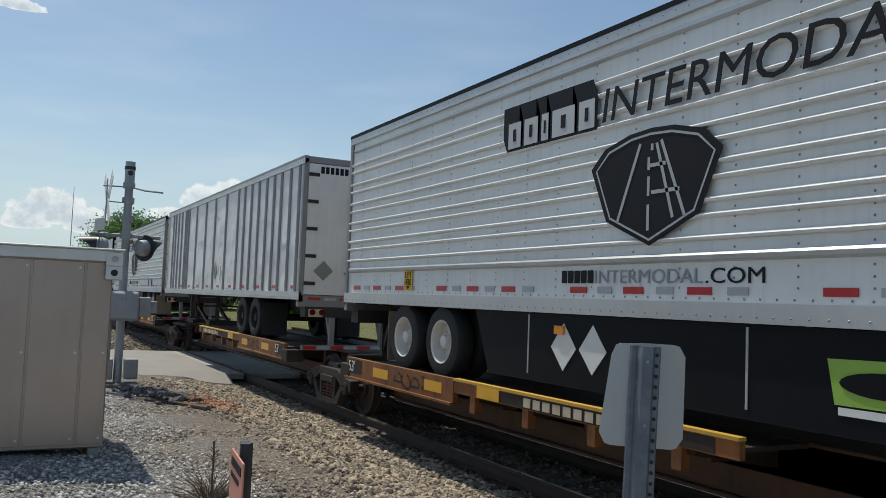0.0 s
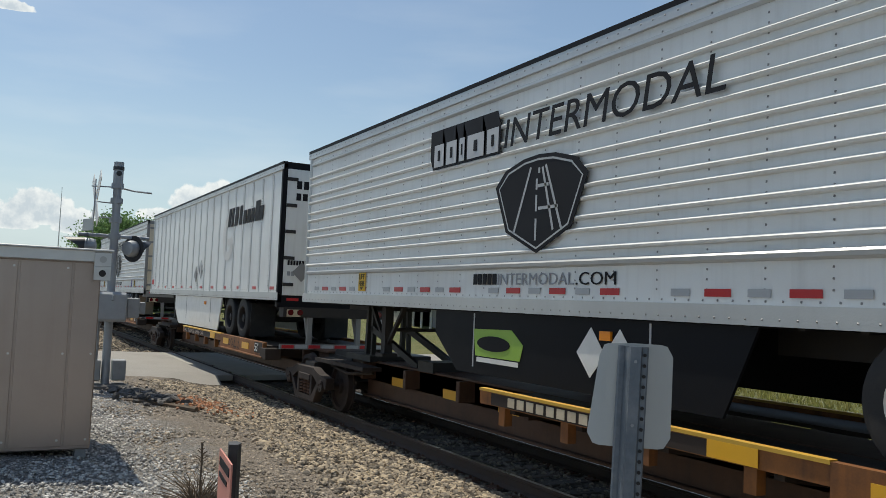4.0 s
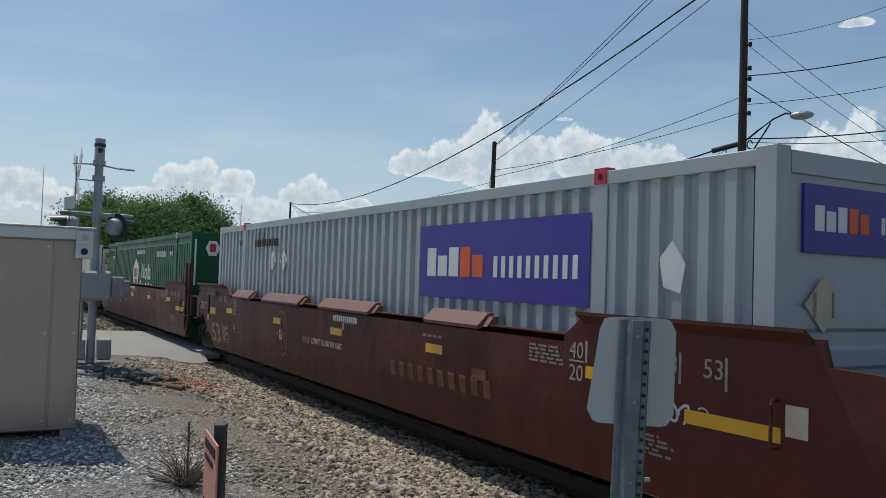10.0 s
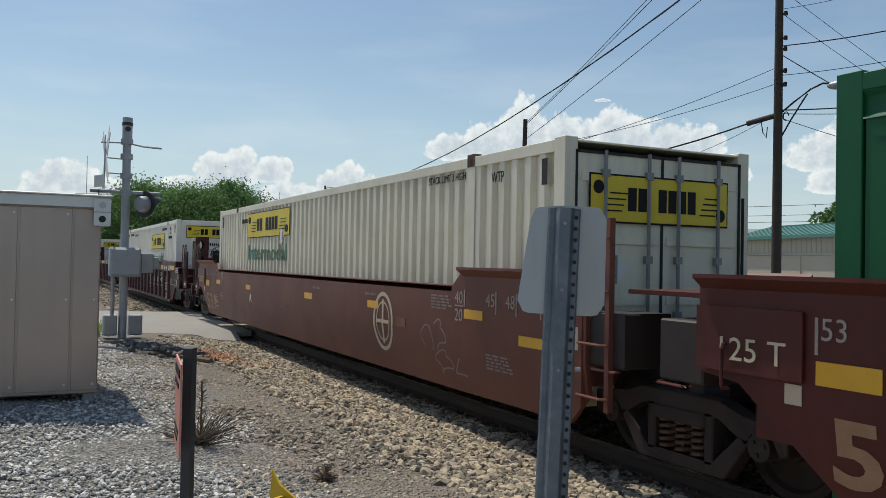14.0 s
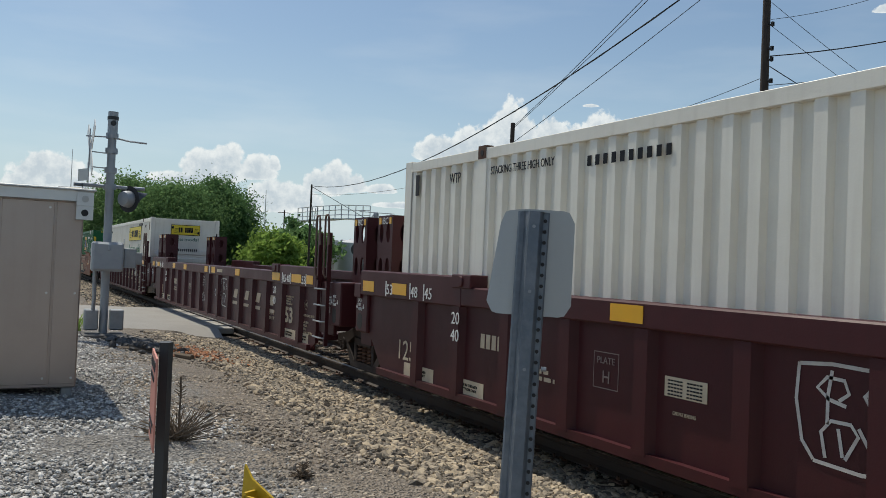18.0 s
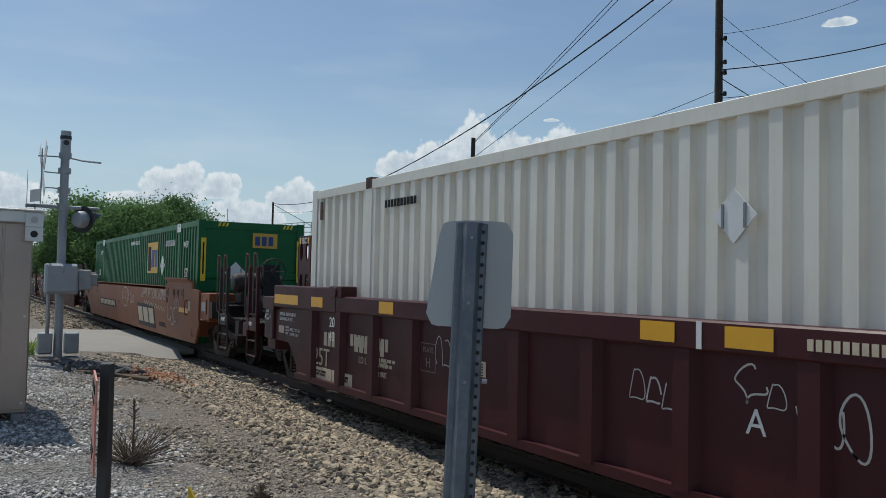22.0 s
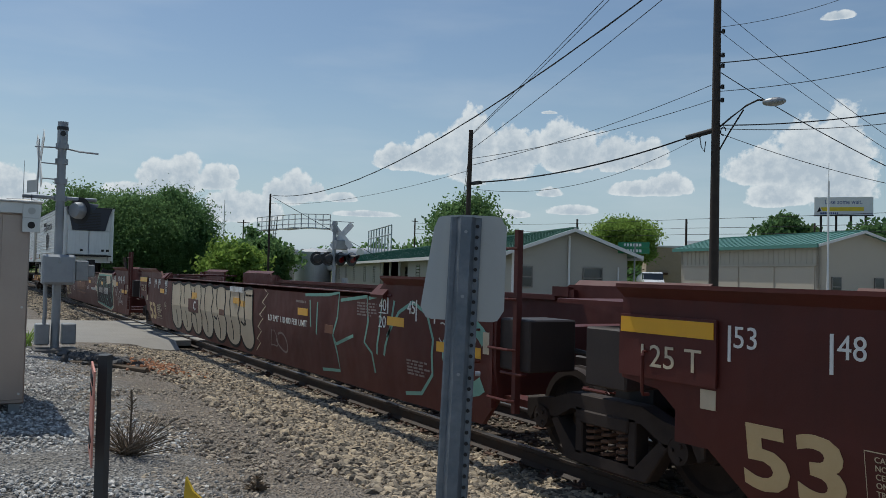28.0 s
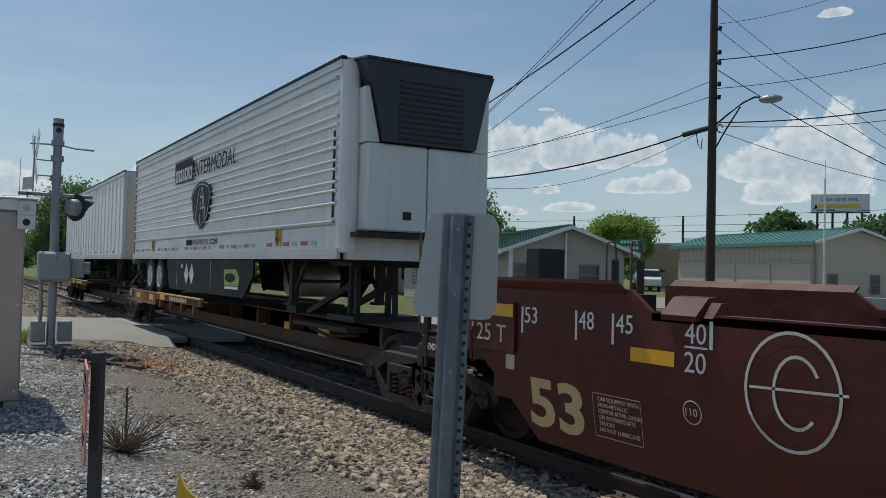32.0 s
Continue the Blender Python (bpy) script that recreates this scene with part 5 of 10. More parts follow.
pipe(bm, [(P2.x + 0.25 + 0.12 * math.cos(a), P2.y + 0.12, 7.45 + 0.16 * math.sin(a)) for a in [0.5 * k for k in range(11)]], 0.02, 6)
arm = part("lamp_arm", bm, BLACK, p2)
bm = bmesh.new()
m_ = Matrix.Translation(lamp + Vector((0.2, 0.1, 0.02))) @ Matrix.Rotation(math.atan2(0.5, 1.0), 4, "Z") @ Matrix.Diagonal((1.6, 0.75, 0.62, 1))
bmesh.ops.create_icosphere(bm, subdivisions=3, radius=0.26, matrix=m_)
part("lamp_head", bm, GREY_STEEL, p2, "grey cobra-head street lamp")
bm = bmesh.new()
rod(bm, (P2.x - 0.95, P2.y - 0.55, 7.28), (P2.x - 0.1, P2.y - 0.06, 7.5), 0.10, 10)
pipe(bm, [(P2.x - 0.5, P2.y - 0.3, 7.3), (P2.x - 0.42, P2.y - 0.3, 6.9), (P2.x - 0.35, P2.y - 0.2, 6.7), (P2.x - 0.3, P2.y - 0.2, 7.1)], 0.02, 5)
part("splice_case", bm, BLACK, p2)
for z in (9.1, 9.9, 10.3, 11.2, 8.6):
    bm = bmesh.new()
    rod(bm, (P2.x + 0.16, P2.y, z), (P2.x + 0.34, P2.y, z), 0.04, 8)
    box(bm, P2.x + 0.25, P2.x + 0.34, P2.y - 0.05, P2.y + 0.05, z - 0.08, z + 0.08)
    part("insulator", bm, BLACK, p2)
bm = bmesh.new()
box(bm, P1.x + 0.2, P1.x + 0.9, P1.y + 0.02, P1.y + 0.2, 5.75, 5.88)
part("bracket", bm, BLACK, p1)

top1 = P1 + Vector((0.22, 0, 0))
wire("overhead_wire", [top1 + Vector((0, 0, 5.85)), P2 + Vector((-0.9, -0.5, 7.3))], 0.032, 0.35, "thick black overhead cable between poles")
wire("overhead_wire", [top1 + Vector((0, 0, 6.6)), P2 + Vector((0, 0, 9.3))], 0.012, 0.25)
wire("overhead_wire", [top1 + Vector((0, 0, 6.9)), P2 + Vector((0, 0, 8.7))], 0.012, 0.25)
wire("overhead_wire", [top1 + Vector((0, 0, 5.6)), P2 + Vector((-0.3, 0, 7.5))], 0.010, 0.9)
wire("overhead_wire", [P0 + Vector((0.05, 0, 7.55)), Vector((-13.99, 8.88, 8.99))], 0.026, 1.6, "thick black overhead cable over the track", 1.45)
wire("overhead_wire", [P0 + Vector((0.05, 0, 6.9)), top1 + Vector((0, 0, 6.4))], 0.010, 0.5)
wire("overhead_wire", [P0 + Vector((0.05, 0, 7.5)), Vector((-53.0, 20.5, 3.0))], 0.02, 0.0)
for z, end in ((7.96, (-16.7, 10.07, 10.04)), (7.9, (-16.6, 10.19, 10.03)), (7.27, (-15.58, 11.31, 9.97))):
    wire("overhead_wire", [top1 + Vector((0, 0, z)), Vector(end)], 0.012, 0.06, past=1.9)
for dx, dy in ((-2.2, 0.8), (-1.2, 0.4)):
    wire("guy_wire", [top1 + Vector((0, 0, 7.7)), P1 + Vector((dx, dy, 2.5))], 0.012, 0.0, "thin steel guy wire from a pole")
for z0, end, r in ((11.39, (-17.3, 21.9, 12.4), 0.01),
                   (10.03, (-15.8, 22.9, 10.9), 0.022),
                   (8.95, (-15.8, 22.9, 9.8), 0.013),
                   (7.67, (-15.8, 22.9, 8.1), 0.024),
                   (7.54, (-15.8, 22.9, 7.7), 0.014),
                   (12.04, (-15.8, 22.9, 7.2), 0.01),
                   (11.18, (-15.8, 22.9, 6.7), 0.01),
                   (9.66, (-15.8, 22.9, 6.1), 0.018),
                   (7.36, (-15.8, 22.9, 5.5), 0.012)):
    wire("overhead_wire", [P2 + Vector((0.2, 0, z0)), Vector(end)], r, 0.12, past=1.6)
for k, (x, y, h, ang) in enumerate(((-78, 60, 9.0, 2.4), (-64, 64, 8.6, 2.4), (-120, 60, 11, 2.2), (-135, 92, 10.5, 2.2), (-72, 118, 13, 2.2), (-96, 128, 12, 2.2), (-150, 40, 11, 1.6), (-165, 38, 11, 1.6), (-70, 95, 10, 2.4))):
    pole("utility_pole", x, y, h, 0.16, "distant wooden utility pole with cross-arm", "distant poles", ((h - 0.5, 1.2, ang),))
for z in (8.6, 7.6, 6.9):
    wire("overhead_wire", [Vector((-120, 60, z + 1.6)), Vector((-64, 64, z))], 0.02, 0.4)
    wire("overhead_wire", [Vector((-64, 64, z)), Vector((20, 74, z + 1.5))], 0.025, 0.8)
wire("overhead_wire", [Vector((-96, 128, 11.2)), Vector((40, 110, 15))], 0.03, 1.4)
fp = thing("flag_pole", "slim white pole beside the workshop", "pole")
bm = bmesh.new()
rod(bm, (-26.4, 34.8, 0), (-26.4, 34.8, 7.4), 0.06, 10, 0.05)
rod(bm, (-26.4, 34.8, 7.4), (-26.4, 34.8, 8.4), 0.02, 6)
part("shaft", bm, TRIM, fp)
ant = thing("radio_mast", "thin distant radio mast", "mast")
bm = bmesh.new()
rod(bm, (-420, 112, 0), (-420, 112, 37), 0.5, 6, 0.15)
part("shaft", bm, TANK, ant)
ant = thing("radio_mast", "thin distant radio mast", "mast")
bm = bmesh.new()
rod(bm, (-520, 26, 0), (-520, 26, 60), 0.5, 6, 0.15)
part("shaft", bm, TANK, ant)

ss = thing("street_sign", "two green street name blades on a post", "street sign", m=pose(-24.6, 18.9, 0, 0, 0, 38))
bm = bmesh.new()
rod(bm, (0, 0, 0), (0.06, 0, 3.35), 0.035, 8)
part("post", bm, GREY_STEEL, ss)
for z, a in ((3.28, 0), (3.03, 12)):
    bm = bmesh.new()
    box(bm, -0.66, 0.66, -0.015, 0.015, z - 0.12, z + 0.12, Matrix.Rotation(radians(a), 4, "Z"))
    bl = part("name_blade", bm, STREET_GREEN, ss)
    bm = bmesh.new()
    for k in range(6):
        x = -0.42 + 0.13 * k
        box(bm, x, x + 0.09, -0.019, -0.014, z - 0.06, z + 0.06, Matrix.Rotation(radians(a), 4, "Z"))
    part("blade_bar", bm, WHITE, bl)

bb = thing("billboard", "roadside billboard with a yellow band on posts", "billboard", m=frame_of((-74.0, 100.5), (0.35, 0.94)) @ Matrix.Rotation(radians(-32), 4, "Z"))
bm = bmesh.new()
box(bm, 0, 7.6, 0, 0.4, 11.6, 14.2)
part("panel", bm, WHITE, bb)
plate(bb, "yellow_band", [(1.1, 12.2), (6.4, 12.2), (6.4, 12.75), (0.8, 12.75)], -0.002, YELLOW_PANEL, 0.02)
plate(bb, "arrow", [(0.3, 12.0), (0.9, 12.2), (0.7, 12.8)], -0.03, INK, 0.02)
letters("Lose some wait.", 0.65, INK_BLUE, bb, pose(1.4, -0.02, 13.2, 90), width=4.8)
bars(bb, 0.8, 11.75, -0.002, 2.4, 0.28, 9, INK_BLUE)
bm = bmesh.new()
for x in (0.9, 2.9, 4.8, 6.7):
    box(bm, x - 0.15, x + 0.15, 0.4, 0.7, 0, 11.6)
box(bm, 0, 7.6, -0.9, 0.0, 11.45, 11.55)
part("support_post", bm, BLACK, bb)

# ---- tank truck ----
lorry = thing("tank_truck", "parked white tank truck", "truck", m=frame_of((-75.6, 69.0), (0.80, -0.60)))
bm = bmesh.new()
prism(bm, [(6.9, 0.7), (9.4, 0.7), (9.5, 1.5), (8.4, 1.75), (7.9, 2.6), (6.9, 2.65)], -1.15, 1.15, "y")
part("cab", bm, VAN_WHITE, lorry, bevel=0.06)
bm = bmesh.new()
prism(bm, [(8.0, 1.75), (8.43, 1.78), (7.96, 2.5), (7.5, 2.5), (7.4, 1.8)], -1.17, 1.17, "y")
part("windscreen", bm, GLASS, lorry)
bm = bmesh.new()
rod(bm, (0.0, 0, 1.65), (6.5, 0, 1.65), 0.95, 24)
part("tank", bm, TANK, lorry)
for x in (0.9, 2.1, 8.6):
    for y in (-1.1, 0.85):
        bm = bmesh.new()
        rod(bm, (x, y, 0.5), (x, y + 0.25, 0.5), 0.5, 18)
        part("wheel", bm, RUBBER, lorry)
bm = bmesh.new()
box(bm, 0, 9.3, -0.45, 0.45, 0.6, 0.85)
part("chassis", bm, BLACK, lorry)

fence = thing("pipe_fence", "grey pipe gate and rail in front of the workshop", "fence")
for x in range(8):
    bm = bmesh.new()
    px_, py_ = -38.5 + 2.6 * x, 35.4 - 0.62 * x
    rod(bm, (px_, py_, 0), (px_, py_, 1.15), 0.04, 8)
    part("post", bm, GREY_STEEL, fence)
for z in (0.5, 1.05):
    bm = bmesh.new()
    rod(bm, (-38.5, 35.4, z), (-20.3, 31.1, z), 0.03, 8)
    part("rail", bm, GREY_STEEL, fence)


# ---- trees ----
def tree(x, y, h, width, leaf, seed, label, base=0.0, low=0.15, clumps=84, per=117, size=0.34, droop=False):
    """A tapered trunk with limbs and a crown of leaf clumps with gaps and an uneven outline."""
    r = random.Random(seed)
    tr = thing("tree", label, "tree", "trees")
    bm = bmesh.new()
    rod(bm, (x, y, base - 0.3), (x, y, base + h * 0.55), h * 0.028, 10, h * 0.012)
    for k in range(9):
        a, z = r.uniform(0, 6.28), base + h * r.uniform(0.2, 0.5)
        q = width * r.uniform(0.25, 0.42)
        rod(bm, (x, y, z), (x + q * math.cos(a), y + q * math.sin(a), z + h * r.uniform(0.12, 0.3)), h * 0.011, 7, h * 0.004)
    part("trunk", bm, BARK, tr)
    g2 = np.random.default_rng(seed)
    centres = []
    while len(centres) < clumps:
        u = g2.normal(size=3)
        u /= np.linalg.norm(u)
        k = g2.uniform(0.35, 1.0) ** 0.5
        c = np.array([u[0] * width / 2 * k, u[1] * width / 2 * k, u[2] * h * (1 - low) / 2 * k])
        c[2] += base + h * (1 + low) / 2
        lump = 1 + 0.25 * noise.noise(Vector((u[0] * 2.2 + seed, u[1] * 2.2, u[2] * 2.2)))
        centres.append(np.array([x, y, 0]) + np.array([c[0] * lump, c[1] * lump, base + (c[2] - base) * (0.9 + 0.1 * lump)]))
    c = np.repeat(np.array(centres), per, 0)
    n = len(c)
    spread = width * 0.075 * g2.uniform(0.6, 1.5, clumps).repeat(per)[:, None]
    p = c + g2.normal(size=(n, 3)) * spread * np.array([1, 1, 0.7])
    if droop:
        p[:, 2] -= np.abs(g2.normal(size=n)) * h * 0.05
    s = size * g2.uniform(0.5, 1.2, n)[:, None]
    d1 = g2.normal(size=(n, 3))
    d1 /= np.linalg.norm(d1, axis=1)[:, None]
    d2 = np.cross(d1, g2.normal(size=(n, 3)))
    d2 /= np.linalg.norm(d2, axis=1)[:, None]
    v = np.stack([p - d1 * s, p + d2 * s * 0.55, p + d1 * s, p - d2 * s * 0.55], 1).reshape(-1, 3)
    v[:, 2] = np.maximum(v[:, 2], base + 0.05)
    f = np.arange(n * 4).reshape(-1, 4)
    m_ = bpy.data.meshes.new("crown")
    m_.from_pydata(v, [], f)
    m_.materials.append(leaf)
    part("crown", m_, leaf, tr)
    return tr


tree(-100, 6.2, 10.2, 9.5, LEAF, 1, "broad mid-green tree by the track", clumps=260, per=240, size=0.17, low=0.02)
tree(-98, 12.0, 9.9, 10.5, LEAF, 2, "broad green willow-like tree", clumps=320, per=240, size=0.16, low=0.02, droop=True)
tree(-101, 16.0, 10.8, 10.0, LEAF_DARK, 3, "tall dark green tree behind the crossing", clumps=280, per=240, size=0.18, low=0.02)
tree(-96, 9.4, 9.6, 9.8, LEAF, 4, "rounded green tree by the track", clumps=280, per=240, size=0.16, low=0.02)
tree(-86, 19.6, 4.6, 6.0, LEAF_BRIGHT, 5, "bright green bush by the long building", clumps=70, per=117, size=0.3, low=0.0)
tree(-92, 24.6, 5.4, 7.0, LEAF, 6, "green bush by the tanks", clumps=70, per=117, size=0.34, low=0.0)
tree(-110, 29.6, 7.6, 6.0, LEAF_DARK, 7, "dark green tree by the tanks", clumps=50, per=80, size=0.4, low=0.02)
tree(-63, 34.6, 8.8, 7.0, LEAF, 8, "green tree behind the long building", clumps=140, per=200, size=0.19, low=0.2)
tree(-84, 55, 7.4, 5.0, LEAF, 10, "small distant green tree", clumps=30, per=80, size=0.4)
tree(-80, 69.5, 9.4, 8.4, LEAF_BRIGHT, 11, "bright spring-green tree behind the street", clumps=170, per=190, size=0.2, low=0.4)
tree(-83, 106, 12.2, 9.0, LEAF_DARK, 12, "dark round distant tree", clumps=84, per=117, size=0.5, low=0.2)
tree(-66, 106, 10.2, 12.0, LEAF_DARK, 13, "dark green tree beside the billboard", clumps=98, per=117, size=0.5)
tree(-56, 104, 9.2, 10.0, LEAF, 14, "green tree behind the workshop", clumps=84, per=117, size=0.5)
tree(-40, 84, 9.5, 12.0, LEAF_DARK, 15, "dark green trees behind the workshop", clumps=98, per=117, size=0.5)
tree(-24, 70, 8.0, 10.0, LEAF, 16, "green tree beyond the street", clumps=84, per=117, size=0.5)
for k in range(16):
    a = radians(119 + 4.2 * k)
    d = 330 + 60 * math.sin(k * 2.3)
    tree(1.9 + d * math.cos(a), -6.1 + d * math.sin(a), 9 + 2.5 * math.sin(k * 1.7), 34, LEAF_DARK if k % 2 else LEAF, 40 + k, "low distant tree line", clumps=26, per=50, size=1.5, low=0.0)

# ---- the train: every car body, container and trailer is a thing of its own ----
SIDE = -1.50          # near face of the well cars
WALL = -1.295         # near face of containers and trailers


def rides(ob, at):
    """ob stands at `at` metres along the train and runs with it."""
    MOVING.append((ob, at))
    ob.matrix_basis = pose(at, 0, 0)
    return ob


# -- bogies
def wheelset_mesh():
    bm = bmesh.new()
    for s in (-1, 1):
        y = 0.68 * s
        prof = [(0.10, y + 0.085 * s), (0.14, y + 0.085 * s), (0.15, y + 0.03 * s), (0.36, y + 0.01 * s), (0.385, y + 0.06 * s),
                (0.455, y + 0.055 * s), (0.462, y - 0.03 * s), (0.485, y - 0.04 * s), (0.485, y - 0.068 * s), (0.39, y - 0.07 * s), (0.36, y - 0.03 * s), (0.12, y - 0.06 * s)]
        lathe(bm, prof, 28)
    rod(bm, (0, -1.02, 0), (0, 1.02, 0), 0.075, 14)
    for s in (-1, 1):
        rod(bm, (0, 0.98 * s, 0), (0, 1.12 * s, 0), 0.11, 14)
        for k in range(3):
            a = 2.1 * k
            rod(bm, (0.06 * math.cos(a), 1.11 * s, 0.06 * math.sin(a)), (0.06 * math.cos(a), 1.14 * s, 0.06 * math.sin(a)), 0.018, 6)
    return finish("wheelset", bm, TRUCK)


def side_frame_mesh(s):
    """A cast truck side with spring pocket and two jaws."""
    bm = bmesh.new()
    y0, y1 = (-1.10, -0.94) if s < 0 else (0.94, 1.10)
    top = [(-1.16, 0.44), (-1.16, 0.62), (-0.72, 0.66), (-0.48, 0.76), (0.48, 0.76), (0.72, 0.66), (1.16, 0.62), (1.16, 0.44),
           (1.08, 0.40), (1.02, 0.56), (0.80, 0.56), (0.76, 0.44), (0.46, 0.62), (-0.46, 0.62), (-0.76, 0.44), (-0.80, 0.56), (-1.02, 0.56), (-1.08, 0.40)]
    prism(bm, top, y0, y1, "y")
    low = [(-0.80, 0.50), (-0.66, 0.50), (-0.40, 0.22), (0.40, 0.22), (0.66, 0.50), (0.80, 0.50), (0.52, 0.12), (-0.52, 0.12)]
    prism(bm, low, y0, y1, "y")
    for x in (-0.40, 0.30):
        box(bm, x, x + 0.10, y0, y1, 0.2, 0.64)
    box(bm, -0.32, 0.32, y0 - 0.02, y1 + 0.02, 0.50, 0.62)
    return finish("side_frame", bm, TRUCK, bevel=0.012)


def spring_mesh():
    bm = bmesh.new()
    for x in (-0.2, 0.0, 0.2):
        pts = [(x + 0.075 * math.cos(a * 0.9), -1.02 + 0.075 * math.sin(a * 0.9), 0.22 + 0.28 * a / 34) for a in range(35)]
        pipe(bm, pts, 0.02, 5)
    return finish("spring", bm, RUST)


def bolster_mesh():
    bm = bmesh.new()
    box(bm, -0.2, 0.2, -0.98, 0.98, 0.50, 0.70)
    box(bm, -0.45, 0.45, -0.3, 0.3, 0.55, 0.66)
    for x in (-0.78, 0.78):
        rod(bm, (x * 0.72, -0.8, 0.4), (x * 0.72, 0.8, 0.4), 0.04, 8)
        box(bm, x * 0.66 - 0.05, x * 0.66 + 0.05, -0.76, -0.62, 0.30, 0.55)
    return finish("bolster", bm, BLACK)


TRUCK_PARTS = [side_frame_mesh(-1), side_frame_mesh(1), spring_mesh(), bolster_mesh()]
AXLE = wheelset_mesh()


def truck(parent, x, name="truck"):
    """One two-axle bogie under a car; its wheelsets turn."""
    root = new(name, TRUCK_PARTS[3])
    root.parent, root.matrix_basis = parent, pose(x, 0, 0)
    for me, nm in zip(TRUCK_PARTS[:3], ("side_frame", "side_frame", "spring")):
        o = new(nm, me)
        o.parent = root
    for dx in (-0.9, 0.9):
        o = new("wheelset", AXLE)
        o.parent, o.matrix_basis = root, pose(dx, 0, 0.462)
        WHEELS.append((o, dx))
    return root


def coupler(parent, x, way):
    bm = bmesh.new()
    box(bm, min(0, 0.9 * way) + x, max(0, 0.9 * way) + x, -0.09, 0.09, 0.72, 0.92)
    box(bm, x + way * 0.62 - 0.18, x + way * 0.62 + 0.18, -0.17, 0.17, 0.66, 0.98)
    pipe(bm, [(x, -0.35, 0.7), (x + 0.3 * way, -0.36, 0.45), (x + 0.75 * way, -0.2, 0.38), (x + 0.9 * way, -0.05, 0.6)], 0.025)
    part("coupler", bm, RUST, parent, bevel=0.0)


def grab(bm, a, b, out, r=0.014):
    """A bent grab iron between two points, standing out along y."""
    a, b = Vector(a), Vector(b)
    o = Vector((0, out, 0))
    pipe(bm, [a, a + o * 0.85, a + o + (b - a).normalized() * 0.03, b + o - (b - a).normalized() * 0.03, b + o * 0.85, b], r, 6)


def ladder(parent, x, z0, z1, y, width=0.42, rungs=4, material=None, rail=None, label=""):
    bm = bmesh.new()
    for dx in (-width / 2, width / 2):
        box(bm, x + dx - 0.03, x + dx + 0.03, y - 0.01, y + 0.05, z0, z1)
    ob = part("ladder", bm, material or BROWN, parent, label)
    bm = bmesh.new()
    pipe(bm, [(x - width / 2 - 0.02, y - 0.012, 0), (x - width / 2 + 0.03, y - 0.06, 0), (x + width / 2 - 0.03, y - 0.06, 0), (x + width / 2 + 0.02, y - 0.012, 0)], 0.014)
    me = finish("rung", bm, rail or material or BROWN)
    for i in range(rungs):
        part("rung", me, None, ob).matrix_basis = pose(0, 0, z0 + 0.12 + (z1 - z0 - 0.3) * i / max(rungs - 1, 1))
    return ob


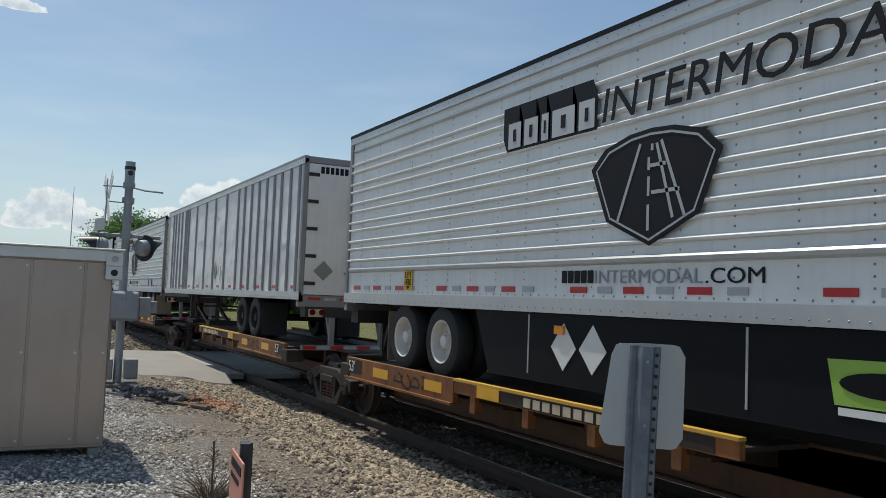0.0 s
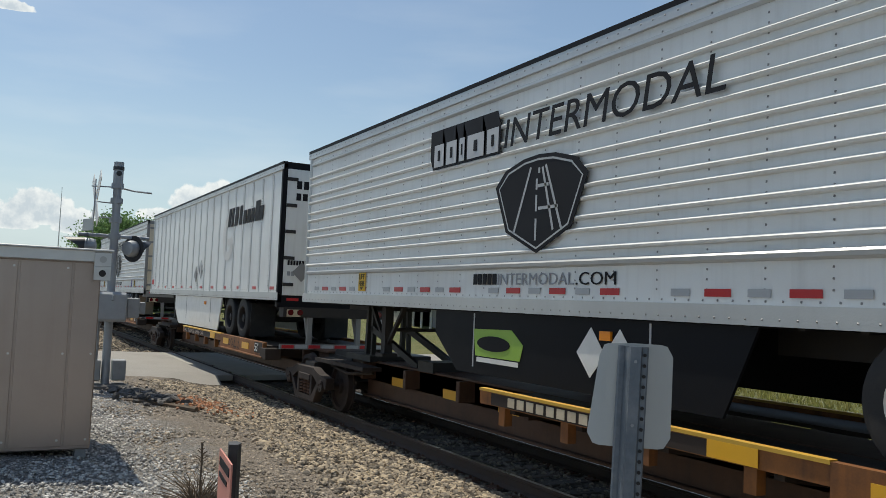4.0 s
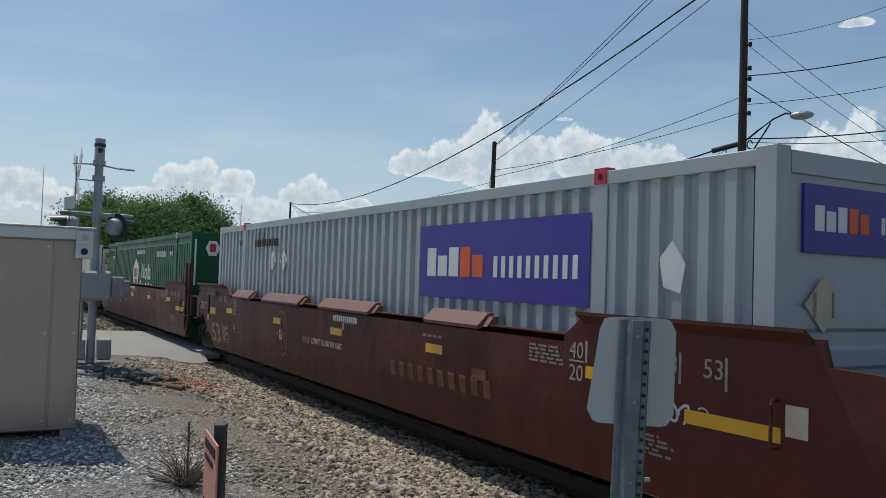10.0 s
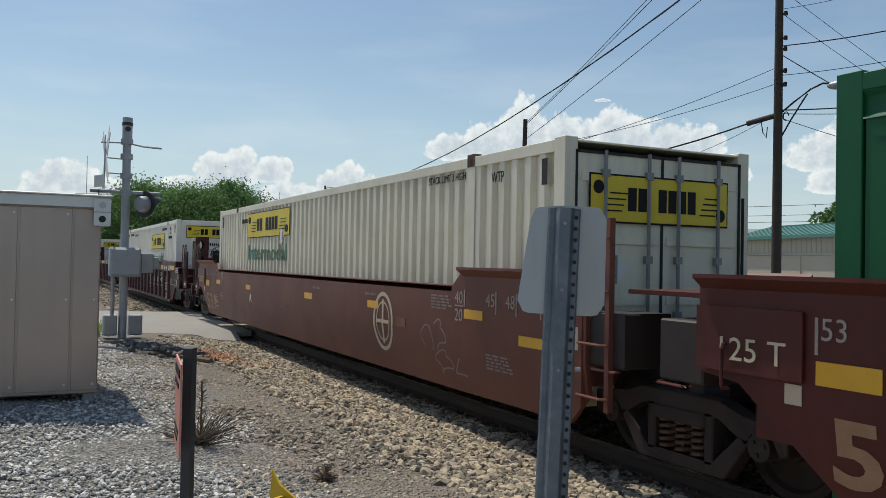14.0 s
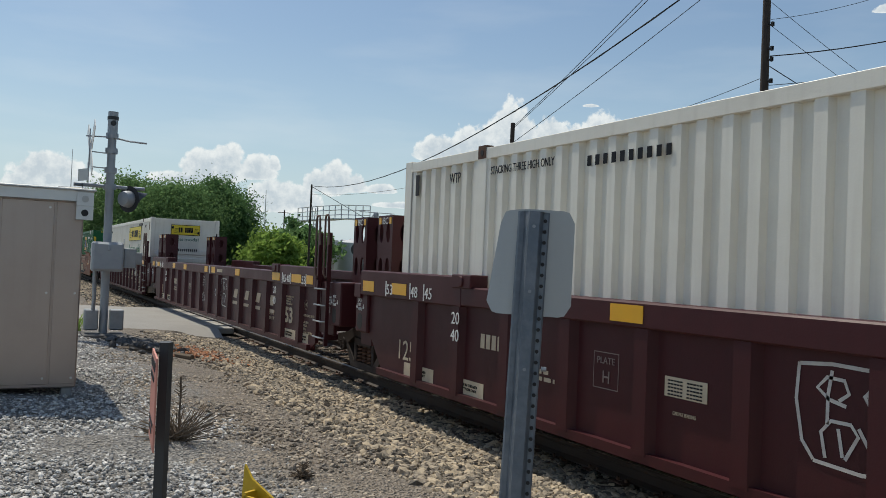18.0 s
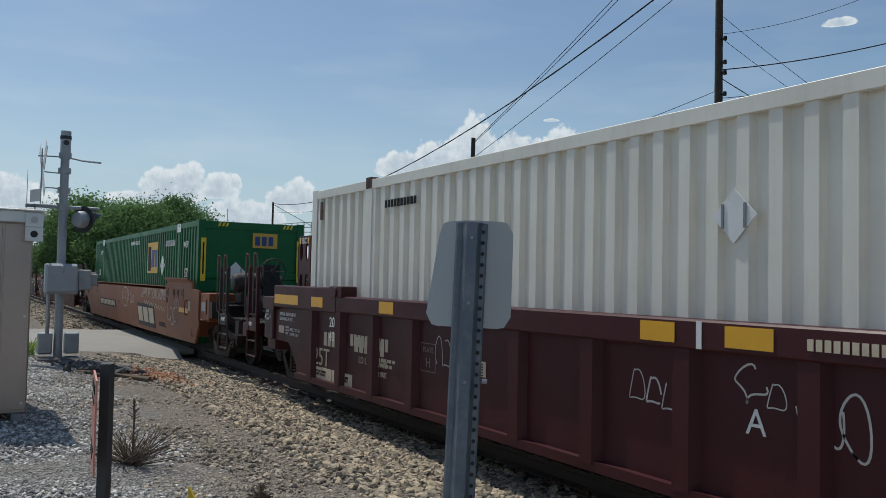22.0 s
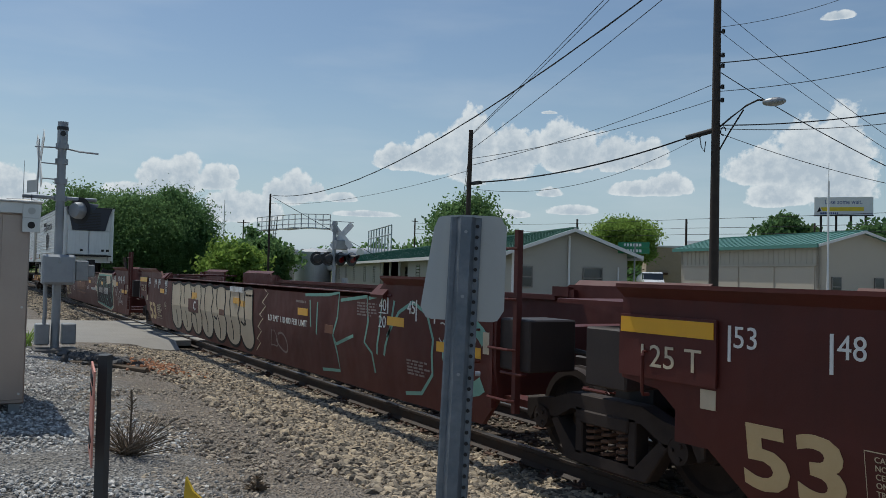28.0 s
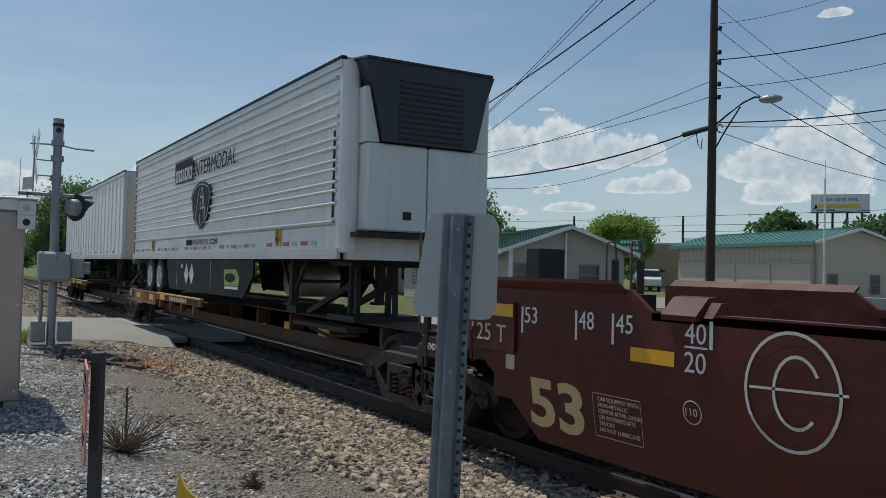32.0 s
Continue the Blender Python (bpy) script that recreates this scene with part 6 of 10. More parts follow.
def end_platform(parent, x, way, colour, seed, wheel=True, tank=True, bogie=1.05, long=1.85):
    """The end of a well car: draft sill, gratings, stanchions, brake wheel and air reservoir. way +1 looks to +x."""
    def X(d):
        return x + way * d
    bm = bmesh.new()
    box(bm, min(X(-1.6), X(long)), max(X(-1.6), X(long)), -0.42, 0.42, 0.68, 1.02)
    box(bm, min(X(0.0), X(0.25)), max(X(0.0), X(0.25)), -1.45, 1.45, 0.95, 1.30)
    box(bm, min(X(long - 0.2), X(long + 0.02)), max(X(long - 0.2), X(long + 0.02)), -1.35, 1.35, 0.72, 0.98)
    box(bm, min(X(0.2), X(long - 0.1)), max(X(0.2), X(long - 0.1)), 0.5, 0.62, 0.8, 1.0)
    box(bm, min(X(0.2), X(long - 0.1)), max(X(0.2), X(long - 0.1)), -0.62, -0.5, 0.8, 1.0)
    part("draft_sill", bm, colour, parent)
    for y0, y1, z in ((-1.3, -0.65, 1.22), (0.65, 1.3, 1.22), (-1.3, -0.5, 0.98)):
        bm = bmesh.new()
        x0, x1 = (0.15, 0.85) if z > 1.1 else (0.85, long)
        for k in range(8):
            yy = y0 + (y1 - y0) * k / 8
            box(bm, min(X(x0), X(x1)), max(X(x0), X(x1)), yy, yy + 0.04, z, z + 0.03)
        for k in range(7):
            xx = x0 + (x1 - x0) * k / 6
            box(bm, min(X(xx), X(xx + 0.03)), max(X(xx), X(xx + 0.03)), y0, y1, z - 0.004, z + 0.024)
        part("walkway_grating", bm, BLACK, parent)
    for yy in (-1.42, 1.42):
        for d in (0.80, 1.27):
            bm = bmesh.new()
            box(bm, X(d) - 0.045, X(d) + 0.045, yy - 0.03, yy + 0.03, 0.86, 2.05)
            post_ = part("handrail_post", bm, colour, parent, bevel=0.006)
            bm = bmesh.new()
            pipe(bm, [(X(d), yy - 0.03, 1.10), (X(d) - 0.10, yy - 0.05, 1.14), (X(d) - 0.12, yy - 0.05, 2.22), (X(d) - 0.08, yy - 0.05, 2.28), (X(d) + 0.03, yy - 0.05, 2.28), (X(d) + 0.05, yy - 0.04, 2.20), (X(d) + 0.04, yy - 0.02, 2.02)], 0.016)
            part("handrail", bm, WORN_RAIL, post_, "handrail with paint worn to tan")
        for z in (0.92, 1.16):
            bm = bmesh.new()
            pipe(bm, [(X(0.80), yy, z), (X(1.27), yy, z)], 0.018)
            part("ladder_rung", bm, colour, parent)
    for z in (0.4, 0.68):
        bm = bmesh.new()
        pipe(bm, [(X(0.80), -1.42, 0.98), (X(0.80), -1.42, z + 0.03), (X(0.83), -1.42, z), (X(1.33), -1.42, z), (X(1.36), -1.42, z + 0.03), (X(1.36), -1.42, 0.98)], 0.02)
        part("sill_step", bm, colour, parent)
    # valves, brake cylinder and hoses crowd the deck
    r = random.Random(seed)
    for k in range(7):
        bm = bmesh.new()
        a0, y0, z0 = r.uniform(0.1, long - 0.5), r.uniform(-0.9, 0.6), r.uniform(1.02, 1.25)
        pipe(bm, [(X(a0), y0, z0), (X(a0 + 0.12), y0 - 0.05, z0 + r.uniform(0.15, 0.5)), (X(a0 + 0.35), y0 + 0.1, z0 + r.uniform(0.1, 0.5)), (X(a0 + 0.5), y0 + r.uniform(-0.3, 0.3), z0)], r.uniform(0.016, 0.03))
        part("brake_hose", bm, BLACK, parent)
    bm = bmesh.new()
    lathe(bm, [(0.03, -0.3), (0.13, -0.29), (0.15, -0.2), (0.15, 0.15), (0.09, 0.22), (0.03, 0.4)], 14, pose(X(1.3), -0.2, 1.2, 0, 0, 90))
    part("brake_cylinder", bm, BLACK, parent)
    bm = bmesh.new()
    box(bm, min(X(0.95), X(1.35)), max(X(0.95), X(1.35)), -0.95, -0.6, 1.03, 1.40)
    box(bm, min(X(1.05), X(1.22)), max(X(1.05), X(1.22)), -0.9, -0.68, 1.40, 1.60)
    part("control_valve", bm, BLACK, parent, bevel=0.02)
    coupler(parent, X(long), way)
    bm = bmesh.new()
    box(bm, min(X(0.80), X(1.36)), max(X(0.80), X(1.36)), -1.44, -1.36, 0.86, 1.10)
    part("end_step_plate", bm, colour, parent, bevel=0.01)
    letters("B-END" if way > 0 else "A-END", 0.075, WHITE, parent, pose(min(X(0.95), X(1.3)), -1.444, 0.95, 90), width=0.27)
    if tank:
        bm = bmesh.new()
        lathe(bm, [(0.05, -0.55), (0.16, -0.53), (0.22, -0.45), (0.22, 0.45), (0.16, 0.53), (0.05, 0.55)], 18, pose(X(0.45), -0.55, 1.72))
        box(bm, X(0.45) - 0.2, X(0.45) + 0.2, -0.95, -0.85, 1.3, 1.55)
        box(bm, X(0.45) - 0.2, X(0.45) + 0.2, -0.25, -0.15, 1.3, 1.55)
        part("air_reservoir", bm, colour, parent, "dark air reservoir tank")
    bm = bmesh.new()
    box(bm, X(0.55) - 0.12, X(0.55) + 0.12, -0.48, -0.12, 1.0, 2.12)
    prism(bm, [(X(0.3), 1.0), (X(1.0), 1.0), (X(0.8), 1.7), (X(0.55), 1.7)], 0.3, 0.36, "y")
    for k in range(3):                          # raised steps across the deck
        box(bm, min(X(0.2 + 0.5 * k), X(0.62 + 0.5 * k)), max(X(0.2 + 0.5 * k), X(0.62 + 0.5 * k)), 0.2, 1.1, 1.05, 1.62 - 0.18 * k)
    for k in range(4):
        pipe(bm, [(X(0.4 + 0.3 * k), 0.1, 1.05), (X(0.6 + 0.3 * k), -0.3, 1.15 + 0.05 * (k % 2)), (X(0.8 + 0.3 * k), -0.6, 1.05)], 0.03)
    part("brake_stand", bm, BLACK, parent)
    if wheel:
        bm = bmesh.new()
        c = Vector((X(0.75), -0.30, 1.98))
        ring = [c + Vector((0.03 * way, 0.27 * math.cos(a), 0.27 * math.sin(a))) for a in [2 * math.pi * i / 20 for i in range(21)]]
        pipe(bm, ring, 0.016, 6)
        for k in range(6):
            a = 2 * math.pi * k / 6
            pipe(bm, [c, c + Vector((0.03 * way, 0.27 * math.cos(a), 0.27 * math.sin(a)))], 0.012, 5)
        rod(bm, c - Vector((0.12 * way, 0, 0)), c + Vector((0.05 * way, 0, 0)), 0.05, 10)
        part("brake_wheel", bm, BLACK, parent, "black spoked hand brake wheel")
    truck(parent, X(bogie))


# -- well cars with smooth folded sides
def smooth_side(length, near=-1, right_end=False):
    """One side sheet: folded inwards below, raised at both ends, cut away over the bogies."""
    bm = bmesh.new()
    cols = [(0.70, 1.53, 0.78), (0.38, 1.54, 0.52), (0.10, 1.55, 0.30), (0.05, 1.73, 0.30)] if right_end else [(0.0, 1.73, 0.62), (-0.35, 1.73, 0.30)]
    cols += [(-1.35, 1.73, 0.30), (-2.5, 1.73, 0.29), (-2.74, 1.56, 0.29)]
    ends = [(-length + 2.74, 1.56, 0.29), (-length + 2.5, 1.73, 0.29), (-length + 1.25, 1.73, 0.30), (-length + 0.4, 1.73, 1.0), (-length, 1.73, 1.05)]
    k = int((length - 5.48) / 1.5)
    mid = [(-2.74 - (length - 5.48) * i / k, 1.56, 0.29) for i in range(1, k)]
    cols = cols + mid + ends

    def fold(z):
        return -1.50 if z >= 0.93 else -1.50 + (0.93 - z) * 0.14
    outer, inner = [], []
    for x, top, bottom in cols:
        zs = [top, max(0.93, bottom + 0.001), bottom] if bottom < 0.93 else [top, (top + bottom) / 2, bottom]
        outer.append([bm.verts.new((x, near * -fold(z), z)) for z in zs])
        inner.append([bm.verts.new((x, near * -(fold(z) + 0.05), z)) for z in zs])
    for a, b in zip(outer, outer[1:]):
        for i in range(2):
            bm.faces.new((a[i], b[i], b[i + 1], a[i + 1]))
    for a, b in zip(inner, inner[1:]):
        for i in range(2):
            bm.faces.new((a[i], a[i + 1], b[i + 1], b[i]))
    for i in range(len(cols) - 1):
        bm.faces.new((outer[i][0], inner[i][0], inner[i + 1][0], outer[i + 1][0]))
        bm.faces.new((outer[i][2], outer[i + 1][2], inner[i + 1][2], inner[i][2]))
    for a, b in ((outer[0], inner[0]), (outer[-1], inner[-1])):
        for i in range(2):
            bm.faces.new((a[i], a[i + 1], b[i + 1], b[i]))
    return bm


def flare(bm, x0, x1, near):
    """The leaning lip along the top of a raised end."""
    y = 1.50 * near
    q = [(y, 1.73), (y + 0.10 * near, 1.80), (y + 0.10 * near, 1.77), (y + 0.0 * near, 1.69)]
    prism(bm, q, x0, x1, "x")


def well_floor(parent, length, colour):
    bm = bmesh.new()
    for k in range(9):
        x = -2.0 - (length - 4.0) * k / 8
        box(bm, x - 0.18, x + 0.18, -1.38, 1.38, 0.31, 0.42)
    for x0 in (-0.9, -length + 0.5):
        box(bm, x0, x0 + 0.4, -1.42, 1.42, 0.62, 1.28)
    box(bm, -length + 0.9, -0.9, -0.12, 0.12, 0.24, 0.33)
    part("well_floor", bm, colour, parent)


def number_stripe(parent, x, words, z=1.40, size=0.17, ink=None):
    """A dimension mark: numerals beside an upright tick."""
    letters(words, size, ink or WHITE, parent, pose(x, SIDE - 0.004, z, 90))
    plate(parent, "tick", rect(x - 0.05, x - 0.02, z - 0.06, z + size + 0.03), SIDE - 0.001, ink or WHITE)


def fine_print(parent, x, z, width, rows, ink, seed, height=0.035, y=None):
    r = random.Random(seed)
    bm = bmesh.new()
    y = SIDE - 0.001 if y is None else y
    for i in range(rows):
        c = x
        end = x + width * r.uniform(0.7, 1.0)
        while c < end:
            w = r.uniform(0.05, 0.16)
            prism(bm, rect(c, min(c + w, end), z - i * height * 1.75, z - i * height * 1.75 + height), y, y - 0.004, "y")
            c += w + 0.035
    part("fine_print", bm, ink, parent, smooth=False)


def small_text(parent, words, x, z, size=0.075, ink=None, y=None, width=None):
    for i, w in enumerate(words.split("|")):
        letters(w, size, ink or CREAM, parent, pose(x, (SIDE if y is None else y) - 0.003, z - i * size * 1.45, 90), width=None)


def container_guides(parent, length, colour, spans):
    """Sloping hoods on the top edge that guide a container in."""
    for x0, x1 in spans:
        for s in (-1, 1):
            bm = bmesh.new()
            prism(bm, [(1.56 * s, 1.52), (1.57 * s, 1.56), (1.44 * s, 1.69), (1.36 * s, 1.70), (1.36 * s, 1.56)], x0, x1 - 0.06, "x")
            prism(bm, [(1.52 * s, 1.55), (1.43 * s, 1.66), (1.37 * s, 1.66), (1.37 * s, 1.55)], x1 - 0.06, x1 + 0.05, "x")
            part("guide_hood", bm, colour, parent, "faded pinkish steel hood" if x1 - x0 > 0.8 else "")


FADED_MARK = paint("faded_white_stencil", (0.40, 0.33, 0.29), 0.6, dirt=0.7, dirt_colour=(0.14, 0.07, 0.055), scale=4)
FADED_BIG = paint("faded_tan_numerals", (0.36, 0.21, 0.12), 0.6, dirt=0.7, dirt_colour=(0.16, 0.07, 0.045), scale=3)
BIG_INK = paint("faded_cream_numerals", (0.60, 0.45, 0.24), 0.6, dirt=0.5, dirt_colour=(0.42, 0.24, 0.10), scale=2.5)
FADED_HOOD = paint("faded_pinkish_hood", (0.20, 0.09, 0.075), 0.55, dirt=0.4, dirt_colour=(0.12, 0.05, 0.042), streak=0.3)


def smooth_well(at, length, colour, label, seed, right_end=False, left_end=False, right_joint=True, letter="", ink=CREAM, guides=True, big="53"):
    car = rides(thing("well_car", label, "rail car", "container well cars"), at)
    r = random.Random(seed)
    for s in (-1, 1):
        bm = smooth_side(length, s, right_end)
        for x0, x1 in ((-2.45, -0.02), (-length + 0.02, -length + 2.45)):
            flare(bm, x0, x1, s)
        box(bm, -length + 2.74, -2.74, 1.44 * s - 0.06, 1.44 * s + 0.06, 1.50, 1.575)
        part("side_sheet", bm, colour, car, bevel=0.0)
    well_floor(car, length, colour)
    if guides:
        container_guides(car, length, FADED_HOOD if guides is not True else colour, guides if guides is not True else ((-2.78, -2.35), (-length + 2.9, -length + 3.3)))
    # boxes for jacking at the corners, with their ladder
    for x, way in ((0.0, 1), (-length, -1)):
        run_on = way > 0 and right_end           # the sides run on past the well to a box with a framed plate
        blocks = [(0.68, 1.44, s * 0.9, s * 1.46, 0.87, 1.48) for s in (-1, 1)] if run_on else [(x, x + 0.5 * way, s * 0.9, s * 1.46, 0.92, 1.42) for s in (-1, 1)]
        for a, b, c, d, z0, z1 in blocks:
            bm = bmesh.new()
            box(bm, min(a, b), max(a, b), min(c, d), max(c, d), z0, z1)
            # near-black, as the shade in the gap at the car's end
            part("corner_block", bm, colour if run_on and colour is ORANGE else END_BLACK, car, bevel=0.015)
        bm = bmesh.new()
        if run_on:
            box(bm, -0.12, -0.02, -1.46, 1.46, 0.45, 1.40)
            plate(car, "plate_frame", rect(0.82, 1.26, 1.02, 1.34), -1.458, colour, 0.018)
            plate(car, "plate_frame", rect(0.88, 1.20, 1.08, 1.28), -1.474, INK_GREY, 0.006)
        else:
            box(bm, min(x, x + 0.62 * way), max(x, x + 0.62 * way), -0.5, 0.5, 0.62, 1.02)
        part("end_bulkhead", bm, colour if run_on else END_BLACK, car, bevel=0.015)
        bm = bmesh.new()
        off = 0.9 if way > 0 and right_end else 0.0
        grab(bm, (x + off + 0.12 * way, -1.46, 0.90), (x + off + 0.45 * way, -1.46, 0.90), -0.07)
        part("grab_iron", bm, colour, car)
        bm = bmesh.new()
        grab(bm, (x - 0.3 * way, -1.5, 1.28), (x - 0.3 * way, -1.5, 0.95), -0.07)
        part("grab_iron", bm, colour, car)
    # yellow reflector strips
    for x, z, w in ((-0.72, 0.98, 0.9), (-2.18, 1.19, 0.44), (-5.3, 1.15, 0.42), (-8.46, 1.14, 0.46), (-length + 6.05, 1.14, 0.42), (-length + 2.75, 1.17, 0.46)):
        if colour is ORANGE and -16 < x < -1:
            continue
        plate(car, "reflector", rect(x - w / 2, x + w / 2, z, z + 0.11), SIDE - 0.001, REFLEX_Y)
    worn = at > -140
    mark = ink if colour is ORANGE else FADED_MARK if worn else WHITE
    for x, w in ((-1.88, "45"), (-1.45, "48"), (-0.98, "53")):
        letters(w, 0.15, mark, car, pose(x, SIDE - 0.004, 1.36, 90), width=0.19)
        plate(car, "tick", rect(x + 0.21, x + 0.235, 1.28, 1.53), SIDE - 0.001, mark)
    for x, w in ((1.06, "53"), (1.84, "48"), (2.30, "45")):
        plate(car, "tick", rect(-length + x, -length + x + 0.025, 1.28, 1.53), SIDE - 0.001, mark)
        letters(w, 0.15, mark, car, pose(-length + x + 0.05, SIDE - 0.004, 1.38, 90), width=0.19)
    for x in (-2.64, -length + 3.08):
        letters("40", 0.15, mark, car, pose(x, SIDE - 0.004, 1.36, 90), width=0.2)
        letters("20", 0.15, mark, car, pose(x, SIDE - 0.004, 1.15, 90), width=0.2)
        plate(car, "tick", rect(x, x + 0.21, 1.325, 1.34), SIDE - 0.001, mark)
        plate(car, "tick", rect(x + 0.23, x + 0.26, 1.33, 1.53), SIDE - 0.001, mark)
    if big:
        letters(big, 0.42, FADED_BIG if worn else BIG_INK, car, pose(-length + 1.17, SIDE - 0.004, 0.46, 90), width=0.76, bold=0.04)
    plate(car, "load_plate", rect(-length + 0.0, -length + 0.98, 1.08, 1.56), SIDE - 0.012, colour, 0.02)
    letters("125 T", 0.17, ink, car, pose(-length + 0.25, SIDE - 0.036, 1.17, 90), width=0.6)
    if at < -200:
        plate(car, "reflector", rect(-length + 0.02, -length + 0.96, 1.42, 1.54), SIDE - 0.033, REFLEX_Y)
    else:
        plate(car, "reflector", rect(-length + 1.07, -length + 1.55, 1.08, 1.24), SIDE - 0.001, REFLEX_Y)
    for x in (-5.6, -8.2):
        fine_print(car, x, 1.34, 0.6, 1, SPRAY_GREY, seed + int(-x * 3), 0.035)
    for x, z in ((-1.9, 0.80), (-3.3, 1.42)):
        fine_print(car, x, z, 0.6, 5, SPRAY_GREY, seed + int(-x), 0.022)
    if colour is not ORANGE:
        small_text(car, "CAR EQUIPPED WITH|NON-METALLIC|CENTER BOWL LINERS|ON INTERMEDIATE|TRUCKS|DO NOT LUBRICATE", -length + 2.12, 0.80, 0.035, CREAM)
        bm = bmesh.new()
        ribbon(bm, rect(-length + 2.06, -length + 2.62, 0.50, 0.86), 0.008, SIDE - 0.002, True)
        part("marking", bm, CREAM, car, smooth=False)
        bm = bmesh.new()
        ribbon(bm, oval(-length + 3.15, 0.86, 0.085, 0.085), 0.01, SIDE - 0.002, True)
        part("marking", bm, CREAM, car, smooth=False)
        letters("110", 0.055, CREAM, car, pose(-length + 3.09, SIDE - 0.004, 0.835, 90), width=0.11)
        plate(car, "patch", rect(-length + 0.82, -length + 0.96, 0.92, 1.06), SIDE - 0.001, SPRAY_TAN)
    plate(car, "badge", rect(-0.23, -0.05, 1.04, 1.26), SIDE - 0.001, CREAM)
    letters(letter, 0.2, WHITE, car, pose(-length + 6.2, SIDE - 0.004, 0.86, 90)) if letter else None
    plate(car, "patch", rect(-4.4, -4.1, 0.95, 1.07), SIDE - 0.001, FADED)
    plate(car, "patch", rect(-9.95, -9.6, 0.9, 1.02), SIDE - 0.001, FADED)
    if right_joint:
        ladder(car, 0.12, 0.52, 2.28, -1.50, 0.40, 4, colour)
    if right_end:
        end_platform(car, 1.40, 1, END_BLACK, seed, bogie=-0.2)
    if left_end:
        end_platform(car, -length + 0.4, -1, END_BLACK, seed + 1, wheel=False, tank=False, bogie=1.45, long=1.6)
    else:
        truck(car, -length - 0.65)
        bm = bmesh.new()
        box(bm, -length - 1.35, -length + 0.1, -0.35, 0.35, 0.66, 0.98)
        box(bm, -length - 0.9, -length - 0.4, -0.75, 0.75, 0.68, 0.86)
        part("articulated_joint", bm, BLACK, car)
        bm = bmesh.new()
        for k in range(4):
            pipe(bm, [(-length + 0.1, -0.9 + 0.5 * k, 1.1), (-length - 0.4, -1.0 + 0.5 * k, 0.95), (-length - 0.8, -0.8 + 0.45 * k, 1.05), (-length - 1.3, -0.9 + 0.5 * k, 1.12)], 0.028)
        part("brake_hose", bm, BLACK, car)
        bm = bmesh.new()
        box(bm, -length - 1.1, -length - 0.1, -1.3, 1.3, 1.60, 1.64)
        part("bridge_plate", bm, colour, car)
    return car


def pierced(bm, x0, x1, z0, z1, y0, y1, columns, rows, rx, rz, turned=False):
    """A plate with rows of oval holes cut right through it; turned: it faces along x."""
    n = 16

    def at(x, y, z):
        return bm.verts.new((y, x, z) if turned else (x, y, z))
    for c in range(columns):
        for r in range(rows):
            a, b = x0 + (x1 - x0) * c / columns, x0 + (x1 - x0) * (c + 1) / columns
            e, f = z0 + (z1 - z0) * r / rows, z0 + (z1 - z0) * (r + 1) / rows
            cx, cz, hx, hz = (a + b) / 2, (e + f) / 2, (b - a) / 2, (f - e) / 2
            rings = []
            for y in (y0, y1):
                inner, outer = [], []
                for k in range(n):
                    q = 2 * math.pi * k / n
                    u, v = math.cos(q), math.sin(q)
                    m = max(abs(u), abs(v))
                    inner.append(at(cx + rx * u, y, cz + rz * v))
                    outer.append(at(cx + hx * u / m, y, cz + hz * v / m))
                rings.append((inner, outer))
            for k in range(n):
                g = (k + 1) % n
                for inner, outer in rings:
                    bm.faces.new((inner[k], inner[g], outer[g], outer[k]))
                bm.faces.new((rings[0][0][k], rings[0][0][g], rings[1][0][g], rings[1][0][k]))
                bm.faces.new((rings[0][1][k], rings[0][1][g], rings[1][1][g], rings[1][1][k]))


